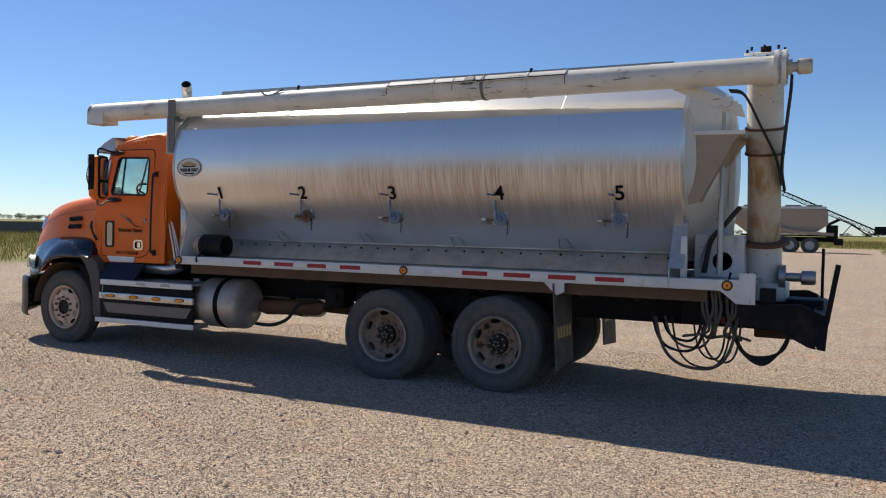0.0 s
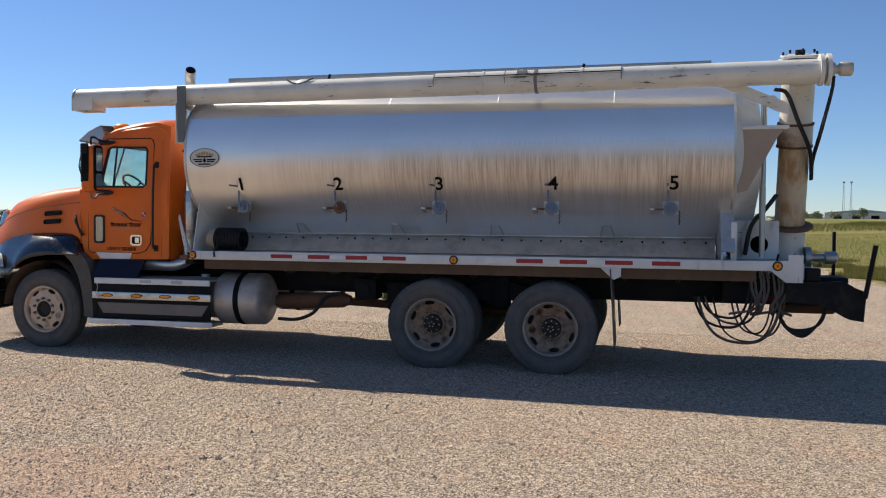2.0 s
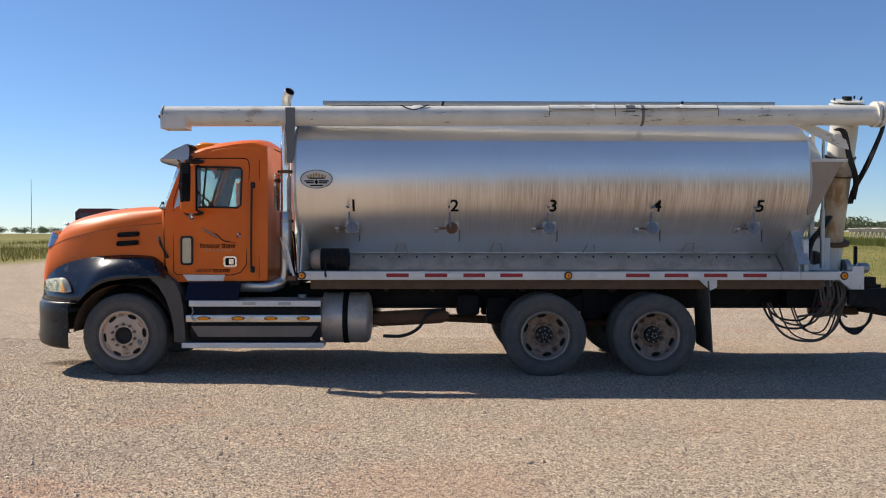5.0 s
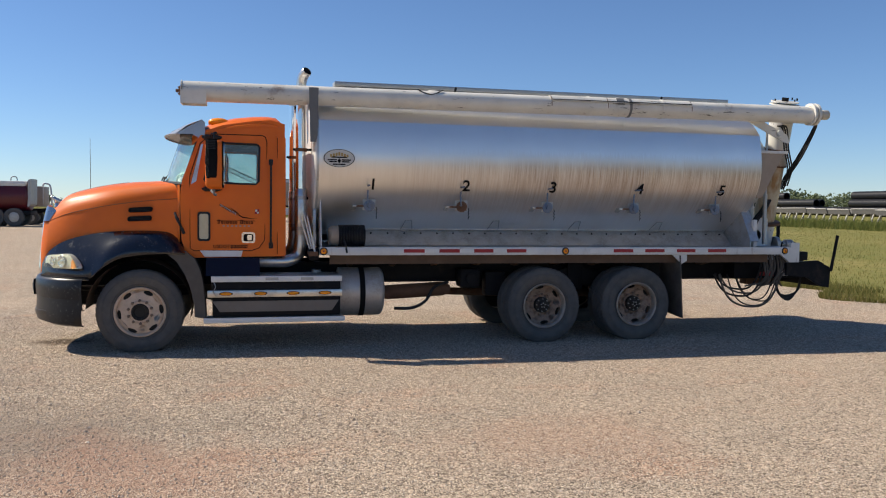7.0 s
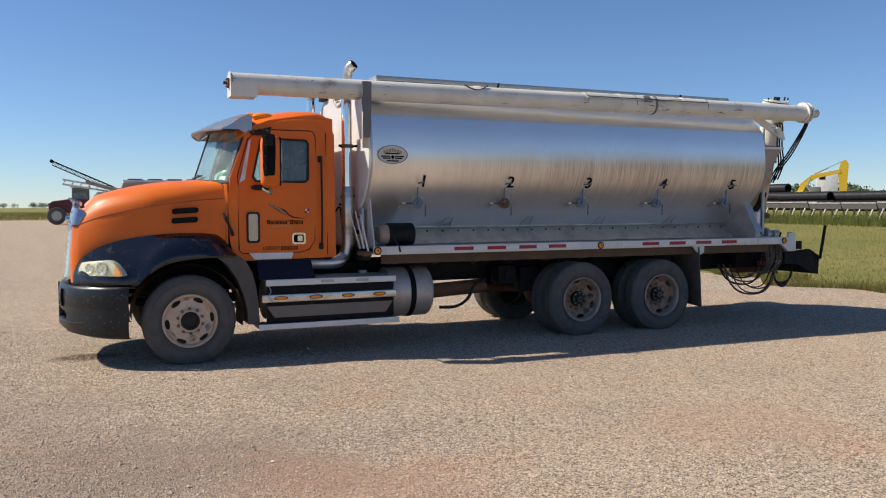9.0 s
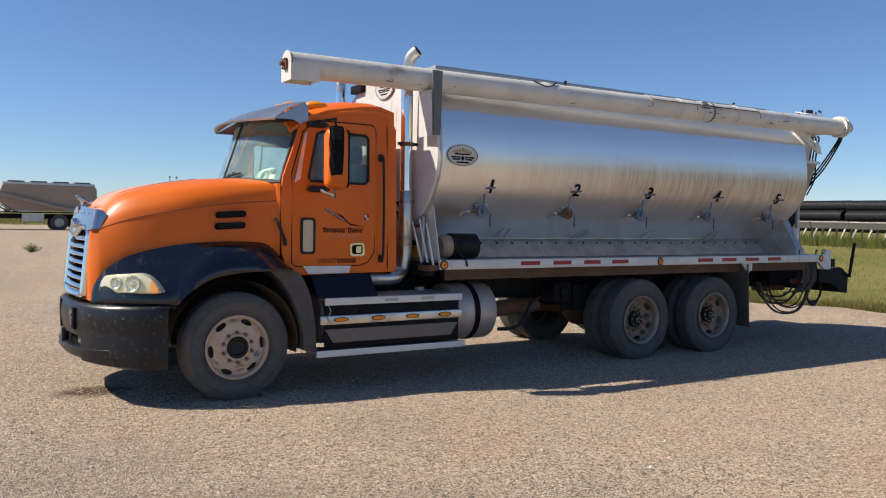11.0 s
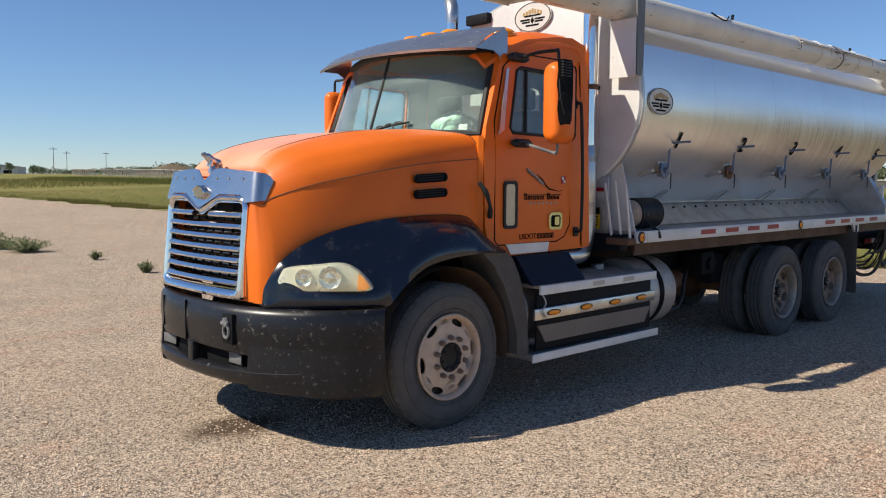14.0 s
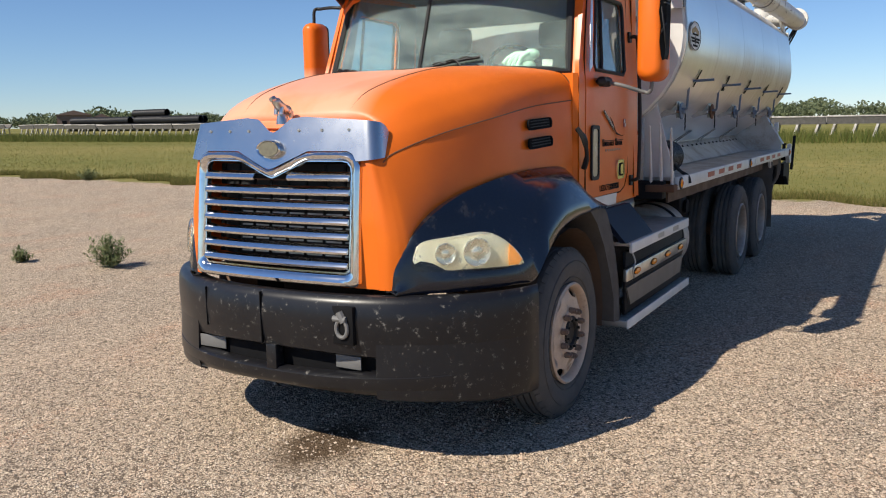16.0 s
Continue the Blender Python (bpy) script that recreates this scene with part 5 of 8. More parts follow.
        pts = smooth_path([(-0.40, 8.13 + dy * 0.3, 3.22), (-0.41, 8.17 + dy * 0.6, 3.06), (-0.46, 8.38 + dy, 2.68), (-0.49, 8.62 + dy, 2.40), (-0.47, 8.78 + dy, 2.2)], 6)
        part("hydraulic_hose", tube(pts, 0.013, 8), M_RUBBER, truck, "black hose from the rear motor")
        pts = smooth_path([(-0.86, 8.55 + dy, 2.02), (-0.98, 8.5 + dy, 1.86), (-1.12, 8.5 + dy, 1.68), (-1.18, 8.52 + dy, 1.36)], 6)
        part("hydraulic_hose", tube(pts, 0.02, 8), M_RUBBER, truck, "bundled black hose at the boot")


build_rear()


# ---------------------------------------------------------------- the cab
def cab_side(u, z, s, w=0.0):
    """A point on a cab side wall; the upper half leans in."""
    return (u, side(1.035 - 0.07 * max(0.0, z - 2.0) - w, s), z)


SIDE_OUT = [(-8.18, 1.19), (-8.18, 2.90), (-8.34, 2.945), (-8.55, 2.93), (-8.95, 2.86), (-9.14, 2.79), (-9.24, 2.70), (-9.44, 2.16), (-9.47, 1.95), (-9.45, 1.40), (-9.38, 1.17)]
DOOR_OUT = [(-8.46, 2.74), (-9.08, 2.74), (-9.22, 2.62), (-9.345, 2.20), (-9.345, 1.30), (-9.30, 1.265), (-8.60, 1.265), (-8.50, 1.30), (-8.43, 1.40), (-8.40, 2.66), (-8.42, 2.72)]
WINDOW = [(-8.52, 2.625), (-9.02, 2.635), (-9.07, 2.61), (-9.175, 2.16), (-9.15, 2.125), (-8.54, 2.115), (-8.50, 2.15), (-8.49, 2.59)]


def grown(poly, k):
    cu, cv = sum(p[0] for p in poly) / len(poly), sum(p[1] for p in poly) / len(poly)
    out = []
    for u, v in poly:
        r = math.hypot(u - cu, v - cv)
        out.append((u + (u - cu) / r * k, v + (v - cv) / r * k))
    return out


def outline_tube(poly, r, to3, n=6):
    pts = [to3(u, v) for u, v in poly] + [to3(*poly[0])]
    return tube(pts, r, n)


def roof_ring(x, zc, half):
    out = [(x, YC + half * d, zc - 0.11 * abs(d) ** 3.0 - 0.05 * max(0.0, abs(d) - 0.9) * 10) for d in (-1, -0.97, -0.9, -0.75, -0.5, -0.25, 0, 0.25, 0.5, 0.75, 0.9, 0.97, 1)]
    return out + [(x, y, z - 0.035) for x, y, z in reversed(out)]


def glass_at(u, v):
    """A point on the wrapped windscreen: u across from -1 to 1, v up from 0 to 1."""
    xb, xt = -9.73 + 0.30 * abs(u) ** 2.3, -9.51 + 0.29 * abs(u) ** 2.3
    zb, zt = 2.13 - 0.03 * u * u, 2.78 - 0.04 * u * u
    return Vector((xb + (xt - xb) * v, YC + u * (0.95 - 0.06 * v), zb + (zt - zb) * v))


def build_cab():
    cab = part("cab", loft([roof_ring(x, z, h) for x, z, h in ((-9.33, 2.80, 0.90), (-9.22, 2.88, 0.95), (-9.05, 2.955, 0.985), (-8.8, 3.015, 0.99), (-8.55, 3.045, 0.99), (-8.38, 3.05, 0.99), (-8.27, 3.035, 0.985), (-8.18, 2.96, 0.975))]), M_ORANGE, truck, "orange cab roof and body")
    for s in (-1, 1):
        part("side_panel", pierced(SIDE_OUT, grown(DOOR_OUT, -0.03), 0.03, lambda u, v, w: cab_side(u, v, s, w)), M_ORANGE, cab, "orange cab side panel")
        door = part("door", pierced(DOOR_OUT, WINDOW, 0.035, lambda u, v, w: cab_side(u, v, s, w - 0.004)), M_ORANGE, truck, "orange cab door with a grain company's lettering as bars")
        part("door_gap", outline_tube(grown(DOOR_OUT, 0.004), 0.006, lambda u, v: cab_side(u, v, s, -0.002)), M_INK, door)
        part("window_seal", outline_tube(grown(WINDOW, 0.0), 0.014, lambda u, v: cab_side(u, v, s, -0.002)), M_RUBBER, door, "black rubber window seal")
        pane = part("window", slab(grown(WINDOW, -0.004), 0.005, lambda u, v, w: cab_side(u, v, s, 0.014 + w)), M_SCREEN, door, "dusty tinted side window")
        pane.visible_shadow = False
        part("vent_bar", tube([cab_side(-8.985, 2.12, s, 0.006), cab_side(-8.945, 2.63, s, 0.006)], 0.012, 8), M_RUBBER, door)
        # small lower glass, latch, grab rail
        low = rounded(-9.258, -9.100, 1.385, 1.755, 0.035)
        part("lower_glass_frame", pierced(low, rounded(-9.235, -9.123, 1.41, 1.73, 0.025), 0.014, lambda u, v, w: cab_side(u, v, s, -0.018 + w)), M_RUBBER, door, "black frame of the low kerb glass")
        part("lower_glass", slab(rounded(-9.237, -9.121, 1.408, 1.732, 0.025), 0.004, lambda u, v, w: cab_side(u, v, s, -0.010 + w)), M_BRONZE, door, "pale bronze kerb glass")
        latch = part("door_latch", pierced(rounded(-8.715, -8.545, 1.36, 1.50, 0.035), rounded(-8.692, -8.568, 1.382, 1.478, 0.025), 0.016, lambda u, v, w: cab_side(u, v, s, -0.020 + w)), M_CHROME, door, "chrome door latch")
        part("latch_cup", slab(rounded(-8.69, -8.57, 1.384, 1.476, 0.02), 0.004, lambda u, v, w: cab_side(u, v, s, -0.008 + w)), M_INK, latch)
        part("latch_paddle", slab(rounded(-8.645, -8.585, 1.395, 1.465, 0.012), 0.012, lambda u, v, w: cab_side(u, v, s, -0.022 + w)), M_CHROME, latch)
        rail = smooth_path([cab_side(-8.345, 2.40, s, 0.0), cab_side(-8.345, 2.40, s, -0.055), cab_side(-8.348, 2.34, s, -0.07), cab_side(-8.35, 1.85, s, -0.07), cab_side(-8.352, 1.40, s, -0.07), cab_side(-8.352, 1.34, s, -0.055), cab_side(-8.352, 1.33, s, 0.0)], 5)
        part("grab_rail", tube(rail, 0.014, 10), M_RUBBER, truck, "black vertical grab rail")
        for z in (2.40, 1.33):
            part("rail_foot", slab(rounded(-8.375, -8.32, z - 0.04, z + 0.04, 0.015), 0.016, lambda u, v, w: cab_side(u, v, s, -0.017 + w)), M_RUBBER, truck)
        # bright sill plate
        part("sill_plate", slab([(-9.23, 1.265), (-8.70, 1.262), (-8.72, 1.185), (-9.17, 1.185)], 0.006, lambda u, v, w: cab_side(u, v, s, -0.012 + w)), M_TAPE, truck, "scratched pale sill plate")
        # rear side fairing with its seam
        part("rear_fairing", slab([(-8.262, 1.20), (-8.262, 2.72), (-8.275, 2.75), (-8.185, 2.75), (-8.16, 2.71), (-8.16, 1.20)], 0.03, lambda u, v, w: cab_side(u, v, s, -0.014 + w)), M_ORANGE, cab, "orange rear corner fairing")
        part("seam", tube([cab_side(-8.266, 1.22, s, -0.006), cab_side(-8.266, 2.72, s, -0.006)], 0.004, 6), M_INK, cab)
        # front pillar between windscreen and door
        rings = []
        for k in range(9):
            v = -0.06 + 1.09 * k / 8
            a = glass_at(s * 1.0, v)
            c = Vector(cab_side(-9.405 + 0.21 * v, 2.11 + 0.62 * v, s, 0.002))
            out = Vector((-0.016, s * 0.016, 0))
            n = Vector((0.03, -s * 0.03, 0))
            rings.append([a, a.lerp(c, 0.3) + out, a.lerp(c, 0.65) + out, c, c + n, a + n])
        part("pillar", loft(rings), M_ORANGE, cab, "orange windscreen pillar")
        # return of the cowl panel behind the hood
        part("cowl_side", loft([[(-9.472, side(1.031, s), z), (-9.50, side(1.005, s), z), (-9.50, side(0.84, s), z), (-9.475, side(0.84, s), z)] for z in (1.2, 1.7, 2.09)]), M_ORANGE, cab)
        # swept sun strip beside the quarter window
        part("wind_deflector", slab([(-9.215, 2.60), (-9.185, 2.62), (-9.27, 2.14), (-9.335, 2.10)], 0.006, lambda u, v, w: cab_side(u, v, s, -0.03 + w)), M_DULLCHROME, door, "bright window deflector")
        # hood hold-down strap
        part("hood_latch", tube(smooth_path([cab_side(-9.53, 1.74, s, -0.01), cab_side(-9.50, 1.67, s, -0.05), cab_side(-9.45, 1.56, s, -0.05), cab_side(-9.42, 1.48, s, -0.02)], 4), [0.016] * 3 + [0.02] * 3 + [0.014] * 3 + [0.02] * 4, 8), M_RUBBER, truck, "black rubber hood latch")
    part("rear_wall", pierced([(YC - 0.98, 1.19), (YC + 0.98, 1.19), (YC + 0.97, 2.9), (YC - 0.97, 2.9)], rounded(YC - 0.55, YC + 0.55, 2.10, 2.60, 0.08), 0.03, lambda u, v, w: (-8.20 + w, u, v)), M_ORANGE, cab, "orange cab rear wall")
    pane = part("rear_window", slab(rounded(YC - 0.55, YC + 0.55, 2.10, 2.60, 0.08), 0.005, lambda u, v, w: (-8.19 + w, u, v)), M_GLASS, cab, "rear window")
    pane.visible_shadow = False
    part("cab_floor", box(-9.45, -8.20, side(1.0), side(1.0, 1), 1.17, 1.22), M_FRAME, cab, "dark cab floor")
    part("firewall", box(-9.46, -9.42, side(0.98), side(0.98, 1), 1.2, 2.05), M_FRAME, cab)
    # windscreen in two panes, with its rubber and middle bar
    n = 10
    for s in (-1, 1):
        bm = bmesh.new()
        grids = []
        for off in (0.0, 0.006):
            grids.append([[bm.verts.new(glass_at(s * (0.012 + 0.985 * i / n), j / 6) + Vector((off, 0, -off * 0.5))) for i in range(n + 1)] for j in range(7)])
        for g in grids:
            for a, c in zip(g, g[1:]):
                for i in range(n):
                    bm.faces.new((a[i], a[i + 1], c[i + 1], c[i]))
        rim = lambda g: g[0] + [r[-1] for r in g[1:]] + g[-1][-2::-1] + [r[0] for r in g[-2:0:-1]]
        a, c = rim(grids[0]), rim(grids[1])
        for i in range(len(a)):
            bm.faces.new((a[i], a[(i + 1) % len(a)], c[(i + 1) % len(a)], c[i]))
        pane = part("windscreen", bm, M_SCREEN, truck, "dusty tinted windscreen pane")
        pane.visible_shadow = False
        edge = [glass_at(s * (0.0 + 1.0 * i / n), 0) for i in range(n + 1)] + [glass_at(s, j / 6) for j in range(1, 7)] + [glass_at(s * (1 - i / n), 1) for i in range(1, n + 1)]
        part("windscreen_seal", tube([p + Vector((-0.004, 0, 0)) for p in edge], 0.028, 8), M_RUBBER, pane, "black windscreen rubber")
        # wiper
        g0, g1 = (-0.06, -0.46) if s < 0 else (0.50, 0.93)
        off = Vector((-0.026, 0, 0))
        bm = tube([glass_at(g0, 0.03) + off, glass_at((g0 + g1) / 2, 0.085) + off, glass_at(g1, 0.13) + off], 0.010, 6)
        for e in (0.30, 0.55, 0.80):
            u = g0 + (g1 - g0) * e
            tube([glass_at(u - 0.05, 0.035 + 0.10 * e) + off * 1.8, glass_at(u, 0.055 + 0.10 * e) + off * 2.1, glass_at(u + 0.05, 0.035 + 0.10 * e) + off * 1.8], 0.006, 6, bm)
        tube([glass_at(g1 * 0.9, -0.06) + off * 2, glass_at((g0 + g1) / 2 + (g1 - g0) * 0.12, 0.10) + off * 2.2, glass_at((g0 + g1) / 2, 0.105) + off * 1.5], 0.008, 6, bm)
        part("wiper", bm, M_RUBBER, truck, "black wiper arm")
    part("windscreen_bar", tube([glass_at(0, 0), glass_at(0, 1)], 0.014, 8), M_RUBBER, truck)
    # cowl between hood and glass
    span = [k / 10 - 1 for k in range(21)]
    cowl = [[Vector((-9.84 + 0.36 * (0.95 * u) ** 2, YC + 0.95 * u, 2.10 - 0.05 * abs(u) ** 4)) for u in span], [glass_at(u, 0) + Vector((0.03, 0, -0.012)) for u in span]]
    part("cowl", loft(cowl, closed=False), M_FRAME, truck, "dark cowl below the windscreen")
    # header above the glass, coloured black for the shade under the visor
    top = [[glass_at(u, 1) for u in (k / 10 - 1 for k in range(21))], [Vector((-9.26 + 0.05 * abs(k / 10 - 1) ** 2, YC + (k / 10 - 1) * 0.93, 2.87 - 0.10 * abs(k / 10 - 1) ** 3)) for k in range(21)]]
    part("header", loft(top, closed=False), M_RUBBER, cab)
    # polished drop visor with its rivets
    us = [k / 12 - 1 for k in range(25)]
    tip = [Vector((-9.735 + 0.215 * u * u, YC + u * 0.985, 2.752 - 0.018 * u * u)) for u in us]
    back = [Vector((-9.245 + 0.045 * u * u, YC + u * 0.99, 2.955 - 0.035 * abs(u) ** 3)) for u in us]
    mid = [a.lerp(b, 0.5) + Vector((-0.012, 0, 0.018)) for a, b in zip(tip, back)]
    lip = [a + Vector((0.012, 0, -0.012)) for a in tip]
    visor = part("sun_visor", shell([lip, tip, mid, back], 0.004), M_VISOR, truck, "weathered bare steel drop visor", angle=20)
    for s in (-1, 1):
        end = [(-9.52, 2.734), (-9.36, 2.835), (-9.20, 2.920), (-9.165, 2.885), (-9.165, 2.76), (-9.185, 2.625), (-9.235, 2.610), (-9.255, 2.70), (-9.32, 2.735), (-9.42, 2.735)]
        part("visor_side", slab(end, 0.005, lambda u, v, w: (u, side(0.982 + 0.012 * (2.9 - v), s) - s * w, v)), M_VISOR, visor, "steel visor end plate")
    rivet = None
    for k in range(1, 24):
        for f in (0.22, 0.72):
            if (k % 3 == 1) if f < 0.5 else (k % 2 == 0):
                p = (tip[k].lerp(mid[k], f * 2) if f < 0.5 else mid[k].lerp(back[k], f * 2 - 1)) + Vector((-0.002, 0, 0.003))
                if rivet is None:
                    rivet = part("rivet", tube([(0.002, 0, -0.003), (-0.003, 0, 0.005)], 0.008, 6), M_CHROME, visor, at=Matrix.Translation(p))
                else:
                    again(rivet, Matrix.Translation(p))
    # amber roof lamps
    for d in (-0.80, -0.24, 0.0, 0.24, 0.80):
        zc = 2.975 - 0.11 * abs(d / 0.985) ** 3 - 0.004
        x = -9.04 + 0.05 * abs(d)
        bm = bmesh.new()
        bmesh.ops.create_uvsphere(bm, u_segments=18, v_segments=10, radius=1.0, matrix=Matrix.Translation((x, YC + d, zc)) @ Matrix.Diagonal((0.13, 0.075, 0.055, 1)))
        part("roof_lamp", bm, M_AMBER, truck, "amber roof marker lamp")


build_cab()


def build_door_graphics():
    """The grain company's mark and the registration line, as shapes and bars."""
    put = lambda u, v, w: cab_side(u, v, -1, -0.0075 + w)
    high = lambda u, v, w: put(u, v + 0.072, w)
    mark = part("door_mark", slab([(-9.02, 1.575), (-8.55, 1.575), (-8.55, 1.570), (-9.02, 1.570)], 0.002, high), M_INK, truck, "wheat-ear mark over lettering bars")
    x = -9.01
    for k, w in enumerate((0.028, 0.024, 0.016, 0.036, 0.026, 0.016, 0.020, 0.0, 0.032, 0.016, 0.024, 0.010, 0.024)):
        if w:
            top = 1.585 if k in (0, 8) else 1.565
            part("lettering_bar", pierced([(x, 1.535), (x + w, 1.535), (x + w, top), (x, top)], [(x + w * 0.3, 1.543), (x + w * 0.7, 1.543), (x + w * 0.7, top - 0.007), (x + w * 0.3, top - 0.007)], 0.0025, high), M_INK, mark)
        x += (w + 0.012) if w else 0.03
    for k in range(7):
        part("lettering_bar", slab([(-8.95 + 0.052 * k, 1.498), (-8.925 + 0.052 * k, 1.498), (-8.925 + 0.052 * k, 1.514), (-8.95 + 0.052 * k, 1.514)], 0.002, high), M_TAN, mark)
    # the wheat ear: two rows of grains on a stalk, and a long leaf
    ear = bmesh.new()
    for k in range(8):
        t = k / 8
        u, v = -8.99 + 0.20 * t, 1.775 - 0.115 * t
        for s in (-1, 1):
            slab([(u, v + 0.004 * s), (u + 0.018, v + 0.018 * s - 0.006), (u + 0.040, v + 0.010 * s - 0.024), (u + 0.02, v + 0.002 * s - 0.014)], 0.002, high, ear)
    pale = bmesh.new()
    lift = lambda u, v, w: cab_side(u, v + 0.072, -1, -0.0105 + w)
    for k in range(8):
        t = k / 8
        u, v = -8.99 + 0.20 * t, 1.775 - 0.115 * t
        for s in (-1, 1):
            slab([(u + 0.008, v + 0.005 * s - 0.003), (u + 0.018, v + 0.013 * s - 0.007), (u + 0.032, v + 0.008 * s - 0.019), (u + 0.02, v + 0.004 * s - 0.013)], 0.002, lift, pale)
    part("wheat_grain", pale, M_PLATE, mark, "cream wheat grains")
    slab([(-8.79, 1.668), (-8.70, 1.625), (-8.58, 1.603), (-8.52, 1.612), (-8.58, 1.598), (-8.71, 1.614)], 0.002, high, ear)
    slab([(-8.86, 1.742), (-8.80, 1.69), (-8.72, 1.632), (-8.79, 1.70)], 0.002, high, ear)
    part("wheat_ear", ear, M_INK, mark, "dark wheat ear")
    letters("USDOT", 0.062, Matrix(((1, 0, 0, -8.965), (0, 0, -1, side(1.0425)), (0, 1, 0, 1.315), (0, 0, 0, 1))), M_INK, mark, "lettering", thick=0.001)
    x = -8.85
    for k in range(6):
        part("registration_bar", pierced([(x, 1.294), (x + 0.028, 1.294), (x + 0.028, 1.336), (x, 1.336)], [(x + 0.008, 1.303), (x + 0.020, 1.303), (x + 0.020, 1.327), (x + 0.008, 1.327)], 0.002, put), M_INK, mark)
        x += 0.036
    dec = part("small_decal", slab([(-8.55, 1.735), (-8.495, 1.735), (-8.495, 1.795), (-8.55, 1.795)], 0.002, put), M_RED, truck, "small red and white decal")
    slabm = slab([(-8.545, 1.765), (-8.52, 1.765), (-8.52, 1.79), (-8.545, 1.79)], 0.002, lambda u, v, w: cab_side(u, v, -1, -0.0105 + w))
    slab([(-8.522, 1.74), (-8.50, 1.74), (-8.50, 1.762), (-8.522, 1.762)], 0.002, lambda u, v, w: cab_side(u, v, -1, -0.0105 + w), slabm)
    part("decal_mark", slabm, M_PLATE, dec)


build_door_graphics()


def build_hood():
    rows = []
    # x at the middle, how far the sides fall back, then (d, z): foot, flank, crease, shoulder, ridge, middle
    for x0, k, pts in ((-11.206, 0.10, ((0.615, 0.955), (0.61, 1.25), (0.572, 1.57), (0.535, 1.670), (0.47, 1.735), (0.34, 1.765), (0, 1.765))),
                       (-11.200, 0.10, ((0.660, 0.955), (0.655, 1.25), (0.600, 1.57), (0.560, 1.685), (0.495, 1.752), (0.35, 1.78), (0, 1.78))),
                       (-11.184, 0.10, ((0.690, 0.955), (0.685, 1.25), (0.615, 1.57), (0.575, 1.70), (0.505, 1.765), (0.36, 1.79), (0, 1.79))),
                       (-11.160, 0.10, ((0.715, 0.955), (0.71, 1.25), (0.630, 1.60), (0.585, 1.715), (0.515, 1.78), (0.36, 1.81), (0, 1.81))),
                       (-11.115, 0.12, ((0.735, 0.955), (0.735, 1.28), (0.655, 1.64), (0.605, 1.755), (0.53, 1.82), (0.37, 1.855), (0, 1.85))),
                       (-10.87, 0.16, ((0.79, 1.00), (0.80, 1.35), (0.755, 1.725), (0.685, 1.85), (0.59, 1.915), (0.38, 1.955), (0, 1.945))),
                       (-10.55, 0.22, ((0.90, 1.28), (0.905, 1.45), (0.875, 1.81), (0.80, 1.94), (0.68, 2.005), (0.41, 2.05), (0, 2.035))),
                       (-10.20, 0.30, ((0.945, 1.36), (0.95, 1.52), (0.92, 1.875), (0.865, 2.005), (0.75, 2.07), (0.44, 2.11), (0, 2.095))),
                       (-9.84, 0.36, ((0.985, 1.36), (0.995, 1.54), (0.985, 1.915), (0.955, 2.05), (0.85, 2.10), (0.48, 2.135), (0, 2.13)))):
        half = smooth_path([(d, 0, z) for d, z in pts], 4)
        ring = [Vector((x0 + k * p.x * p.x + (0.11 * max(0.0, p.z - 1.3) if x0 < -11.0 else 0.0) + (0.55 if x0 < -11.14 else 0.25 if x0 < -11.0 else 0.0) * max(0.0, p.z - 1.62), YC - p.x, p.z)) for p in half]
        lean = [(0.035 if x0 < -11.0 else 0.015 if x0 < -10.6 else 0.0) * min(1.0, max(0.0, p.z - 1.2) / 0.4) for p in ring]
        rows.append([Vector((p.x, p.y + a, p.z)) for p, a in zip(ring, lean)] + [Vector((p.x, 2 * YC - p.y + a, p.z)) for p, a in reversed(list(zip(ring, lean))[:-1])])
    fine = []
    for i in range(len(rows[0])):
        fine.append(smooth_path([r[i] for r in rows], 4))
    bm = shell([list(c) for c in zip(*fine)], 0.012)
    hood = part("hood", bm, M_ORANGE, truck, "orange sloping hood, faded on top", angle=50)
    # front fascia round the grille
    ring = [(p.y - YC, p.z) for p in rows[0]]
    open_at = [(0.585, 0.99), (0.575, 1.58), (0.52, 1.64), (0.0, 1.66), (-0.44, 1.64), (-0.50, 1.58), (-0.505, 0.99)]
    part("fascia", pierced([(u, v) for u, v in ring], open_at, 0.012, lambda u, v, w: (-11.200 + 0.10 * u * u + 0.11 * max(0.0, v - 1.3) + 0.55 * max(0.0, v - 1.62) + w, YC + u, v)), M_ORANGE, hood, "orange front fascia")
    # the crease line along each flank and the two louvred vents
    for s in (-1, 1):
        line = [Vector((p.x, p.y + s * 0.0135, p.z + 0.003)) for p in fine[8 if s < 0 else -9]]
        part("crease", tube(line[11:], 0.0035, 6), M_RUSTY, hood)
        fold = [Vector((p.x, p.y, p.z + 0.0115)) for p in fine[20 if s < 0 else -21]]
        part("panel_edge", tube(fold[13:-4], 0.0045, 6), M_RUSTY, hood)
        rear = [Vector((c[-1].x + 0.004, YC + s * (YC - c[-1].y + 0.012), c[-1].z + 0.004)) for c in fine[2:15]]
        part("hood_edge", tube(rear, 0.004, 6), M_RUSTY, hood)
        for z0, z1 in ((1.740, 1.800), (1.630, 1.690)):
            lo, hi = -10.085, -9.805
            shape = rounded(lo if z0 > 1.7 else lo - 0.010, hi if z0 > 1.7 else hi - 0.010, z0, z1, 0.028)
            lift = lambda u, v, w: (u, side(0.950 + 0.10 * (u + 10.13) + w - 0.10 * (v - 1.7), s), v + 0.06 * (u + 10.0))
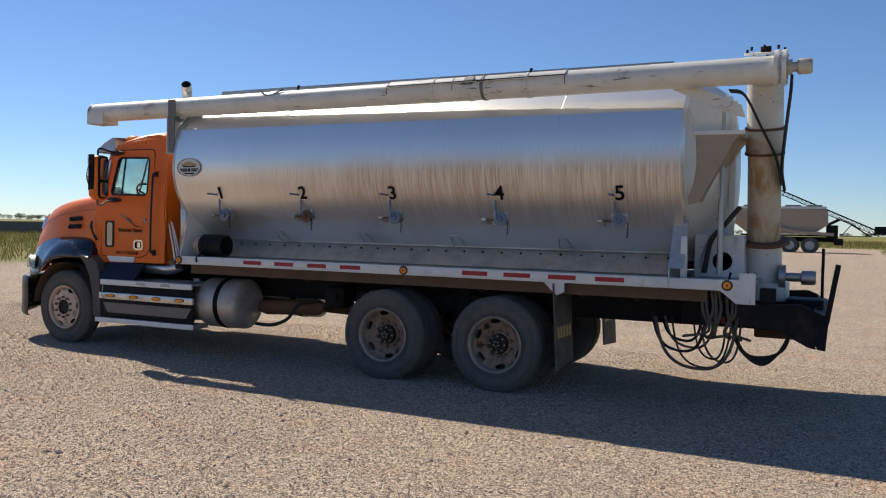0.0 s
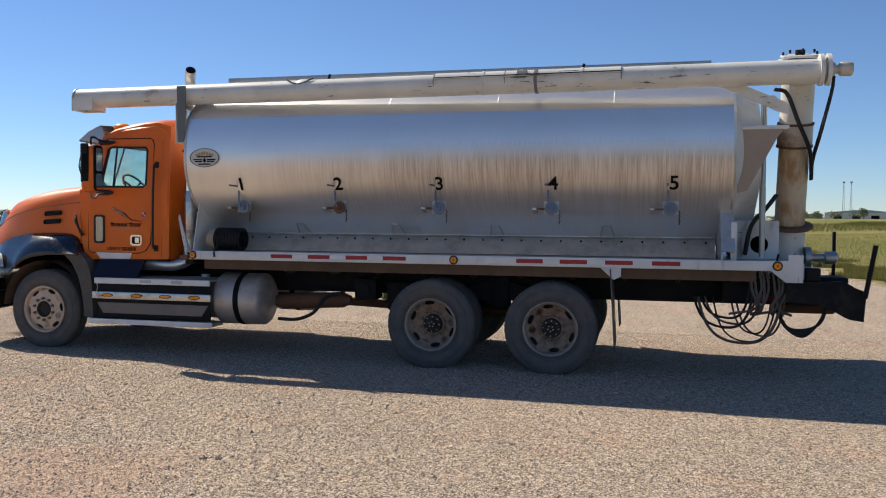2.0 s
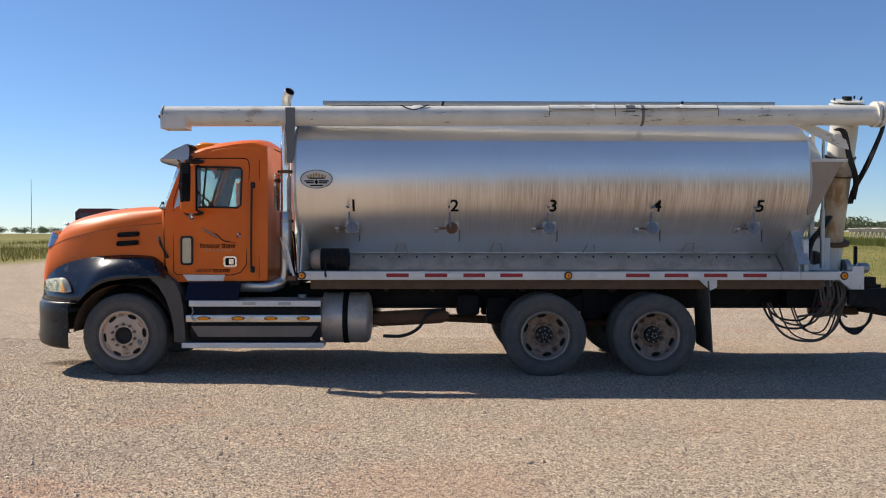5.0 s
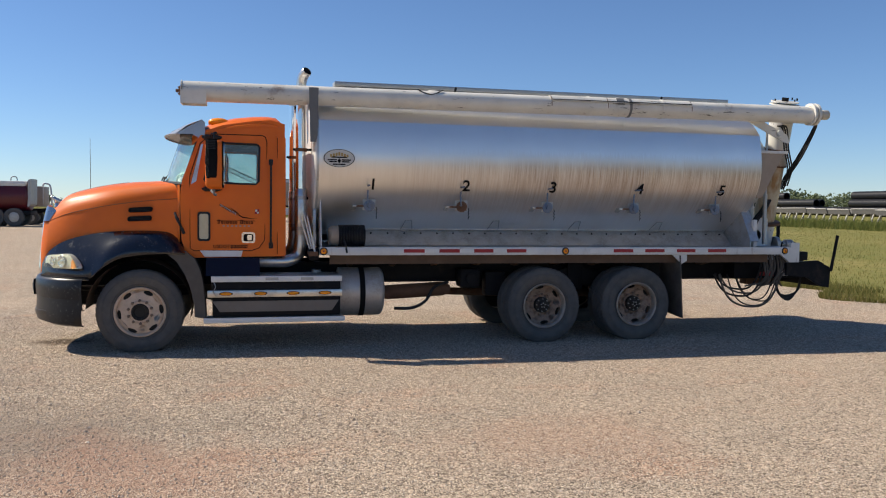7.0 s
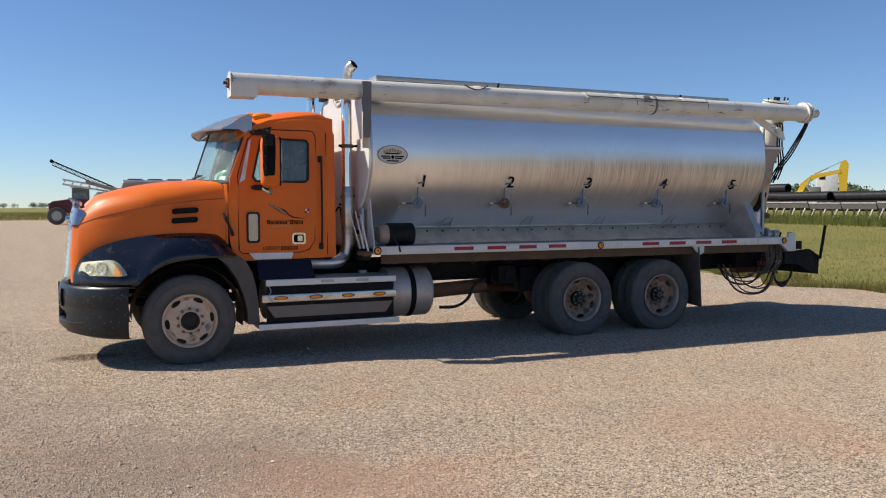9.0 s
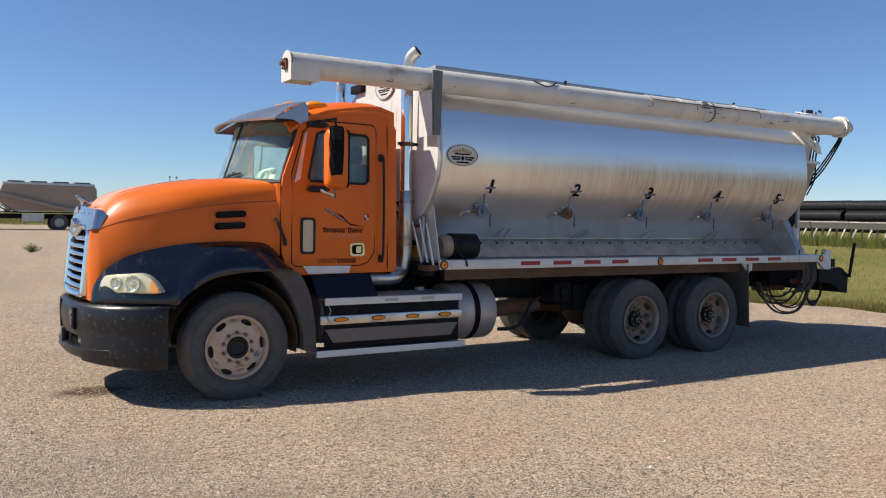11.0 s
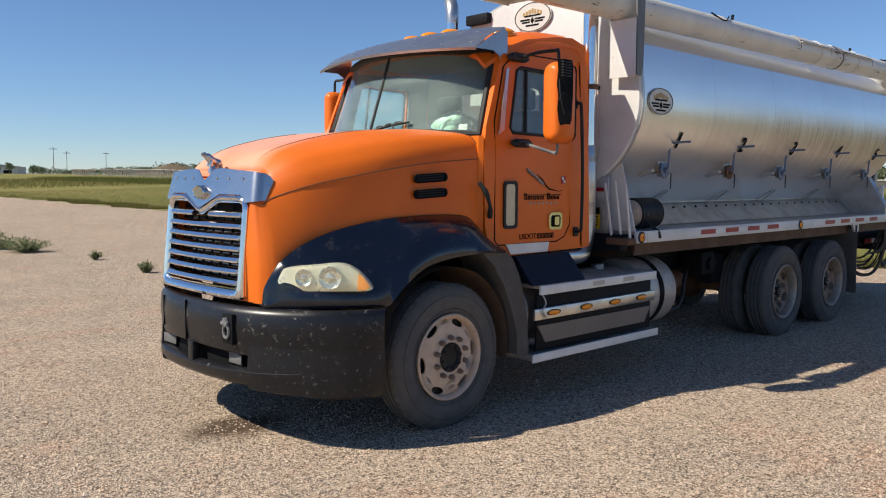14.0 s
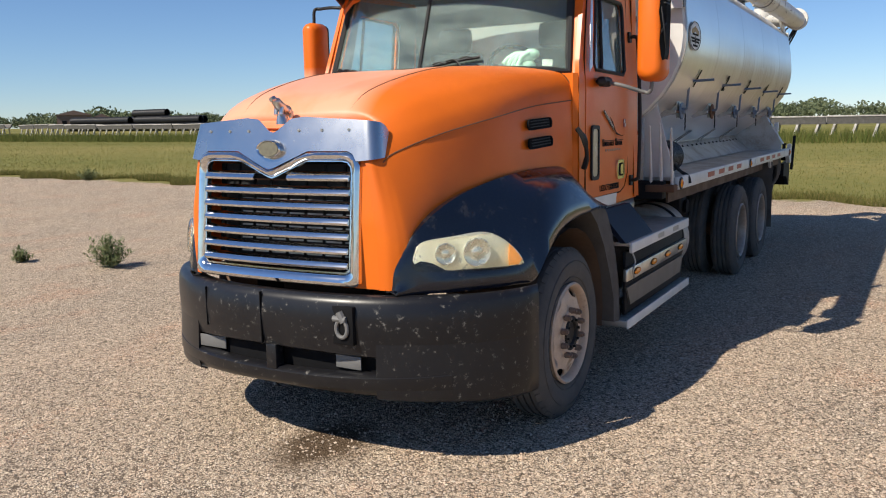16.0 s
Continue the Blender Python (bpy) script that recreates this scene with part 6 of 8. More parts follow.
            vent = part("hood_vent", pierced(grown(shape, 0.006), grown(shape, -0.006), 0.012, lift), M_INK, hood, "black louvred hood vent")
            part("vent_back", slab(grown(shape, -0.004), 0.003, lift), M_INK, vent)
            for k in range(3):
                z = z0 + 0.012 + 0.017 * k
                part("vent_slat", slab([(lo + 0.02, z), (hi - 0.03, z), (hi - 0.03, z + 0.006), (lo + 0.02, z + 0.006)], 0.010, lift), M_RUBBER, vent)
    return hood


hood = build_hood()


def build_fenders():
    top = [(-11.16, 0.695, 0.955), (-11.145, 0.705, 1.08), (-11.075, 0.75, 1.215), (-10.93, 0.81, 1.335), (-10.72, 0.865, 1.42), (-10.43, 0.93, 1.48), (-10.15, 0.96, 1.505), (-9.90, 0.98, 1.512), (-9.70, 0.99, 1.505), (-9.58, 0.995, 1.48), (-9.48, 1.01, 1.39), (-9.41, 1.04, 1.275)]
    lip = [(-11.165, 0.72, 0.953), (-11.085, 0.80, 0.953), (-10.98, 0.92, 0.953), (-10.80, 1.06, 0.953), (-10.64, 1.145, 0.953), (-10.50, 1.185, 0.955), (-10.38, 1.20, 1.065), (-10.19, 1.205, 1.185), (-9.94, 1.21, 1.235), (-9.74, 1.215, 1.248), (-9.56, 1.215, 1.250), (-9.40, 1.21, 1.240)]
    top, lip = smooth_path(top, 4), smooth_path(lip, 4)
    for s in (-1, 1):
        rows = []
        for i, (a, b) in enumerate(zip(top, lip)):
            q = i / (len(top) - 1)
            o = 0.045 * math.sin(math.pi * min(1, q + 0.10) * 0.95) * min(1.0, max(0.12, (q - 0.36) / 0.2))
            pts = [(a.x, a.y - 0.05, a.z - 0.015), (a.x, a.y, a.z)]
            for f in (0.2, 0.4, 0.6, 0.8):
                m = a.lerp(b, f)
                g = math.sin(math.pi * f)
                pts.append((m.x, m.y + o * g, m.z + o * 1.1 * g))
            pts += [(b.x, b.y, b.z), (b.x, b.y - 0.012, b.z - 0.02), (b.x + 0.0, b.y - 0.05, b.z - 0.005)]
            rows.append([(x, side(d, s), z) for x, d, z in pts])
        fender = part("fender", shell(rows, 0.008), M_BLACK, truck, "glossy navy-black wheel arch fender", angle=60)
        # rear splash panel
        p = [(-9.62, 1.235), (-9.50, 1.13), (-9.40, 0.97), (-9.33, 0.78), (-9.29, 0.60), (-9.285, 0.44), (-9.148, 0.416), (-9.165, 0.70), (-9.19, 0.90), (-9.225, 1.04), (-9.29, 1.17), (-9.40, 1.262)]
        part("splash_panel", slab(p, 0.34, lambda u, v, w: (u, side(1.225 - 0.09 * max(0.0, v - 0.6) - w, s), v)), M_DUSTHOSE, truck, "dusty dark splash panel behind the wheel")
        # headlamp: a wrapped yellowed lens with two bright bowls and an amber corner
        def lens(u, v, w):
            x = -11.072 + 0.462 * u
            d = 0.720 + 0.420 * u + 0.025 * math.sin(u * math.pi) - 0.10 * (v - 1.1)
            return (x - 0.030 - w * 0.72, side(d + w * 0.70 + 0.030, s), v)
        shape = smooth_path([(0.01, 1.075, 0), (0.05, 1.15, 0), (0.13, 1.196, 0), (0.4, 1.212, 0), (0.68, 1.220, 0), (0.86, 1.165, 0), (0.985, 1.075, 0), (0.93, 1.045, 0), (0.5, 1.043, 0), (0.08, 1.047, 0), (0.01, 1.075, 0)], 4)[:-1]
        shape = [(q.x, q.y) for q in shape]
        cu, cv = 0.5, 1.14
        bm = bmesh.new()
        back = [[lens(cu + (u - cu) * k, cv + (v - cv) * k, h) for u, v in shape] for k, h in ((1.0, -0.06), (0.99, 0.004), (0.95, 0.006), (0.5, 0.006), (0.05, 0.006))]
        lamp = part("headlamp", loft(back), M_LENS, truck, "yellowed wrap-round headlamp")
        rings = [[lens(cu + (u - cu) * k, cv + (v - cv) * k, h) for u, v in shape] for k, h in ((1.0, 0.0), (0.985, 0.022), (0.93, 0.034), (0.80, 0.040), (0.4, 0.044), (0.05, 0.045), (0.05, 0.041), (0.4, 0.040), (0.80, 0.036), (0.92, 0.030), (0.975, 0.018), (0.988, 0.0))]
        cover = part("lens_cover", loft(rings, bm), M_COVER, lamp, "yellowed clear lens cover")
        cover.visible_shadow = False
        amber = [(0.855, 1.160), (0.90, 1.132), (0.955, 1.090), (0.972, 1.076), (0.925, 1.052), (0.83, 1.050), (0.835, 1.10)]
        part("turn_lens", slab(amber, 0.008, lambda u, v, w: lens(u, v, 0.010 + w)), M_TURN, lamp, "faded amber turn lens")
        for u, r in ((0.28, 0.056), (0.545, 0.075)):
            c, n = Vector(lens(u, 1.130, 0.006)), (Vector(lens(u, 1.130, 1.0)) - Vector(lens(u, 1.130, 0.0))).normalized()
            m = Matrix.Translation(c) @ n.to_track_quat("Z", "Y").to_matrix().to_4x4()
            part("lamp_bowl", revolve([(0.0, r), (0.012, r), (0.013, r * 0.94), (0.007, r * 0.80), (0.004, r * 0.55), (0.004, r * 0.40), (0.011, r * 0.34), (0.014, r * 0.20), (0.015, 0.0001)], (0, 0, 0), "z", 28), M_LENSRING, lamp, "bright lamp bowl", m)


build_fenders()


def build_bumper():
    plan = smooth_path([(-11.325, 0.0, 0), (-11.315, 0.25, 0), (-11.275, 0.50, 0), (-11.19, 0.74, 0), (-11.05, 0.96, 0), (-10.885, 1.12, 0), (-10.71, 1.215, 0), (-10.60, 1.24, 0)], 4)
    full = [(p.x, -p.y) for p in reversed(plan)][:-1] + [(p.x, p.y) for p in plan]

    def rows(levels, keep=lambda d: True):
        """levels: (z, how far in, lift of the ends)"""
        return [[(x + k * (1 if abs(d) < 1.0 else 0.6), YC + d * (1 - k * 0.35), z + e * (abs(d) / 1.26) ** 2) for x, d in full if keep(d)] for z, k, e in levels]

    bm = shell(rows(((0.915, 0.14, 0.0), (0.932, 0.06, 0.0), (0.925, 0.03, 0.0), (0.89, 0.008, 0.0), (0.80, 0.0, 0.0), (0.70, 0.006, 0.0), (0.635, 0.02, -0.08), (0.620, 0.05, -0.08))), 0.012)
    bumper = part("bumper", bm, M_BUMPER, truck, "scuffed black wrap-round bumper", angle=50)
    bm = shell(rows(((0.52, 0.06, 0.04), (0.515, 0.015, 0.04), (0.50, -0.004, 0.04), (0.455, -0.004, 0.0), (0.425, 0.02, -0.04), (0.415, 0.06, -0.04)), lambda d: abs(d) < 1.0), 0.012)
    part("bumper_lip", bm, M_BUMPER, bumper, "cracked lower bumper lip", angle=50)
    for s in (-1, 1):
        keep = lambda d: s * d > 0.60
        bm = shell(rows(((0.69, 0.0085, 0.0), (0.62, 0.006, 0.0), (0.54, 0.001, 0.0), (0.47, -0.003, 0.0), (0.415, 0.006, -0.05), (0.395, 0.05, -0.05)), keep), 0.010)
        part("bumper_cheek", bm, M_BUMPER, bumper, angle=50)
    bm = loft(rows(((0.66, 0.09, 0), (0.46, 0.09, 0)), lambda d: abs(d) < 0.9), closed=False)
    part("air_slot", bm, M_INK, bumper, "dark lower air slot")
    part("slot_post", box(-11.325, -11.26, YC - 0.04, YC + 0.03, 0.50, 0.64, 0.008), M_BUMPER, bumper)
    for d0, d1 in ((-0.52, -0.36), (0.42, 0.62)):
        part("slot_plate", box(-11.225, -11.215, YC + d0, YC + d1, 0.535, 0.605, 0.004), M_GREY, bumper, "grey plate in the air slot")
    # centre panel joint, and tow shackle on a black block painting its recess's shade
    part("panel_joint", box(-11.3275, -11.31, YC + 0.05, YC + 0.055, 0.64, 0.92), M_INK, bumper)
    part("panel_joint", box(-11.2765, -11.255, YC + 0.50, YC + 0.503, 0.68, 0.90), M_INK, bumper)
    well = part("tow_recess", box(-11.290, -11.22, side(0.525), side(0.395), 0.68, 0.88, 0.006), M_INK, bumper, "black block for the shaded tow hook recess")
    ring = [Vector((-11.296, side(0.46) + 0.034 * math.cos(a), 0.765 + 0.045 * math.sin(a))) for a in (math.pi * (0.6 + 1.9 * k / 14) for k in range(15))]
    bm = tube(ring, 0.011, 8)
    tube([(-11.296, side(0.49), 0.815), (-11.296, side(0.41), 0.815)], 0.016, 8, bm)
    tube([(-11.294, side(0.475), 0.80), (-11.294, side(0.445), 0.85)], 0.02, 8, bm)
    part("tow_shackle", bm, M_GREY, well, "dirty steel tow shackle")


build_bumper()


def build_grille():
    NOSE = YC + 0.05
    CROWN = YC + 0.043
    def face(u, v, w):
        """On the raked, slightly bowed front: u across, v up, w forward."""
        return (-11.225 + 0.10 * (v - 1.0) + 0.12 * u * u - w, NOSE + u, v)
    outer = [(0.566, 0.985), (0.560, 1.57), (0.552, 1.612), (0.53, 1.640), (0.49, 1.652), (0.25, 1.652), (0.215, 1.640), (0.03, 1.566), (0.0, 1.560), (-0.03, 1.566), (-0.215, 1.640), (-0.25, 1.652), (-0.49, 1.652), (-0.53, 1.640), (-0.552, 1.612), (-0.560, 1.57), (-0.566, 0.985), (-0.54, 0.965), (0.54, 0.965)]
    inner = [(0.505, 1.055), (0.503, 1.545), (0.497, 1.575), (0.48, 1.594), (0.45, 1.602), (0.235, 1.602), (0.20, 1.590), (0.03, 1.521), (0.0, 1.514), (-0.03, 1.521), (-0.20, 1.590), (-0.235, 1.602), (-0.45, 1.602), (-0.48, 1.594), (-0.497, 1.575), (-0.503, 1.545), (-0.505, 1.055), (-0.48, 1.035), (0.48, 1.035)]
    grille = part("grille", pierced(outer, inner, 0.035, face, None, ((0, -0.02), (0, 0.022), (0.12, 0.036), (0.35, 0.044), (0.6, 0.040), (0.85, 0.026), (1, 0.004), (1, -0.02))), M_CHROME, truck, "chrome grille surround")
    bm = pierced(grown(inner, 0.012), grown(inner, -0.004), 0.02, lambda u, v, w: face(u, v, -0.004 + w))
    part("grille_bead", bm, M_CHROME, grille)
    part("core", slab([(0.50, 1.04), (0.50, 1.58), (-0.50, 1.58), (-0.50, 1.04)], 0.004, lambda u, v, w: face(u, v, -0.10 + w)), M_CORE, grille, "dark radiator core")
    for k in range(7):
        z = 1.085 + 0.0745 * k
        if k < 6:
            spans = [(-0.498, 0.498)]
        else:
            spans = [(-0.495, -0.115), (0.115, 0.495)]
        for a, b in spans:
            ring = [(0.022, -0.030), (0.030, -0.018), (0.024, -0.004), (0.008, 0.010), (-0.012, 0.016), (-0.02, 0.008), (0.0, -0.018)]
            bm = loft([[face(u, z + dv, dw + 0.005) for dw, dv in ring] for u in (a + (b - a) * i / 8 for i in range(9))])
            part("slat", bm, M_CHROME, grille, "chrome grille slat")
    for u in (-0.42, -0.30, -0.18, -0.06, 0.06, 0.18, 0.30, 0.42):
        part("core_bar", slab([(u - 0.006, 1.04), (u + 0.006, 1.04), (u + 0.006, 1.58 if abs(u) > 0.2 else 1.50), (u - 0.006, 1.58 if abs(u) > 0.2 else 1.50)], 0.012, lambda a, v, w: face(a, v, -0.06 + w)), M_INK, grille)
    for k in range(14):
        z = 1.06 + 0.036 * k
        part("core_fin", slab([(-0.48, z), (0.30, z), (0.30, z + 0.008), (-0.48, z + 0.008)], 0.006, lambda a, v, w: face(a, v, -0.088 + w)), M_STEEL if k % 2 else M_RUSTY, grille)
    # bright stone guard across the nose of the hood, notched in the middle
    def guard(f, v, w):
        """Round the nose at height v: f from -1 to 1 across the front and back along both sides."""
        broad = 0.645 - 0.18 * max(0.0, v - 1.62)
        r, tail = 0.055, 0.075
        flat = broad - r
        t = abs(f) * (flat + r * math.pi / 2 + tail)
        front = -11.196 + 0.24 * (v - 1.62)
        v -= 0.014
        sg = 1 if f >= 0 else -1
        if t <= flat:
            return (front + 0.12 * t * t - w, CROWN + sg * t, v)
        a = min((t - flat) / r, math.pi / 2)
        back = max(0.0, t - flat - r * math.pi / 2)
        return (front + 0.12 * flat * flat + r * (1 - math.cos(a)) + back - w * math.cos(a), CROWN + sg * (flat + r * math.sin(a) + w * math.sin(a)), v)
    upper = [(-1, 1.735), (-0.98, 1.770), (-0.95, 1.792), (-0.90, 1.808), (-0.80, 1.820), (-0.6, 1.830), (-0.28, 1.845), (-0.155, 1.836), (-0.035, 1.772), (0.0, 1.766), (0.035, 1.772), (0.155, 1.836), (0.28, 1.845), (0.6, 1.830), (0.80, 1.820), (0.90, 1.808), (0.95, 1.792), (0.98, 1.770), (1, 1.735)]
    lower = [(-1, 1.672), (-0.97, 1.65), (-0.93, 1.634), (-0.8, 1.622), (-0.715, 1.616), (-0.7, 1.622), (-0.69, 1.65), (-0.65, 1.668), (-0.32, 1.668), (-0.28, 1.655), (-0.04, 1.58), (-0, 1.574), (0.04, 1.58), (0.28, 1.655), (0.32, 1.668), (0.65, 1.668), (0.69, 1.65), (0.7, 1.622), (0.715, 1.616), (0.8, 1.622), (0.93, 1.634), (0.97, 1.65), (1, 1.672)]

    def level(poly, u):
        for (a, va), (b, vb) in zip(poly, poly[1:]):
            if a <= u <= b:
                return va + (vb - va) * (u - a) / max(1e-9, b - a)
        return poly[0][1] if u < poly[0][0] else poly[-1][1]
    us = [-1 + 2 * i / 96 for i in range(97)]
    bm = shell([[guard(u, level(lower, u) * (1 - f) + level(upper, u) * f, 0.004 + 0.001 * math.sin(math.pi * f)) for u in us] for f in (0, 0.12, 0.35, 0.6, 0.85, 1.0)], 0.004)
    shield = part("stone_guard", bm, M_GUARD, truck, "polished steel hood stone guard", angle=40)
    for u in (-0.66, -0.44, -0.24, 0.24, 0.44, 0.66):
        p = Vector(guard(u, 1.775, 0.008))
        part("screw", tube([p, p + Vector((-0.006, 0, 0))], 0.008, 8), M_STEEL, shield)
    # blank oval badge and the ornament, as plain shapes
    crest = lambda u, v, w: (-11.160 + 0.05 * (v - 1.0) + 0.12 * u * u - w, CROWN - 0.005 + u, v - 0.012)
    oval = lambda k: [(0.082 * k * math.cos(a), 0.048 * k * math.sin(a)) for a in (2 * math.pi * i / 28 for i in range(28))]
    badge = part("front_badge", loft([[crest(u * k, 1.678 + v * k, h) for u, v in oval(1)] for k, h in ((1, 0.03), (1, 0.092), (0.92, 0.100), (0.80, 0.092))]), M_CHROME, truck, "blank oval chrome badge")
    part("badge_centre", loft([[crest(u, 1.678 + v, h) for u, v in oval(0.80)] for h in (0.05, 0.0945)]), M_BRASS, badge)
    bm = loft([[(-11.13 + dx + r * math.cos(a) * 0.8, CROWN + r * math.sin(a) * 0.6, z) for a in (2 * math.pi * i / 12 for i in range(12))] for z, r, dx in ((1.83, 0.06, 0.03), (1.86, 0.045, 0.02), (1.885, 0.03, 0.015))])
    tube(smooth_path([(-11.06, CROWN, 1.885), (-11.08, CROWN, 1.905), (-11.125, CROWN, 1.925), (-11.155, CROWN, 1.95), (-11.165, CROWN, 1.965)], 4), [0.02, 0.026, 0.03, 0.032, 0.03, 0.027, 0.026, 0.027, 0.028, 0.028, 0.027, 0.026, 0.025, 0.024, 0.022, 0.018, 0.01], 12, bm)
    tube([(-11.17, CROWN, 1.962), (-11.195, CROWN, 1.958)], [0.018, 0.012], 10, bm)
    for dy in (-0.018, 0.018):
        tube([(-11.13, CROWN + dy, 1.92), (-11.14, CROWN + dy, 1.88)], [0.013, 0.011], 8, bm)
        tube([(-11.06, CROWN + dy, 1.90), (-11.06, CROWN + dy, 1.865)], [0.016, 0.012], 8, bm)
    part("hood_ornament", bm, M_DULLCHROME, truck, "small cast chrome hood ornament", Matrix.Translation((0.0, -0.02, -0.035)))


build_grille()


def build_mirrors():
    for s in (-1, 1):
        d0, d1, z0, z1 = (1.295, 1.478, 2.035, 2.635) if s < 0 else (1.345, 1.490, 1.99, 2.62)
        mid = (d0 + d1) / 2
        rings = []
        for x, g in ((-9.245, 0.055), (-9.240, 0.036), (-9.222, 0.015), (-9.18, 0.0), (-9.06, 0.0), (-9.045, 0.010)):
            rings.append([(x + 0.10, side(u, s), v) for u, v in rounded(d0 + g, d1 - g, z0 + g, z1 - g, min(0.075, (d1 - d0) / 2 - g - 0.002))])
        mirror = part("mirror", loft(rings), M_ORANGE, truck, "orange door mirror, broken open at the back" if s < 0 else "orange door mirror", angle=70)
        part("mirror_frame", slab(rounded(d0 + 0.012, d1 - 0.012, z0 + 0.02, z1 - 0.012, 0.05), 0.02, lambda u, v, w: (-8.946 + w, side(u, s), v)), M_INK, mirror, "black mirror frame")
        part("mirror_glass", slab(rounded(d0 + 0.03, d1 - 0.03, 2.30, z1 - 0.04, 0.03), 0.006, lambda u, v, w: (-8.925 + w, side(u, s), v)), M_CHROME, mirror, "mirror glass")
        part("spot_glass", slab(rounded(d0 + 0.03, d1 - 0.03, 2.07, 2.27, 0.03), 0.006, lambda u, v, w: (-8.925 + w, side(u, s), v)), M_CHROME, mirror)
        if s < 0:
            hole = [(1.450, 2.640), (1.458, 2.56), (1.449, 2.47), (1.460, 2.38), (1.455, 2.28), (1.464, 2.20), (1.471, 2.165), (1.479, 2.175), (1.484, 2.21), (1.486, 2.36), (1.487, 2.40), (1.487, 2.60), (1.482, 2.645)]
            part("mirror_core", slab(hole, 0.10, lambda u, v, w: (-9.142 + 0.045 * max(0.0, (u - 1.445) / 0.042) ** 2 + w, side(u, s), v)), M_INK, mirror, "broken-open black mirror core")
            for k in range(6):
                z = 2.62 - 0.02 * k
                part("core_rib", box(-9.118, -9.020, side(1.490, s), side(1.452, s), z, z + 0.010, 0.002), M_RUBBER, mirror)
            for a, b in (((1.462, 2.50), (1.480, 2.26)), ((1.470, 2.46), (1.484, 2.24)), ((1.464, 2.34), (1.482, 2.40))):
                part("core_wire", tube(smooth_path([(-9.130, side(a[0], s), a[1]), (-9.138, side((a[0] + b[0]) / 2 + 0.01, s), (a[1] + b[1]) / 2), (-9.100, side(b[0] + 0.006, s), b[1])], 5), 0.005, 6), M_RUBBER, mirror)
        for z, zz in ((2.64, 2.70), (2.04, 2.045)):
            high = z > 2.3
            part("mirror_base", tube([cab_side(-9.20, zz, s, -0.03), cab_side(-9.16, zz, s, -0.045), cab_side(-9.02, zz, s, -0.045), cab_side(-8.96, zz, s, -0.03)], [0.012, 0.034, 0.034, 0.014], 10), M_RUBBER, truck, "black mirror arm base")
            pts = smooth_path([cab_side(-9.06, zz, s, -0.04), (-9.08, side(1.20, s), zz + (0.02 if high else -0.03)), (-9.020, side(mid - 0.06, s), zz + (0.03 if high else -0.075)), (-9.040, side(mid - 0.01, s), zz + (0.02 if high else -0.07)), (-9.040, side(mid, s), z + (-0.02 if high else 0.02))], 5)
            part("mirror_arm", tube(pts, 0.013, 8), M_INSIDE if s < 0 and not high else M_RUBBER, truck, "tubular mirror arm")


build_mirrors()


def build_stacks():
    for s in (-1, 1):
        x, y = -7.955, side(0.87, s)
        pts = smooth_path([(-8.75, side(0.90, s), 1.115), (-8.40, side(0.92, s), 1.115), (-8.14, side(0.93, s), 1.12), (-8.00, y, 1.185), (x - 0.005, y, 1.32), (x, y, 1.46)], 6)
        part("exhaust_elbow", tube(pts, 0.078, 20), M_DULLCHROME, truck, "grey exhaust elbow")
        pipe = part("exhaust_pipe", tube([(x, y, 1.44), (x, y, 3.36)], 0.066, 24), M_CHROME, truck, "chrome exhaust stack")
        part("heat_shield", tube([(x, y, 1.46), (x, y, 1.47), (x, y, 2.06), (x, y, 2.07)], [0.07, 0.076, 0.076, 0.07], 24), M_DULLCHROME, pipe, "dull heat shield")
        tip = smooth_path([(x, y, 3.35), (x, y, 3.42), (x + 0.008, y + s * 0.012, 3.49), (x + 0.03, y + s * 0.045, 3.55), (x + 0.07, y + s * 0.10, 3.60)], 5)
        part("stack_tip", tube(tip, [0.066] * (len(tip) - 1) + [0.06], 24, caps=False), M_DULLCHROME, pipe, "curved stack tip")
        part("stack_mouth", tube([tip[-2], tip[-2] + (tip[-1] - tip[-2]) * 0.5], 0.060, 20), M_INK, pipe)
        for z in (1.55, 1.95, 2.58):
            part("stack_clamp", tube([(x, y, z - 0.022), (x, y, z + 0.022)], 0.077, 24), M_RUSTY if z > 2 else M_STEEL, pipe, "band clamp")
        part("stack_bracket", box(-7.95, -7.86, min(y, y - 0.04 * s), max(y, y + 0.12 * s) + 0.02, 1.93, 1.965), M_FRAME, pipe)
        part("stack_bracket", box(-8.06, -7.80, y - 0.015, y + 0.015, 2.57, 2.60), M_FRAME, pipe)
    # dark lines behind the cab
    for k, y in enumerate((8.62, 8.70, 8.9)):
        pts = smooth_path([(-8.0, y, 1.95 - 0.1 * k), (-7.93, y, 1.8), (-7.90, y, 1.5), (-7.88, y, 1.2)], 5)
        part("air_line", tube(pts, 0.014, 8), M_RUBBER, truck, "black air line behind the cab")


build_stacks()


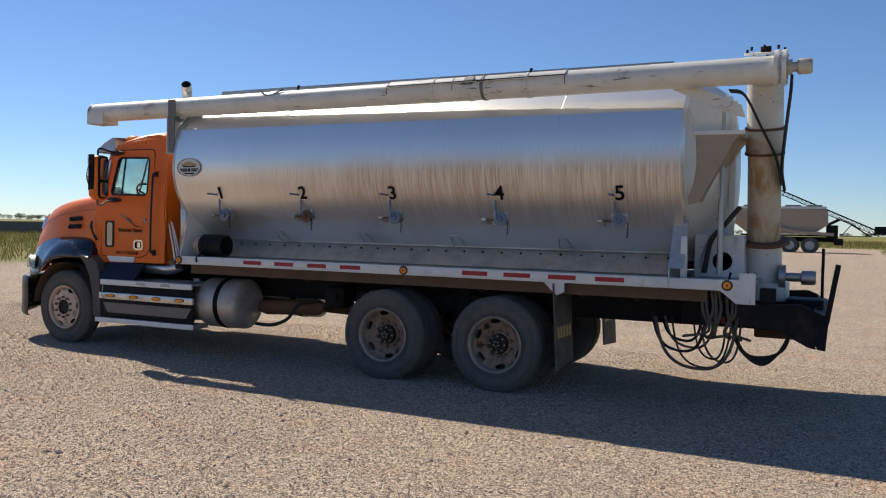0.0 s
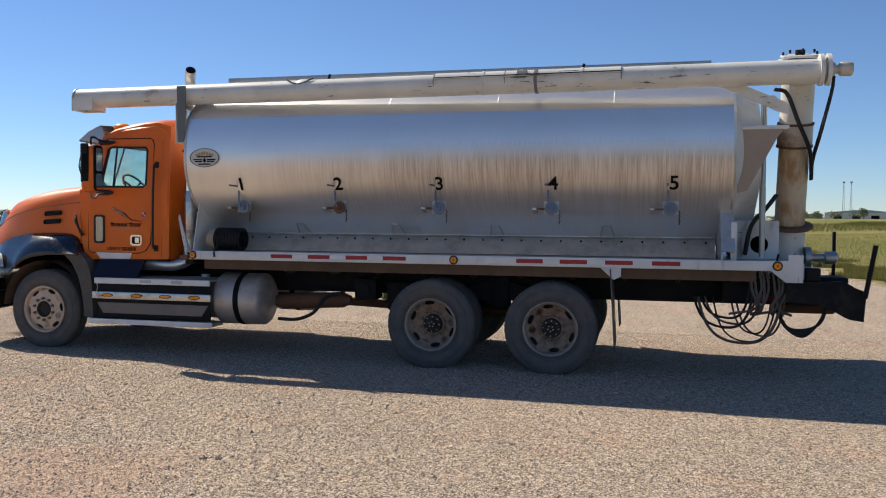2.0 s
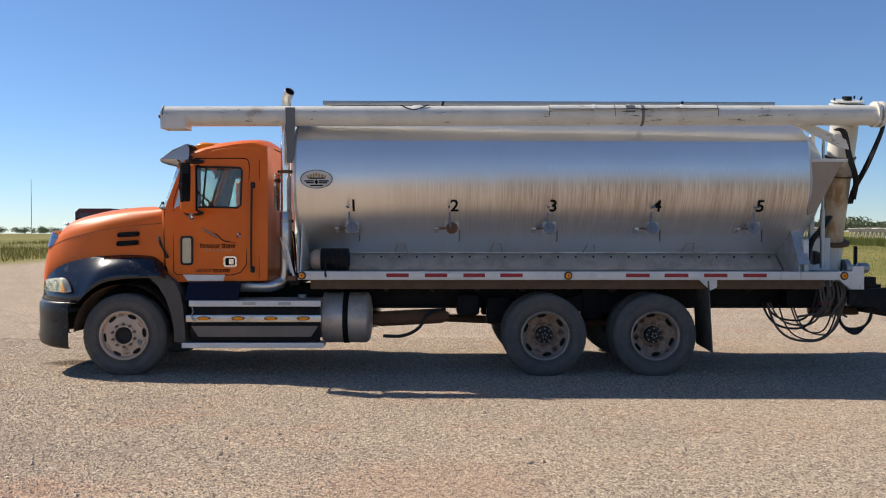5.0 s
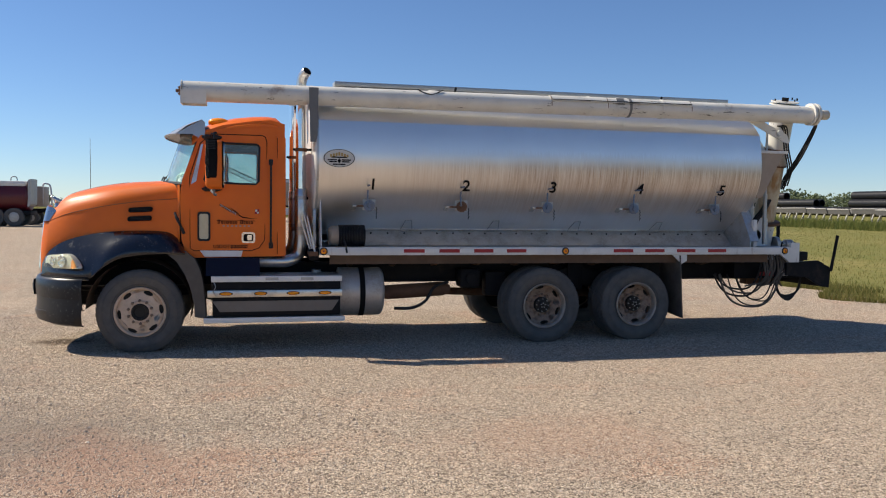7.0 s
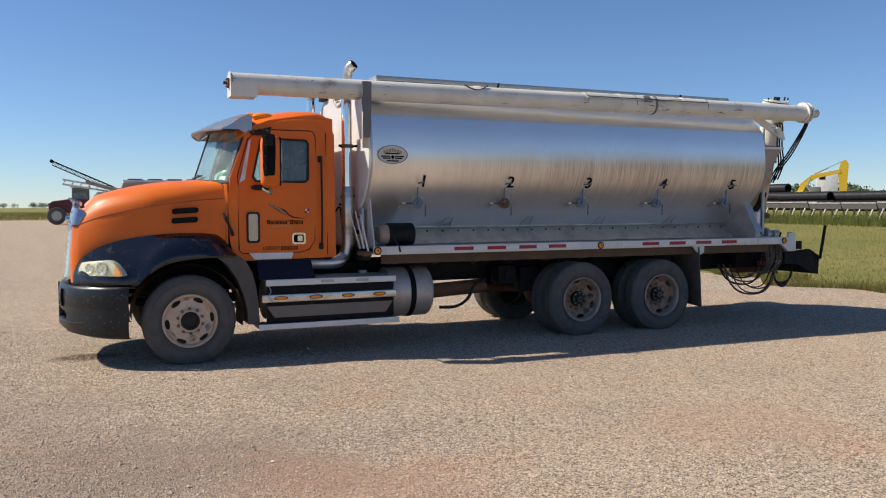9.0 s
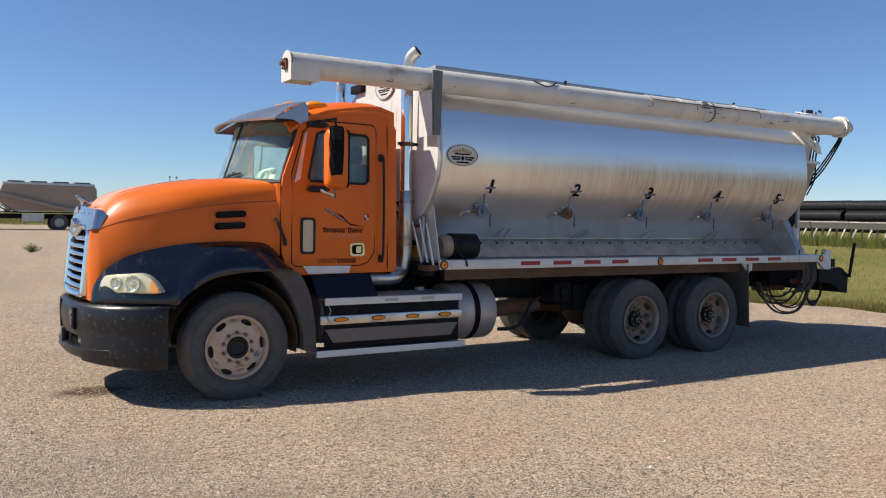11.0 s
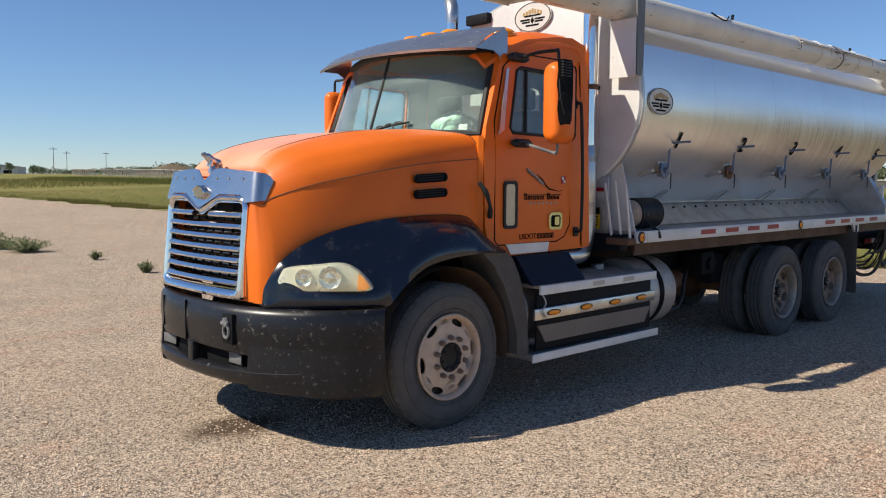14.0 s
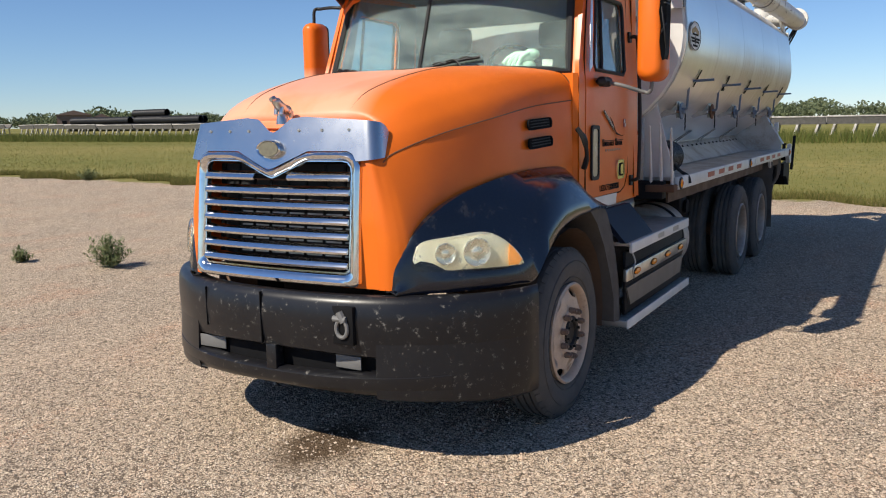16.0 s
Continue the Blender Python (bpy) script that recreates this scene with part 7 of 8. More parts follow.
def build_steps():
    """The battery-and-fuel side: round tank, strap, bright steps and lamp strip."""
    for s in (-1, 1):
        yc = side(0.845, s)
        body = part("fuel_tank", revolve([(-9.04, 0.24), (-9.02, 0.262), (-7.47, 0.262), (-7.46, 0.325), (-6.92, 0.325), (-6.895, 0.315), (-6.87, 0.28), (-6.85, 0.18), (-6.845, 0.0001)], (0, yc, 0.705), "x", 40), M_FUEL, truck, "dust-coated aluminium round fuel tank")
        for x in (-7.165,):
            part("tank_strap", revolve([(x - 0.035, 0.326), (x - 0.035, 0.332), (x + 0.035, 0.332), (x + 0.035, 0.326)], (0, yc, 0.705), "x", 40, closed=True), M_INK, body, "black tank strap")
        part("filler_cap", tube([(-7.75, yc, 0.95), (-7.75, yc, 1.0)], 0.06, 18), M_STEEL, body)
        # top plate, with a sloped black riser under the door
        part("top_step", box(-9.08, -7.46, side(1.275, s), side(0.70, s), 0.925, 0.955, 0.006), M_FUEL, truck, "worn dusty top step")
        part("step_edge", box(-9.085, -7.455, side(1.285, s), side(1.262, s), 0.880, 0.952, 0.005), M_TAPE, truck, "bright tread-plate edge")
        for a in (-8.42, -7.98):
            part("tread_label", box(a, a + 0.16, side(1.288, s), side(1.2845, s), 0.90, 0.935), M_STEEL, truck)
        part("riser", slab([(1.08, 1.17), (1.26, 0.956), (1.22, 0.956), (1.04, 1.17)], 0.66, lambda u, v, w: (-9.15 + w, side(u, s), v)), M_NAVY, truck, "navy riser panel under the door")
        part("side_panel", box(-9.07, -7.47, side(1.235, s), side(1.215, s), 0.44, 0.885, 0.004), M_FRAME, truck, "dark step side panel")
        strip = part("lamp_strip", box(-9.13, -7.45, side(1.268, s), side(1.236, s), 0.685, 0.775, 0.008), M_DULLCHROME, truck, "bright strip with amber marker lamps")
        for x in (-8.905, -8.48, -8.075, -7.67):
            rim = [(0.075 * math.cos(a), 0.022 * math.sin(a)) for a in (2 * math.pi * i / 24 for i in range(24))]
            part("strip_lamp", loft([[(x + u * k, side(1.268 + h, s), 0.732 + v * k) for u, v in rim] for k, h in ((1.12, 0.0), (1.12, 0.004), (1.0, 0.005))]), M_INK, strip)
            part("amber_lens", loft([[(x + u * k, side(1.268 + h, s), 0.732 + v * k) for u, v in rim] for k, h in ((0.95, 0.003), (0.85, 0.012), (0.4, 0.017))]), M_AMBER, strip, "amber lens")
        part("kick_panel", slab([(-9.07, 0.635), (-7.49, 0.635), (-7.58, 0.50), (-8.98, 0.50)], 0.012, lambda u, v, w: (u, side(1.236 + w, s), v)), M_KICK, truck, "dusty dark kick panel")
        part("low_step", box(-9.17, -7.42, side(1.285, s), side(1.0, s), 0.375, 0.425, 0.006), M_STEEL, truck, "bright bottom step")
        part("low_step_edge", box(-9.175, -7.415, side(1.290, s), side(1.280, s), 0.365, 0.430, 0.003), M_TAPE, truck, "bright tread edge")
        tread = bmesh.new()
        for k in range(34):
            box(-9.14 + 0.05 * k, -9.125 + 0.05 * k, side(1.27, s), side(1.02, s), 0.425, 0.431, 0, tread)
        part("tread_ribs", tread, M_STEEL, truck)
        wire = smooth_path([(-9.06, side(1.27, s), 0.90), (-9.03, side(1.29, s), 0.82), (-9.06, side(1.285, s), 0.76), (-9.02, side(1.285, s), 0.70)], 5)
        part("lock_wire", tube(wire, 0.006, 6), M_STEEL, truck)


build_steps()


def build_interior():
    dash = part("dashboard", loft([[(x, y, z) for x, z in ((-9.62, 2.06), (-9.45, 2.11), (-9.25, 2.06), (-9.18, 1.95), (-9.20, 1.7), (-9.45, 1.6))] for y in (YC - 0.9, YC + 0.9)]), M_HAZE, truck, "dusty grey dashboard")
    c, n = Vector((-9.05, YC - 0.42, 2.13)), Vector((0.72, 0, 0.55)).normalized()
    m = Matrix.Translation(c) @ n.to_track_quat("Z", "Y").to_matrix().to_4x4()
    ring = [(0.225 * math.cos(a), 0.225 * math.sin(a), 0) for a in (2 * math.pi * k / 32 for k in range(33))]
    bm = tube(ring, 0.015, 8)
    for a in (0.5, 2.6, 4.7):
        tube([(0, 0, -0.03), (0.22 * math.cos(a), 0.22 * math.sin(a), 0)], 0.013, 6, bm)
    tube([(0, 0, -0.02), (0, 0, -0.25)], 0.03, 8, bm)
    part("steering_wheel", bm, M_INK, truck, "black steering wheel", m)
    for d in (-0.45, 0.45):
        bm = box(-8.85, -8.38, YC + d - 0.26, YC + d + 0.26, 1.62, 1.78, 0.05)
        box(-8.46, -8.32, YC + d - 0.25, YC + d + 0.25, 1.72, 2.36, 0.06, bm)
        box(-8.45, -8.34, YC + d - 0.15, YC + d + 0.15, 2.36, 2.56, 0.05, bm)
        part("seat", bm, M_SEAT, truck, "grey cloth driver's seat")
        part("seat_base", box(-8.8, -8.4, YC + d - 0.2, YC + d + 0.2, 1.22, 1.63, 0.03), M_FRAME, truck)
    part("rear_trim", pierced([(YC - 0.97, 1.22), (YC + 0.97, 1.22), (YC + 0.93, 2.84), (YC - 0.93, 2.84)], rounded(YC - 0.53, YC + 0.53, 2.12, 2.58, 0.08), 0.02, lambda u, v, w: (-8.232 + w, u, v)), M_INSIDE, truck, "grey rear cab lining")
    for s in (-1, 1):
        part("door_trim", pierced([(-8.235, 1.25), (-8.235, 2.78), (-9.12, 2.74), (-9.38, 2.12), (-9.38, 1.25)], grown(WINDOW, 0.01), 0.015, lambda u, v, w: cab_side(u, v, s, 0.045 + w)), M_INSIDE, truck, "grey door lining")
    part("headliner", box(-9.2, -8.22, YC - 0.9, YC + 0.9, 2.80, 2.83), M_INSIDE, truck, "grey headliner")
    part("sticker", slab([(0.84, 0.05), (0.90, 0.05), (0.90, 0.12), (0.84, 0.12)], 0.002, lambda u, v, w: tuple(glass_at(-u, v) + Vector((0.012 + w, 0, 0)))), M_PLATE, truck, "small inspection sticker")


build_interior()


# ---------------------------------------------------------------- loose things on the truck
def build_hose_roll():
    x0, x1, y, z, r = -7.60, -7.13, 8.36, DECK_Z + 0.145, 0.135
    prof = []
    n = 17
    for k in range(n):
        x = x0 + 0.12 + (x1 - x0 - 0.12) * k / n
        d = (x1 - x0 - 0.12) / n
        prof += [(x, r), (x + d * 0.25, r + 0.009), (x + d * 0.6, r + 0.009), (x + d * 0.8, r - 0.004)]
    bm = revolve([(x0 + 0.12, r - 0.02)] + prof + [(x1, r), (x1, r - 0.02), (x0 + 0.13, r - 0.02)], (0, y, z), "x", 32, closed=True)
    ob = thing("corrugated_hose", -7.36, y, DECK_Z, "short black corrugated hose lying on the truck deck", "hose")
    part("hose_wall", bm, M_PIPE, ob)
    part("wrapped_end", loft([[(x, y + rr * math.cos(a) * (1 + 0.06 * math.sin(3 * a + x * 40)), z + rr * math.sin(a)) for a in (2 * math.pi * k / 20 for k in range(20))] for x, rr in ((x0, 0.10), (x0 + 0.03, 0.125), (x0 + 0.09, 0.13), (x0 + 0.14, 0.125))]), M_TAN, ob, "dusty tan wrapping on the hose end")
    part("hose_strap", tube(smooth_path([(-7.42, 8.24, DECK_Z + 0.10), (-7.40, 8.18, DECK_Z + 0.03), (-7.40, 8.115, DECK_Z - 0.01), (-7.39, 8.10, DECK_Z - 0.07)], 5), 0.014, 8), M_RUBBER, ob, "black strap over the rail")


build_hose_roll()


def build_glove():
    ob = thing("work_glove", -9.46, YC - 0.64, 2.10, "pale green cloth work glove lying on the dashboard", "glove")
    bm = bmesh.new()
    c = Vector((-9.46, YC - 0.64, 2.15))
    for dx, dy, dz, r in ((0, 0, 0.045, 0.062), (0.02, -0.05, 0.075, 0.05), (0, 0.05, 0.02, 0.05), (0.0, -0.02, 0.0, 0.06)):
        b = bmesh.new()
        bmesh.ops.create_icosphere(b, subdivisions=2, radius=r, matrix=Matrix.Translation(c + Vector((dx, dy, dz))) @ Matrix.Diagonal((1.0, 1.2, 0.75, 1)))
        join(bm, b)
    for k in range(4):
        y = c.y - 0.04 + 0.032 * k
        tube(smooth_path([(c.x - 0.01, y - 0.02, c.z + 0.085), (c.x - 0.055, y + 0.02, c.z + 0.055), (c.x - 0.075, y + 0.05, c.z - 0.02 + 0.012 * k)], 3), 0.0155, 8, bm)
    part("glove_cloth", bm, M_GLOVE, ob)


build_glove()


# ---------------------------------------------------------------- yard and fields behind
def raw(name, verts, faces, material, label, category, kind="stuff"):
    """One joined mesh of very many small pieces."""
    me = bpy.data.meshes.new(name)
    me.from_pydata(verts, [], faces)
    me.update()
    me.materials.append(material)
    ob = new(name, me)
    PLACED[ob] = Matrix()
    return tagged(ob, label, category, kind=kind)


def seen(t_eye, bearing, dist):
    """A place from a standpoint: bearing in degrees east of north."""
    return t_eye[0] + dist * math.sin(radians(bearing)), t_eye[1] + dist * math.cos(radians(bearing))


def build_bunks():
    """A long row of concrete feed bunks on legs, east of the yard."""
    first = thing("feed_bunk", 0, 0, 0, "pale concrete feed bunk on legs in tall grass", "feed bunk", "row of feed bunks")
    ring = [(-0.50, 1.30), (-0.46, 1.31), (-0.40, 1.30), (-0.26, 1.0), (0.26, 1.0), (0.40, 1.30), (0.46, 1.31), (0.50, 1.30), (0.36, 0.90), (-0.36, 0.90)]
    part("trough", loft([[(u, y, v) for u, v in ring] for y in (-1.5, -1.49, 0, 1.49, 1.5)]), M_BUNK, first, "concrete trough, darkened for its shaded sides")
    # a paler strip paints the lit top edge
    for s in (-1, 1):
        part("trough_rim", box(s * 0.53, s * 0.40, -1.5, 1.5, 1.30, 1.38, 0.015), M_CONCRETE, first, "pale rim for the lit top edge")
    for y in (-1.1, 0.0, 1.1):
        for s in (-1, 1):
            part("leg", loft([[(s * 0.30 + a, y + b, 0.92) for a, b in ((-0.05, -0.06), (0.05, -0.06), (0.05, 0.06), (-0.05, 0.06))], [(s * 0.52 + a, y + 0.25 + b, -0.05) for a, b in ((-0.05, -0.06), (0.05, -0.06), (0.05, 0.06), (-0.05, 0.06))]]), M_CONCRETE, first)
    rng = random.Random(3)
    y, ob, spots = -6.0, None, []
    while y < 190:
        if not (95.5 < y < 99.5) and not (171 < y < 176):
            x = 37 + 0.08 * y + rng.uniform(-0.15, 0.15)
            spots.append(pose(x, y, gz(x, y) + rng.uniform(-0.04, 0.04), rng.uniform(-0.6, 0.6), 0, -4.6 + rng.uniform(-0.8, 0.8)))
        y += 3.06
    first.matrix_basis = spots[0]
    PLACED[first] = spots[0]
    for m in spots[1:]:
        copy_thing(first, m)


def build_pipes():
    """Stacked lengths of black corrugated culvert pipe."""
    first = thing("culvert_pipe", 0, 0, 0, "black corrugated plastic culvert pipe lying in a stack", "pipe", "stack of culvert pipes")
    prof = []
    n = 44
    for k in range(n):
        y = -3.0 + 6.0 * k / n
        prof += [(y, 0.43), (y + 0.03, 0.47), (y + 0.09, 0.47), (y + 0.12, 0.43)]
    part("pipe_wall", revolve(prof + [(3.0, 0.43), (3.0, 0.39), (-3.0, 0.39)], (0, 0, 0), "y", 18, closed=True), M_PIPE, first, angle=60)
    rng = random.Random(8)
    spots = []
    for k in range(12):
        y = 30 + 6.2 * k
        x0 = 47.5 + 0.07 * y
        for row in range(3):
            x = x0 + 1.0 * row
            spots.append((x, y + rng.uniform(-0.5, 0.5), gz(x, y) + 0.47))
        if k != 7:
            for row in range(2):
                x = x0 + 0.5 + 1.0 * row
                spots.append((x, y + rng.uniform(-0.9, 0.9), gz(x, y) + 1.30))
        if k in (0, 1, 2, 5, 6, 9):
            spots.append((x0 + 1.0, y + 0.4, gz(x0, y) + 2.12))
    mats = [pose(x, y, z, 0, 0, rng.uniform(-3, 3)) for x, y, z in spots]
    first.matrix_basis = mats[0]
    PLACED[first] = mats[0]
    for m in mats[1:]:
        copy_thing(first, m)


def build_excavator():
    x, y = seen((-11.06, -1.51), 48.0, 132)
    ob = thing("excavator", x, y, gz(x, y), "yellow tracked excavator parked behind the pipe stacks", "excavator", turn=-48)
    at = PLACED[ob]
    for s in (-1, 1):
        part("track", loft([[(a, s * 1.2 + b, c) for a, c in rounded(-1.9, 1.9, 0.0, 0.9, 0.42)] for b in (-0.28, 0.28)]), M_FRAME, ob, "black crawler track", at)
    part("house", box(-2.0, 0.8, -1.3, 1.3, 1.0, 2.3, 0.12), M_YELLOW, ob, "yellow engine house", at)
    part("operator_cab", box(0.0, 1.5, -1.3, -0.3, 1.1, 3.0, 0.12), M_INSIDE, ob, "dark glazed cab", at)
    boom = [(-2.1, 1.6), (-1.1, 3.6), (0.2, 4.75), (4.0, 5.5), (4.1, 5.0), (0.8, 4.25), (-0.4, 3.4), (-1.3, 1.5)]
    part("boom", slab(boom, 0.5, lambda u, v, w: (u, -0.25 + w, v)), M_YELLOW, ob, "yellow bent boom", at)
    part("stick", slab([(3.7, 5.0), (4.1, 6.6), (4.7, 6.9), (5.1, 6.3), (4.9, 2.2), (4.4, 1.6), (4.0, 2.2)], 0.4, lambda u, v, w: (u, -0.2 + w, v)), M_YELLOW, ob, "yellow stick", at)
    part("stick_ram", tube([(0.6, 0, 4.9), (2.4, 0, 5.75), (2.4, 0, 5.75), (4.4, 0, 6.75)], [0.12, 0.12, 0.06, 0.06], 10), M_STEEL, ob, "steel hydraulic ram", at)
    part("boom_ram", tube([(0.3, -0.4, 1.9), (-0.3, -0.4, 3.2), (0.1, -0.4, 4.3)], [0.12, 0.12, 0.07], 8), M_STEEL, ob, "steel boom ram", at)
    part("bucket", loft([[(a, b, c) for a, c in ((4.0, 1.9), (5.1, 1.9), (5.3, 1.2), (4.7, 0.7), (4.0, 1.0))] for b in (-0.6, 0.6)]), M_FRAME, ob, at=at)
    # a white control tower beyond it
    x, y = seen((-11.06, -1.51), 49.0, 150)
    tw = thing("plant_tower", x, y, gz(x, y), "white boxy plant building with a dark window", "building", turn=-48)
    part("wall", box(-1.6, 1.6, -1.5, 1.5, 0, 5.8, 0.05), M_WHITE, tw, at=PLACED[tw])
    part("wall", box(-2.6, 3.5, -1.5, 1.5, 0, 2.6, 0.05), M_WHITE, tw, at=PLACED[tw])
    part("window", box(-1.2, -0.3, -1.53, -1.49, 4.5, 5.4), M_INK, tw, "dark window", PLACED[tw])


def simple_wheel(parent, x, y, z, r, w, at, name="wheel"):
    wheel = part(name, revolve([(-w / 2, r * 0.55), (-w / 2, r * 0.93), (-w / 2 + 0.04, r), (w / 2 - 0.04, r), (w / 2, r * 0.93), (w / 2, r * 0.55)], (x, y, z), "y", 28, closed=True), M_TYRE, parent, "black tyre", at)
    part("rim", revolve([(-w / 2 + 0.05, 0.0001), (-w / 2 + 0.03, r * 0.3), (-w / 2 + 0.06, r * 0.57), (w / 2 - 0.05, r * 0.57)], (x, y, z), "y", 20), M_STEEL, wheel, "grey rim", at)


def build_tender():
    """A tan tender truck with a hopper body and side conveyor, north of the yard."""
    x0, y0 = -5.0, 76.0
    ob = thing("tender_truck", x0, y0, gz(x0, y0) - 0.1, "dusty tan hopper tender truck parked on the far yard", "truck")
    at = PLACED[ob]
    for x in (3.1, 1.55, -4.1):
        for s in (-1, 1):
            simple_wheel(ob, x, s * 1.1, 0.68, 0.68, 0.45, at)
    part("chassis", box(-5.0, 5.0, -0.5, 0.5, 1.0, 1.4, 0.02), M_FRAME, ob, "dark chassis", at)
    part("deck", box(-2.4, 4.9, -1.25, 1.25, 1.45, 1.58, 0.02), M_FRAME, ob, at=at)
    body = [(-3.0, 2.55), (-2.6, 3.72), (-2.3, 3.78), (4.3, 3.72), (4.42, 3.55), (4.45, 2.45), (3.2, 1.62), (-1.8, 1.62)]
    part("hopper_body", loft([[(u, y, v if abs(y) < 1.2 else 2.45 + (v - 2.45) * 0.96) for u, v in body] for y in (-1.25, -1.18, 1.18, 1.25)]), M_TAN, ob, "dusty tan hopper body", at)
    part("top_rail", box(-2.6, 4.3, -1.15, -0.3, 3.72, 3.95, 0.03), M_WHITE, ob, "white top rail", at)
    for k in range(4):
        part("hatch", box(-2.2 + 1.65 * k, -1.0 + 1.65 * k, -1.1, 0.4, 3.95, 4.07, 0.02), M_INSIDE, ob, "dark roll hatch", at)
    part("side_conveyor", slab([(-5.6, 3.9), (-2.6, 3.05), (2.0, 1.9), (4.9, 1.75), (4.9, 1.5), (2.0, 1.62), (-2.7, 2.75), (-5.6, 3.6)], 0.35, lambda u, v, w: (u, -1.65 + w, v)), M_TAN, ob, "tan folded side conveyor", at)
    bm = box(4.3, 5.2, -0.9, 0.6, 1.2, 2.4, 0.04)
    box(4.9, 5.6, -1.2, 1.2, 0.75, 1.3, 0.03, bm)
    tube([(4.4, -1.0, 2.4), (5.3, -1.0, 2.9)], 0.12, 8, bm)
    part("rear_gear", bm, M_FRAME, ob, "dark gear at the tail", at)
    part("tool_box", box(-1.2, 0.4, -1.3, -0.7, 0.75, 1.4, 0.04), M_WHITE, ob, "white tool box", at)
    cab = part("cab", loft([[(u, y, v) for u, v in ((-5.6, 1.0), (-5.6, 1.9), (-5.3, 2.0), (-4.7, 2.9), (-3.4, 2.95), (-3.2, 2.0), (-3.2, 1.0))] for y in (-1.05, 1.05)]), M_WHITE, ob, "white cab", at)
    part("cab_window", slab([(-4.95, 2.1), (-4.62, 2.75), (-3.7, 2.78), (-3.7, 2.1)], 0.02, lambda u, v, w: (u, -1.07 + w, v)), M_INK, cab, "dark window", at)
    # a maroon field sprayer with a folded white boom just ahead of it
    c = thing("field_sprayer", -12.0, 76.5, gz(-12.0, 76.5), "maroon field sprayer with a glazed cab and folded white boom", "sprayer")
    at = PLACED[c]
    part("body", loft([[(u, y, v) for u, v in ((-1.5, 1.0), (-1.55, 1.75), (-1.2, 2.0), (0.2, 2.2), (2.6, 2.1), (2.6, 1.0))] for y in (-0.8, -0.7, 0.7, 0.8)]), M_MAROON, c, "maroon bonnet and body", at)
    cab = part("cab", box(0.3, 1.7, -0.75, 0.75, 2.0, 3.15, 0.08), M_INSIDE, c, "grey cab frame", at)
    part("cab_window", box(0.42, 1.55, -0.775, -0.74, 2.2, 2.95, 0.02), M_SCREEN, cab, "tinted cab window", at)
    part("roof", box(0.2, 1.8, -0.8, 0.8, 3.15, 3.28, 0.04), M_WHITE, cab, "white cab roof", at)
    boom = tube([(-0.4, -0.95, 3.45), (4.8, -0.95, 2.6)], 0.09, 6)
    tube([(-0.4, -0.95, 3.85), (4.8, -0.95, 2.95)], 0.09, 6, boom)
    for k in range(8):
        tube([(-0.4 + 0.65 * k, -0.95, 3.45 - 0.106 * k), (-0.1 + 0.65 * k, -0.95, 3.82 - 0.112 * k)], 0.05, 5, boom)
    part("boom", boom, M_WHITE, c, "white lattice boom", at)
    for x in (-0.9, 1.9):
        for s in (-1, 1):
            simple_wheel(c, x, s * 1.0, 0.75, 0.75, 0.4, at)


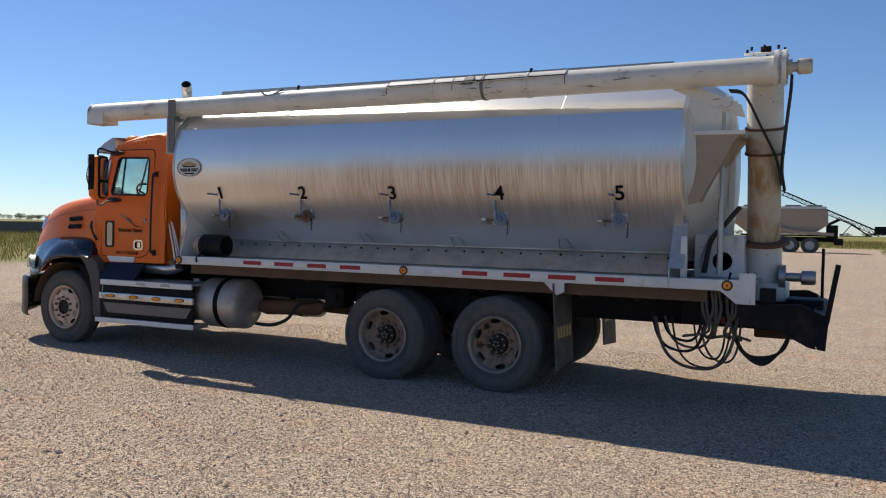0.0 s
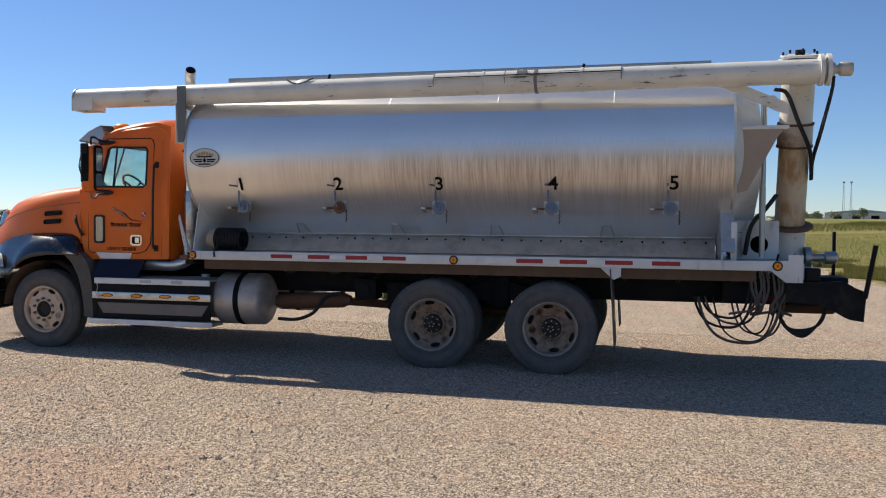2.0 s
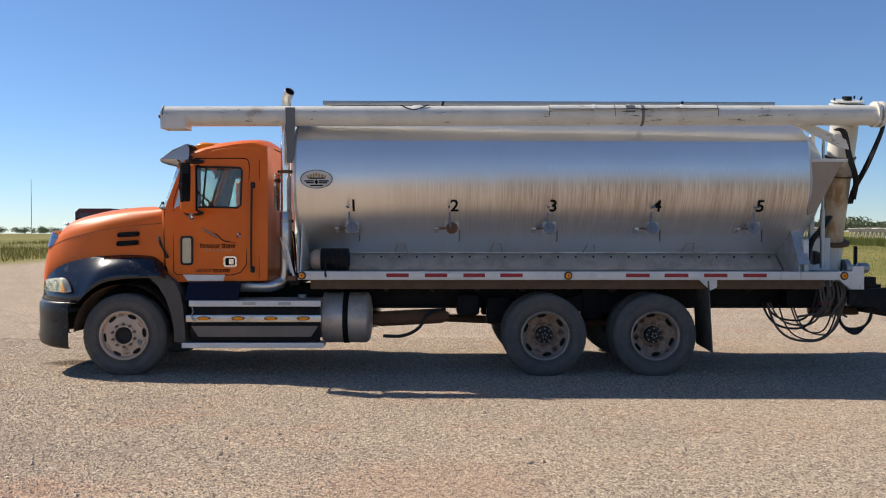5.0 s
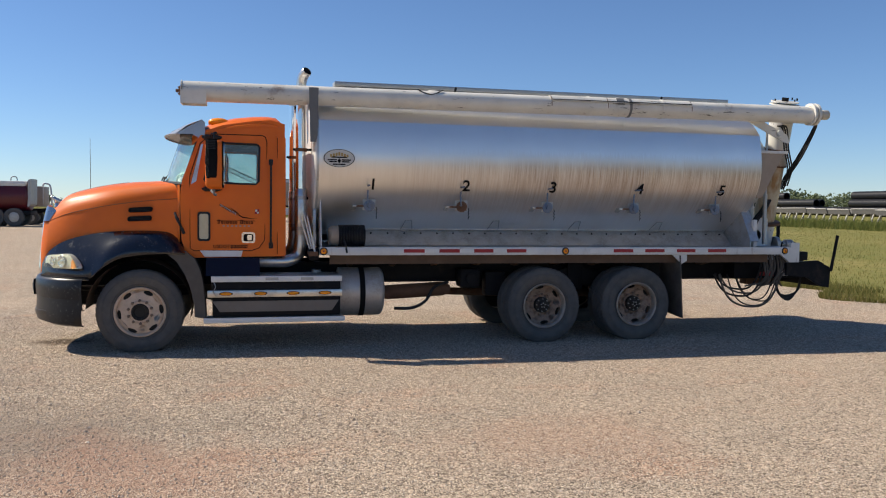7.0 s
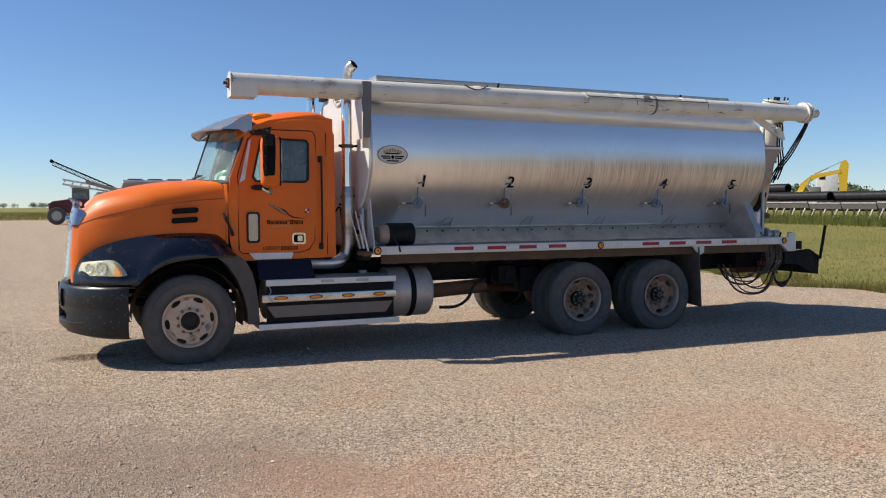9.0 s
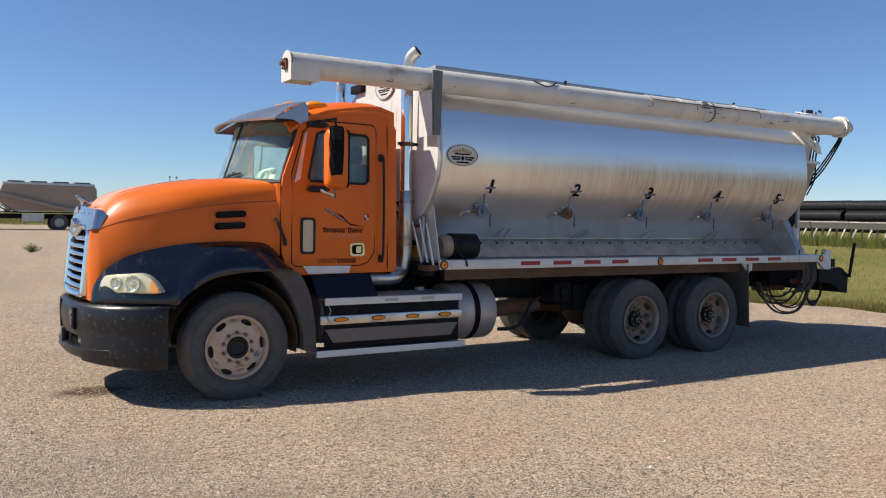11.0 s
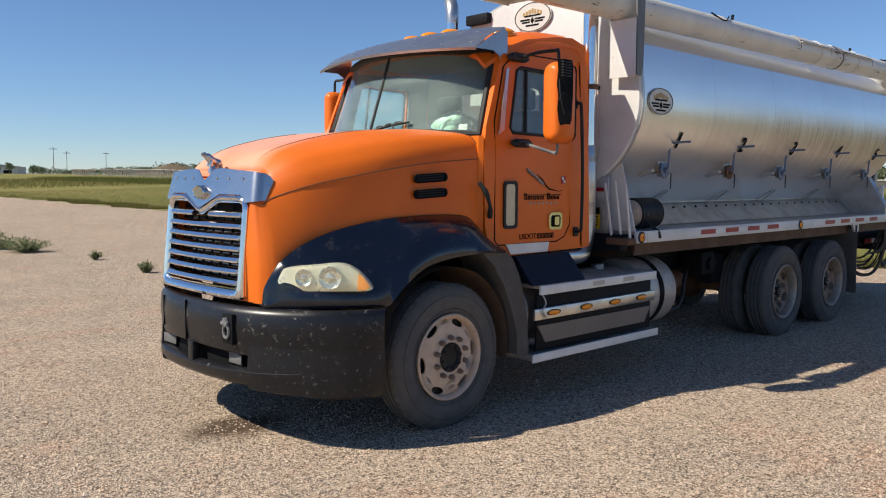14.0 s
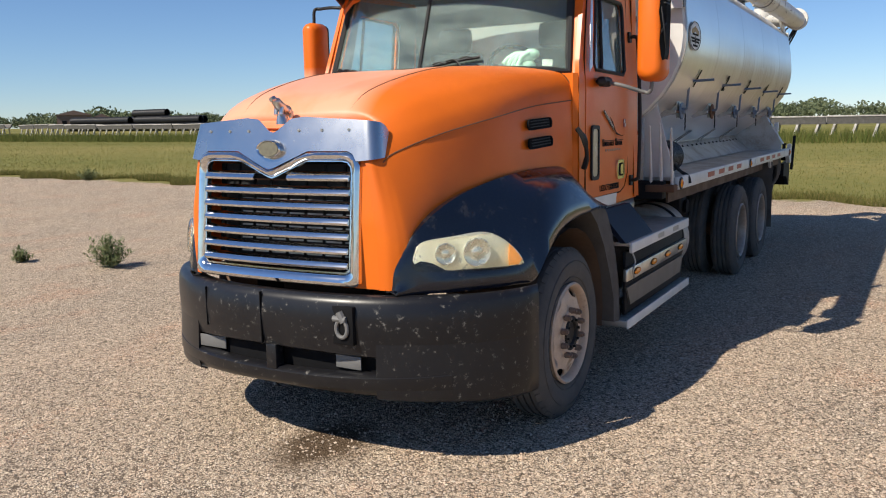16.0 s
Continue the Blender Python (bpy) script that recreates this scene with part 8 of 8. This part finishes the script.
def build_red_truck():
    x0, y0 = -25.4, 58.5
    ob = thing("tank_truck", x0, y0, gz(x0, y0), "dark red tank truck with a white top at the yard's edge", "truck")
    at = PLACED[ob]
    part("tank_body", revolve([(-3.4, 0.0001), (-3.4, 0.9), (-3.2, 1.05), (2.4, 1.05), (2.55, 0.9), (2.55, 0.0001)], (0, 0, 2.0), "x", 28), M_MAROON, ob, "dark red tank", at)
    part("tank_top", box(-3.2, 2.4, -0.8, 0.8, 2.65, 3.05, 0.12), M_WHITE, ob, "white tank top", at)
    part("tail_fairing", slab([(2.5, 1.3), (2.55, 3.1), (2.72, 3.2), (2.7, 1.5)], 1.8, lambda u, v, w: (u, -0.9 + w, v)), M_STEEL, ob, "grey tail shield", at)
    part("chassis", box(-6.2, 2.7, -0.9, 0.9, 0.75, 1.05, 0.03), M_FRAME, ob, at=at)
    cab = part("cab", loft([[(u, y, v) for u, v in ((-6.6, 1.0), (-6.6, 3.1), (-6.3, 3.35), (-4.0, 3.35), (-3.8, 3.1), (-3.8, 1.0))] for y in (-1.0, -0.9, 0.9, 1.0)]), M_MAROON, ob, "dark red cab", at)
    for a, b in ((-6.4, -5.5), (-5.3, -4.2)):
        part("cab_window", box(a, b, -1.03, -0.99, 2.05, 3.0, 0.01), M_SCREEN, cab, "tinted cab window", at)
    for x in (1.7, 0.5, -2.2, -5.6):
        for s in (-1, 1):
            simple_wheel(ob, x, s * 0.95, 0.62, 0.62, 0.4, at)
    for x in (-0.4, 1.4):
        part("hand_loop", tube(smooth_path([(x, -0.5, 3.0), (x + 0.05, -0.5, 3.3), (x + 0.35, -0.5, 3.3), (x + 0.4, -0.5, 3.0)], 4), 0.035, 8), M_STEEL, ob, at=at)
    c = thing("spreader_trailer", -23.5, 62.0, gz(-23.5, 62), "tan steel spreader trailer with a hoop rail", "trailer")
    at = PLACED[c]
    part("bin", box(-1.1, 0.8, -1.0, 1.0, 1.3, 2.75, 0.05), M_TAN, c, "tan bin", at)
    part("chassis", slab([(-1.5, 1.1), (1.6, 1.2), (1.7, 0.9), (-1.5, 0.8)], 1.4, lambda u, v, w: (u, -0.7 + w, v)), M_FRAME, c, at=at)
    part("hoop", tube(smooth_path([(0.75, -0.9, 1.5), (0.8, -0.9, 2.75), (1.0, -0.9, 2.95), (1.3, -0.9, 2.7), (1.4, -0.9, 1.3)], 5), 0.06, 8), M_WHITE, c, at=at)
    for s in (-1, 1):
        simple_wheel(c, 0, s * 0.9, 0.5, 0.5, 0.35, at)


def build_stacker():
    """A long dark belt conveyor raised far to the north."""
    a, b = Vector((-20.5, 350, 20.0)), Vector((15.0, 350, 4.0))
    ob = thing("belt_conveyor", 0, 350, gz(0, 350), "long dark lattice belt conveyor raised against the sky", "conveyor")
    way, up = (b - a).normalized(), Vector((0, 0, 1))
    bm = bmesh.new()
    for y in (-0.7, 0.7):
        for h in (0.0, -1.5):
            tube([a + Vector((0, y, h)), b + Vector((0, y, h * 1.2))], 0.16, 5, bm)
    n = 22
    for k in range(n):
        p, q = a + (b - a) * (k / n), a + (b - a) * ((k + 1) / n)
        for y in (-0.7, 0.7):
            tube([p + Vector((0, y, 0)), q + Vector((0, y, -1.5))], 0.08, 4, bm)
            tube([p + Vector((0, y, -1.5)), p + Vector((0, y, 0.5))], 0.07, 4, bm)
    part("truss", bm, M_FRAME, ob, "dark lattice truss")
    part("belt", loft([[p + Vector((0, y, z)) for y, z in ((-0.6, 0.1), (0.6, 0.1), (0.6, 0.35), (-0.6, 0.35))] for p in (a, b)]), M_RUBBER, ob, "black belt")
    part("head_pulley", tube([a + Vector((-0.3, -0.9, 0.1)), a + Vector((-0.3, 0.9, 0.1))], 0.7, 12), M_FRAME, ob)
    for p, q in (((4, 8.0), (12, 2.2)), ((1.0, 9.4), (12, 2.2)), ((6, 7.2), (2.0, 2.2)), ((12, 2.2), (2, 2.2))):
        for y in (349.3, 350.7):
            part("strut", tube([(p[0], y, p[1]), (q[0], y, q[1])], 0.16, 5), M_FRAME, ob)
    part("tail_hopper", loft([[(x, 350 + y, z) for y in (-1.5, 1.5) for z in ((3.0, 6.0) if y < 0 else (6.0, 3.0))] for x in (13.5, 18.5)]), M_FRAME, ob)
    for x in (2.0, 12.0):
        for y in (-1.2, 1.2):
            simple_wheel(ob, x, 350 + y, gz(x, 350) + 0.55, 0.6, 0.4, None)


def far_building(name, eye, bearing, dist, w, d, h, wall, roof, label, peak=1.2):
    x, y = seen(eye, bearing, dist)
    ob = thing(name, x, y, gz(x, y), label, "building", turn=-bearing)
    at = PLACED[ob]
    part("wall", box(-w / 2, w / 2, -d / 2, d / 2, 0, h), wall, ob, at=at)
    part("roof", loft([[(u, v, z) for u, z in ((-w / 2 - 0.4, h), (0, h + peak), (w / 2 + 0.4, h))] for v in (-d / 2 - 0.3, d / 2 + 0.3)]), roof, ob, at=at)
    for k in range(3):
        part("opening", box(-w * 0.35 + k * w * 0.3, -w * 0.22 + k * w * 0.3, -d / 2 - 0.05, -d / 2 + 0.02, 0.2, h * 0.6), M_INK, ob, "dark doorway", at)


def build_far_things():
    far_building("shed", (-14.53, 6.45), 36.3, 230, 8, 7, 3.4, M_SIDING, M_SIDING, "low brown farm shed with a shallow roof")
    far_building("shed", (-14.53, 6.45), 37.9, 232, 4.5, 5, 2.6, M_TAN, M_SIDING, "small tan farm shed with a brown roof")
    far_building("warehouse", (-13.22, 2.42), 15.1, 430, 22, 9, 3.5, M_WHITE, M_STEEL, "long pale metal warehouse far across the field")
    far_building("warehouse", (-2.9, -1.06), 13.0, 430, 26, 10, 3.4, M_WHITE, M_STEEL, "long pale metal warehouse far across the field")
    far_building("warehouse", (-4.8, -1.7), -32.2, 260, 20, 10, 3.6, M_TAN, M_STEEL, "low tan metal warehouse beyond the yard")
    # two lattice floodlight towers and thin masts
    for b in (13.68, 14.11):
        x, y = seen((-13.22, 2.42), b, 450)
        z = gz(x, y)
        ob = thing("floodlight_tower", x, y, z, "slim steel floodlight tower far across the field", "tower", "floodlight towers")
        for s in (-1, 1):
            part("mast", tube([(x + s * 0.55, y, z), (x + s * 0.08, y, z + 18.5)], [0.14, 0.08], 6), M_STEEL, ob)
        part("lamp_frame", box(x - 0.55, x + 0.55, y - 0.3, y + 0.3, z + 18.3, z + 19.0, 0.05), M_STEEL, ob, "lamp frame")
    for eye, b, d, h in (((-8.67, -2.46), -9.7, 300, 22), ((-4.8, -1.7), -26.3, 280, 17), ((-13.72, 3.53), 19.0, 330, 8.5), ((-13.72, 3.53), 21.3, 330, 8.5), ((-2.9, -1.06), 16.0, 300, 9)):
        x, y = seen(eye, b, d)
        z = gz(x, y)
        ob = thing("utility_pole", x, y, z, "thin dark utility pole far off", "pole", "utility poles")
        part("shaft", tube([(x, y, z - 0.5), (x, y, z + h)], [0.13, 0.07], 6), M_STEEL if h > 10 else M_BARK, ob)
        if h < 10:
            part("cross_arm", box(x - 1.2, x + 1.2, y - 0.1, y + 0.1, z + h - 0.9, z + h - 0.7), M_BARK, ob)
    # red earth heap
    x0, y0 = seen((-14.14, 4.7), 25.6, 280)
    bm = bmesh.new()
    rows = []
    for r in range(8):
        f = r / 7
        rows.append([(x0 + 15 * f * math.cos(a) * (1 + 0.25 * noise.noise((math.cos(a) * 2, math.sin(a) * 2, 3))), y0 + 9 * f * math.sin(a),
                      gz(x0, y0) - 0.3 + 4.2 * (1 - f) ** 0.9 + 0.8 * noise.noise((f * 6, a * 2, 1)) * (1 - f)) for a in (2 * math.pi * k / 28 for k in range(28))])
    part_ob = part("earth_heap", loft(rows, bm, caps=False), M_EARTH, None, angle=60)
    tagged(part_ob, "heap of bare red earth beyond the field", "earth heap")
    # dark earth bank along the north-west
    line = smooth_path([(-150, 30, 0), (-105, 45, 0), (-80, 62, 0), (-76, 84, 0), (-74, 112, 0)], 10)
    rows = []
    for i, p in enumerate(line):
        n = 0.06 * noise.noise((i * 0.7, 0, 0))
        rows.append([(p.x, p.y + dy, gz(p.x, p.y) + h + n * (h > 0)) for dy, h in ((-0.35, -0.1), (-0.3, 1.25), (0.3, 1.25), (0.35, -0.1))])
    ob = part("retaining_wall", loft(rows, closed=False), M_BUNK, None, angle=30)
    tagged(ob, "low dark concrete wall along the far yard edge", "wall", kind="structure")


def leaf_quads(rng, verts, faces, centre, rad, count, size):
    """Loose leaf sprays scattered through an uneven crown."""
    v, a, b = (rng.normal(size=(count, 3)) for _ in range(3))
    v /= np.linalg.norm(v, axis=1)[:, None]
    c = np.array(centre) + v * (rng.uniform(0.45, 1.0, count) ** 0.5)[:, None] * np.array(rad)
    a /= np.linalg.norm(a, axis=1)[:, None]
    b -= a * (a * b).sum(1)[:, None]
    b /= np.linalg.norm(b, axis=1)[:, None]
    s = (size * rng.uniform(0.6, 1.4, count))[:, None]
    k = len(verts)
    verts += np.stack((c + a * s, c + b * s * 0.7, c - a * s, c - b * s * 0.7), 1).reshape(-1, 3).tolist()
    faces += (np.arange(4 * count).reshape(-1, 4) + k).tolist()


def build_woods():
    rng = np.random.default_rng(4)
    verts, faces = [], []
    # heights along the skyline by bearing from the yard
    def height(b):
        if b < -20:
            return 4.5
        if b < 8:
            return 3.5
        return 5.0 + 5.5 * step_up(b, 12, 40) + 1.5 * math.sin(b * 0.55) + 1.0 * math.sin(b * 1.9)
    for k in range(900):
        b = rng.uniform(-75, 100)
        if -18 < b < 8 and rng.random() < 0.6:
            continue
        d = rng.uniform(400, 520)
        x, y = seen((-10, 0), b, d)
        h = max(1.6, 0.78 * height(b) * rng.uniform(0.65, 1.1)) * d / 450
        z = gz(x, y)
        for c in range(4):
            w = h * rng.uniform(0.35, 0.7)
            leaf_quads(rng, verts, faces, (x + rng.uniform(-1, 1) * h * 0.6, y + rng.uniform(-1, 1) * h * 0.4, z + h * rng.uniform(0.35, 0.7)), (w, w, h * rng.uniform(0.28, 0.40)), 60, 0.075 * h)
    raw("far_woods", verts, faces, M_LEAF, "dark green woods along the flat horizon", "woods")


def build_tree(x, y, h, seed, label="lone dark green field tree"):
    rng = np.random.default_rng(seed)
    z = gz(x, y)
    ob = thing("tree", x, y, z, label, "tree", "scattered field trees")
    trunk = tube([(x, y, z - 0.2), (x + 0.05 * h, y, z + h * 0.3), (x, y, z + h * 0.6)], [h * 0.035, h * 0.028, h * 0.01], 7)
    for k in range(5):
        a = 2 * math.pi * k / 5 + rng.uniform(0, 1)
        tube([(x + 0.03 * h, y, z + h * 0.3), (x + 0.3 * h * math.cos(a), y + 0.3 * h * math.sin(a), z + h * rng.uniform(0.55, 0.8))], [h * 0.018, h * 0.006], 5, trunk)
    part("trunk", trunk, M_BARK, ob)
    verts, faces = [], []
    for k in range(9):
        a = rng.uniform(0, 6.28)
        r = rng.uniform(0, 0.32) * h
        leaf_quads(rng, verts, faces, (x + r * math.cos(a), y + r * math.sin(a), z + h * rng.uniform(0.45, 0.85)), (h * 0.22, h * 0.22, h * 0.16), 60, 0.045 * h)
    me = bpy.data.meshes.new("crown")
    me.from_pydata(verts, [], faces)
    me.materials.append(M_LEAF)
    hang(new("crown", me), ob)


def build_weed(first_at, spread, high, seed, stems=26, label="low grey-green weed growing in the gravel"):
    rng = np.random.default_rng(seed)
    x, y = first_at
    z = gz(x, y)
    ob = thing("weed", x, y, z, label, "weed", "weeds in the gravel")
    verts, faces = [], []
    for _ in range(stems):
        a, lean = rng.uniform(0, 6.283), rng.uniform(0.1, 1.0)
        tip = np.array((x + spread * lean * math.cos(a), y + spread * lean * math.sin(a), z + high * rng.uniform(0.5, 1.0) * (1.1 - 0.5 * lean)))
        root = np.array((x + 0.25 * spread * lean * math.cos(a), y + 0.25 * spread * lean * math.sin(a), z))
        for k in range(26):
            t = rng.uniform(0.1, 1.0)
            c = root + (tip - root) * t + rng.normal(size=3) * 0.012
            d = rng.normal(size=3)
            d[2] = abs(d[2]) * 0.8
            d /= np.linalg.norm(d)
            s = np.cross(d, (0, 0, 1)) + 1e-6
            s /= np.linalg.norm(s)
            ln, wd = rng.uniform(0.035, 0.085), rng.uniform(0.005, 0.011)
            i = len(verts)
            verts += [tuple(c - s * wd), tuple(c + d * ln * 0.5 + s * wd * 1.3), tuple(c + d * ln), tuple(c + d * ln * 0.5 - s * wd * 1.3)]
            faces.append((i, i + 1, i + 2, i + 3))
        i = len(verts)
        s = np.array((0.003, 0.003, 0))
        verts += [tuple(root - s), tuple(root + s), tuple(tip)]
        faces.append((i, i + 1, i + 2))
    me = bpy.data.meshes.new("foliage")
    me.from_pydata([tuple(float(c) for c in v) for v in verts], [], faces)
    me.materials.append(M_WEED)
    hang(new("foliage", me), ob)


def build_grass():
    rng = np.random.default_rng(11)

    def blades(n, xs, ys, hs, ws, name, label, edge=False, material=M_BLADE):
        x, y = xs(n), ys(n)
        if edge:
            x = x + 0.55 * np.sin(y * 0.9) + 0.35 * np.sin(y * 2.3 + 1.0)
        h, w, a = hs(n), ws(n), rng.uniform(0, 6.283, n)
        lean = rng.uniform(-0.5, 0.5, (n, 2)) * h[:, None]
        z = np.array([gz(px, py) for px, py in zip(x, y)]) - 0.005
        v = np.empty((n, 3, 3))
        v[:, 0] = np.stack((x - np.cos(a) * w, y - np.sin(a) * w, z), 1)
        v[:, 1] = np.stack((x + np.cos(a) * w, y + np.sin(a) * w, z), 1)
        v[:, 2] = np.stack((x + lean[:, 0], y + lean[:, 1], z + h), 1)
        raw(name, v.reshape(-1, 3).tolist(), np.arange(3 * n).reshape(-1, 3).tolist(), material, label, "grass")
    blades(90000, lambda n: 4.3 + 30 * rng.random(n) ** 1.7, lambda n: rng.uniform(-4, 85, n), lambda n: rng.uniform(0.03, 0.11, n), lambda n: rng.uniform(0.005, 0.012, n), "short_grass", "short yellow-green grass along the gravel edge", True)
    blades(60000, lambda n: 4.2 + 1.5 * rng.random(n) ** 2, lambda n: rng.uniform(-2, 60, n), lambda n: rng.uniform(0.05, 0.20, n), lambda n: rng.uniform(0.004, 0.010, n), "verge_grass", "ragged dry verge grass at the gravel edge", True)
    blades(70000, lambda n: rng.uniform(27, 37, n) + 3.0, lambda n: rng.uniform(-6, 150, n), lambda n: rng.uniform(0.2, 0.80, n), lambda n: rng.uniform(0.010, 0.022, n), "tall_grass", "tall uncut grass in front of the bunks", material=M_TALL)
    blades(20000, lambda n: rng.uniform(-75, -30, n), lambda n: rng.uniform(22, 75, n), lambda n: rng.uniform(0.15, 0.7, n), lambda n: rng.uniform(0.012, 0.03, n), "rough_grass", "rough dry grass at the far side of the yard")
    blades(26000, lambda n: rng.uniform(-60, 40, n), lambda n: rng.uniform(94, 150, n), lambda n: rng.uniform(0.2, 0.6, n), lambda n: rng.uniform(0.015, 0.035, n), "field_grass", "rough field grass north of the yard")


def build_gravel():
    """Loose stones lying on the yard where the camera passes."""
    rng = np.random.default_rng(2)
    n = 170000
    x, y = rng.uniform(-15.5, 3.0, n), 1.5 + 10.5 * rng.random(n) ** 1.15
    r = 0.0040 + 0.0080 * rng.random(n) ** 2.2
    big = rng.random(n) < 0.004
    r[big] = rng.uniform(0.012, 0.026, big.sum())
    base = np.array(((1, 0, 0), (-1, 0, 0), (0, 1, 0), (0, -1, 0), (0, 0, 1), (0, 0, -1)), float)
    tri = np.array(((0, 2, 4), (2, 1, 4), (1, 3, 4), (3, 0, 4), (2, 0, 5), (1, 2, 5), (3, 1, 5), (0, 3, 5)))
    a = rng.uniform(0, 6.283, n)
    sc = rng.uniform(0.6, 1.35, (n, 6))
    v = base[None] * sc[:, :, None] * r[:, None, None]
    v[:, :, 2] *= 0.7
    c, s = np.cos(a)[:, None], np.sin(a)[:, None]
    vx, vy = v[:, :, 0] * c - v[:, :, 1] * s, v[:, :, 0] * s + v[:, :, 1] * c
    v[:, :, 0], v[:, :, 1] = vx + x[:, None], vy + y[:, None]
    v[:, :, 2] += (r * 0.25)[:, None]
    f = (tri[None] + (np.arange(n) * 6)[:, None, None]).reshape(-1, 3)
    raw("loose_gravel", v.reshape(-1, 3).tolist(), f.tolist(), M_STONE, "loose tan and grey gravel stones on the yard", "gravel")


build_bunks()
build_pipes()
build_excavator()
build_tender()
build_red_truck()
build_stacker()
build_far_things()
build_woods()
for k, (b, d, h) in enumerate(((10.9, 300, 3.6), (12.0, 320, 3.2), (12.9, 300, 2.8), (15.6, 290, 3.6), (16.9, 330, 3.4), (-11.2, 210, 3.0))):
    px, py = seen((-13.22, 2.42), b, d)
    build_tree(px, py, h, 40 + k)
for k, (spot, spread, high, stems) in enumerate((((-7.51, 15.55), 0.34, 0.46, 34), ((-7.76, 17.05), 0.16, 0.20, 14), ((-7.49, 18.8), 0.18, 0.22, 14), ((-7.37, 21.6), 0.16, 0.20, 12), ((-7.9, 24.3), 0.70, 0.36, 60), ((-8.15, 25.4), 0.50, 0.40, 34),
                                                 ((-7.9, 27.4), 0.55, 0.42, 40), ((-8.9, 38.0), 0.45, 0.40, 26), ((3.85, 31.0), 0.40, 0.45, 34), ((-10.6, 34.0), 0.25, 0.25, 12), ((2.9, 24.0), 0.2, 0.2, 12))):
    build_weed(spot, spread, high, 70 + k, stems * 2)
build_grass()
build_gravel()
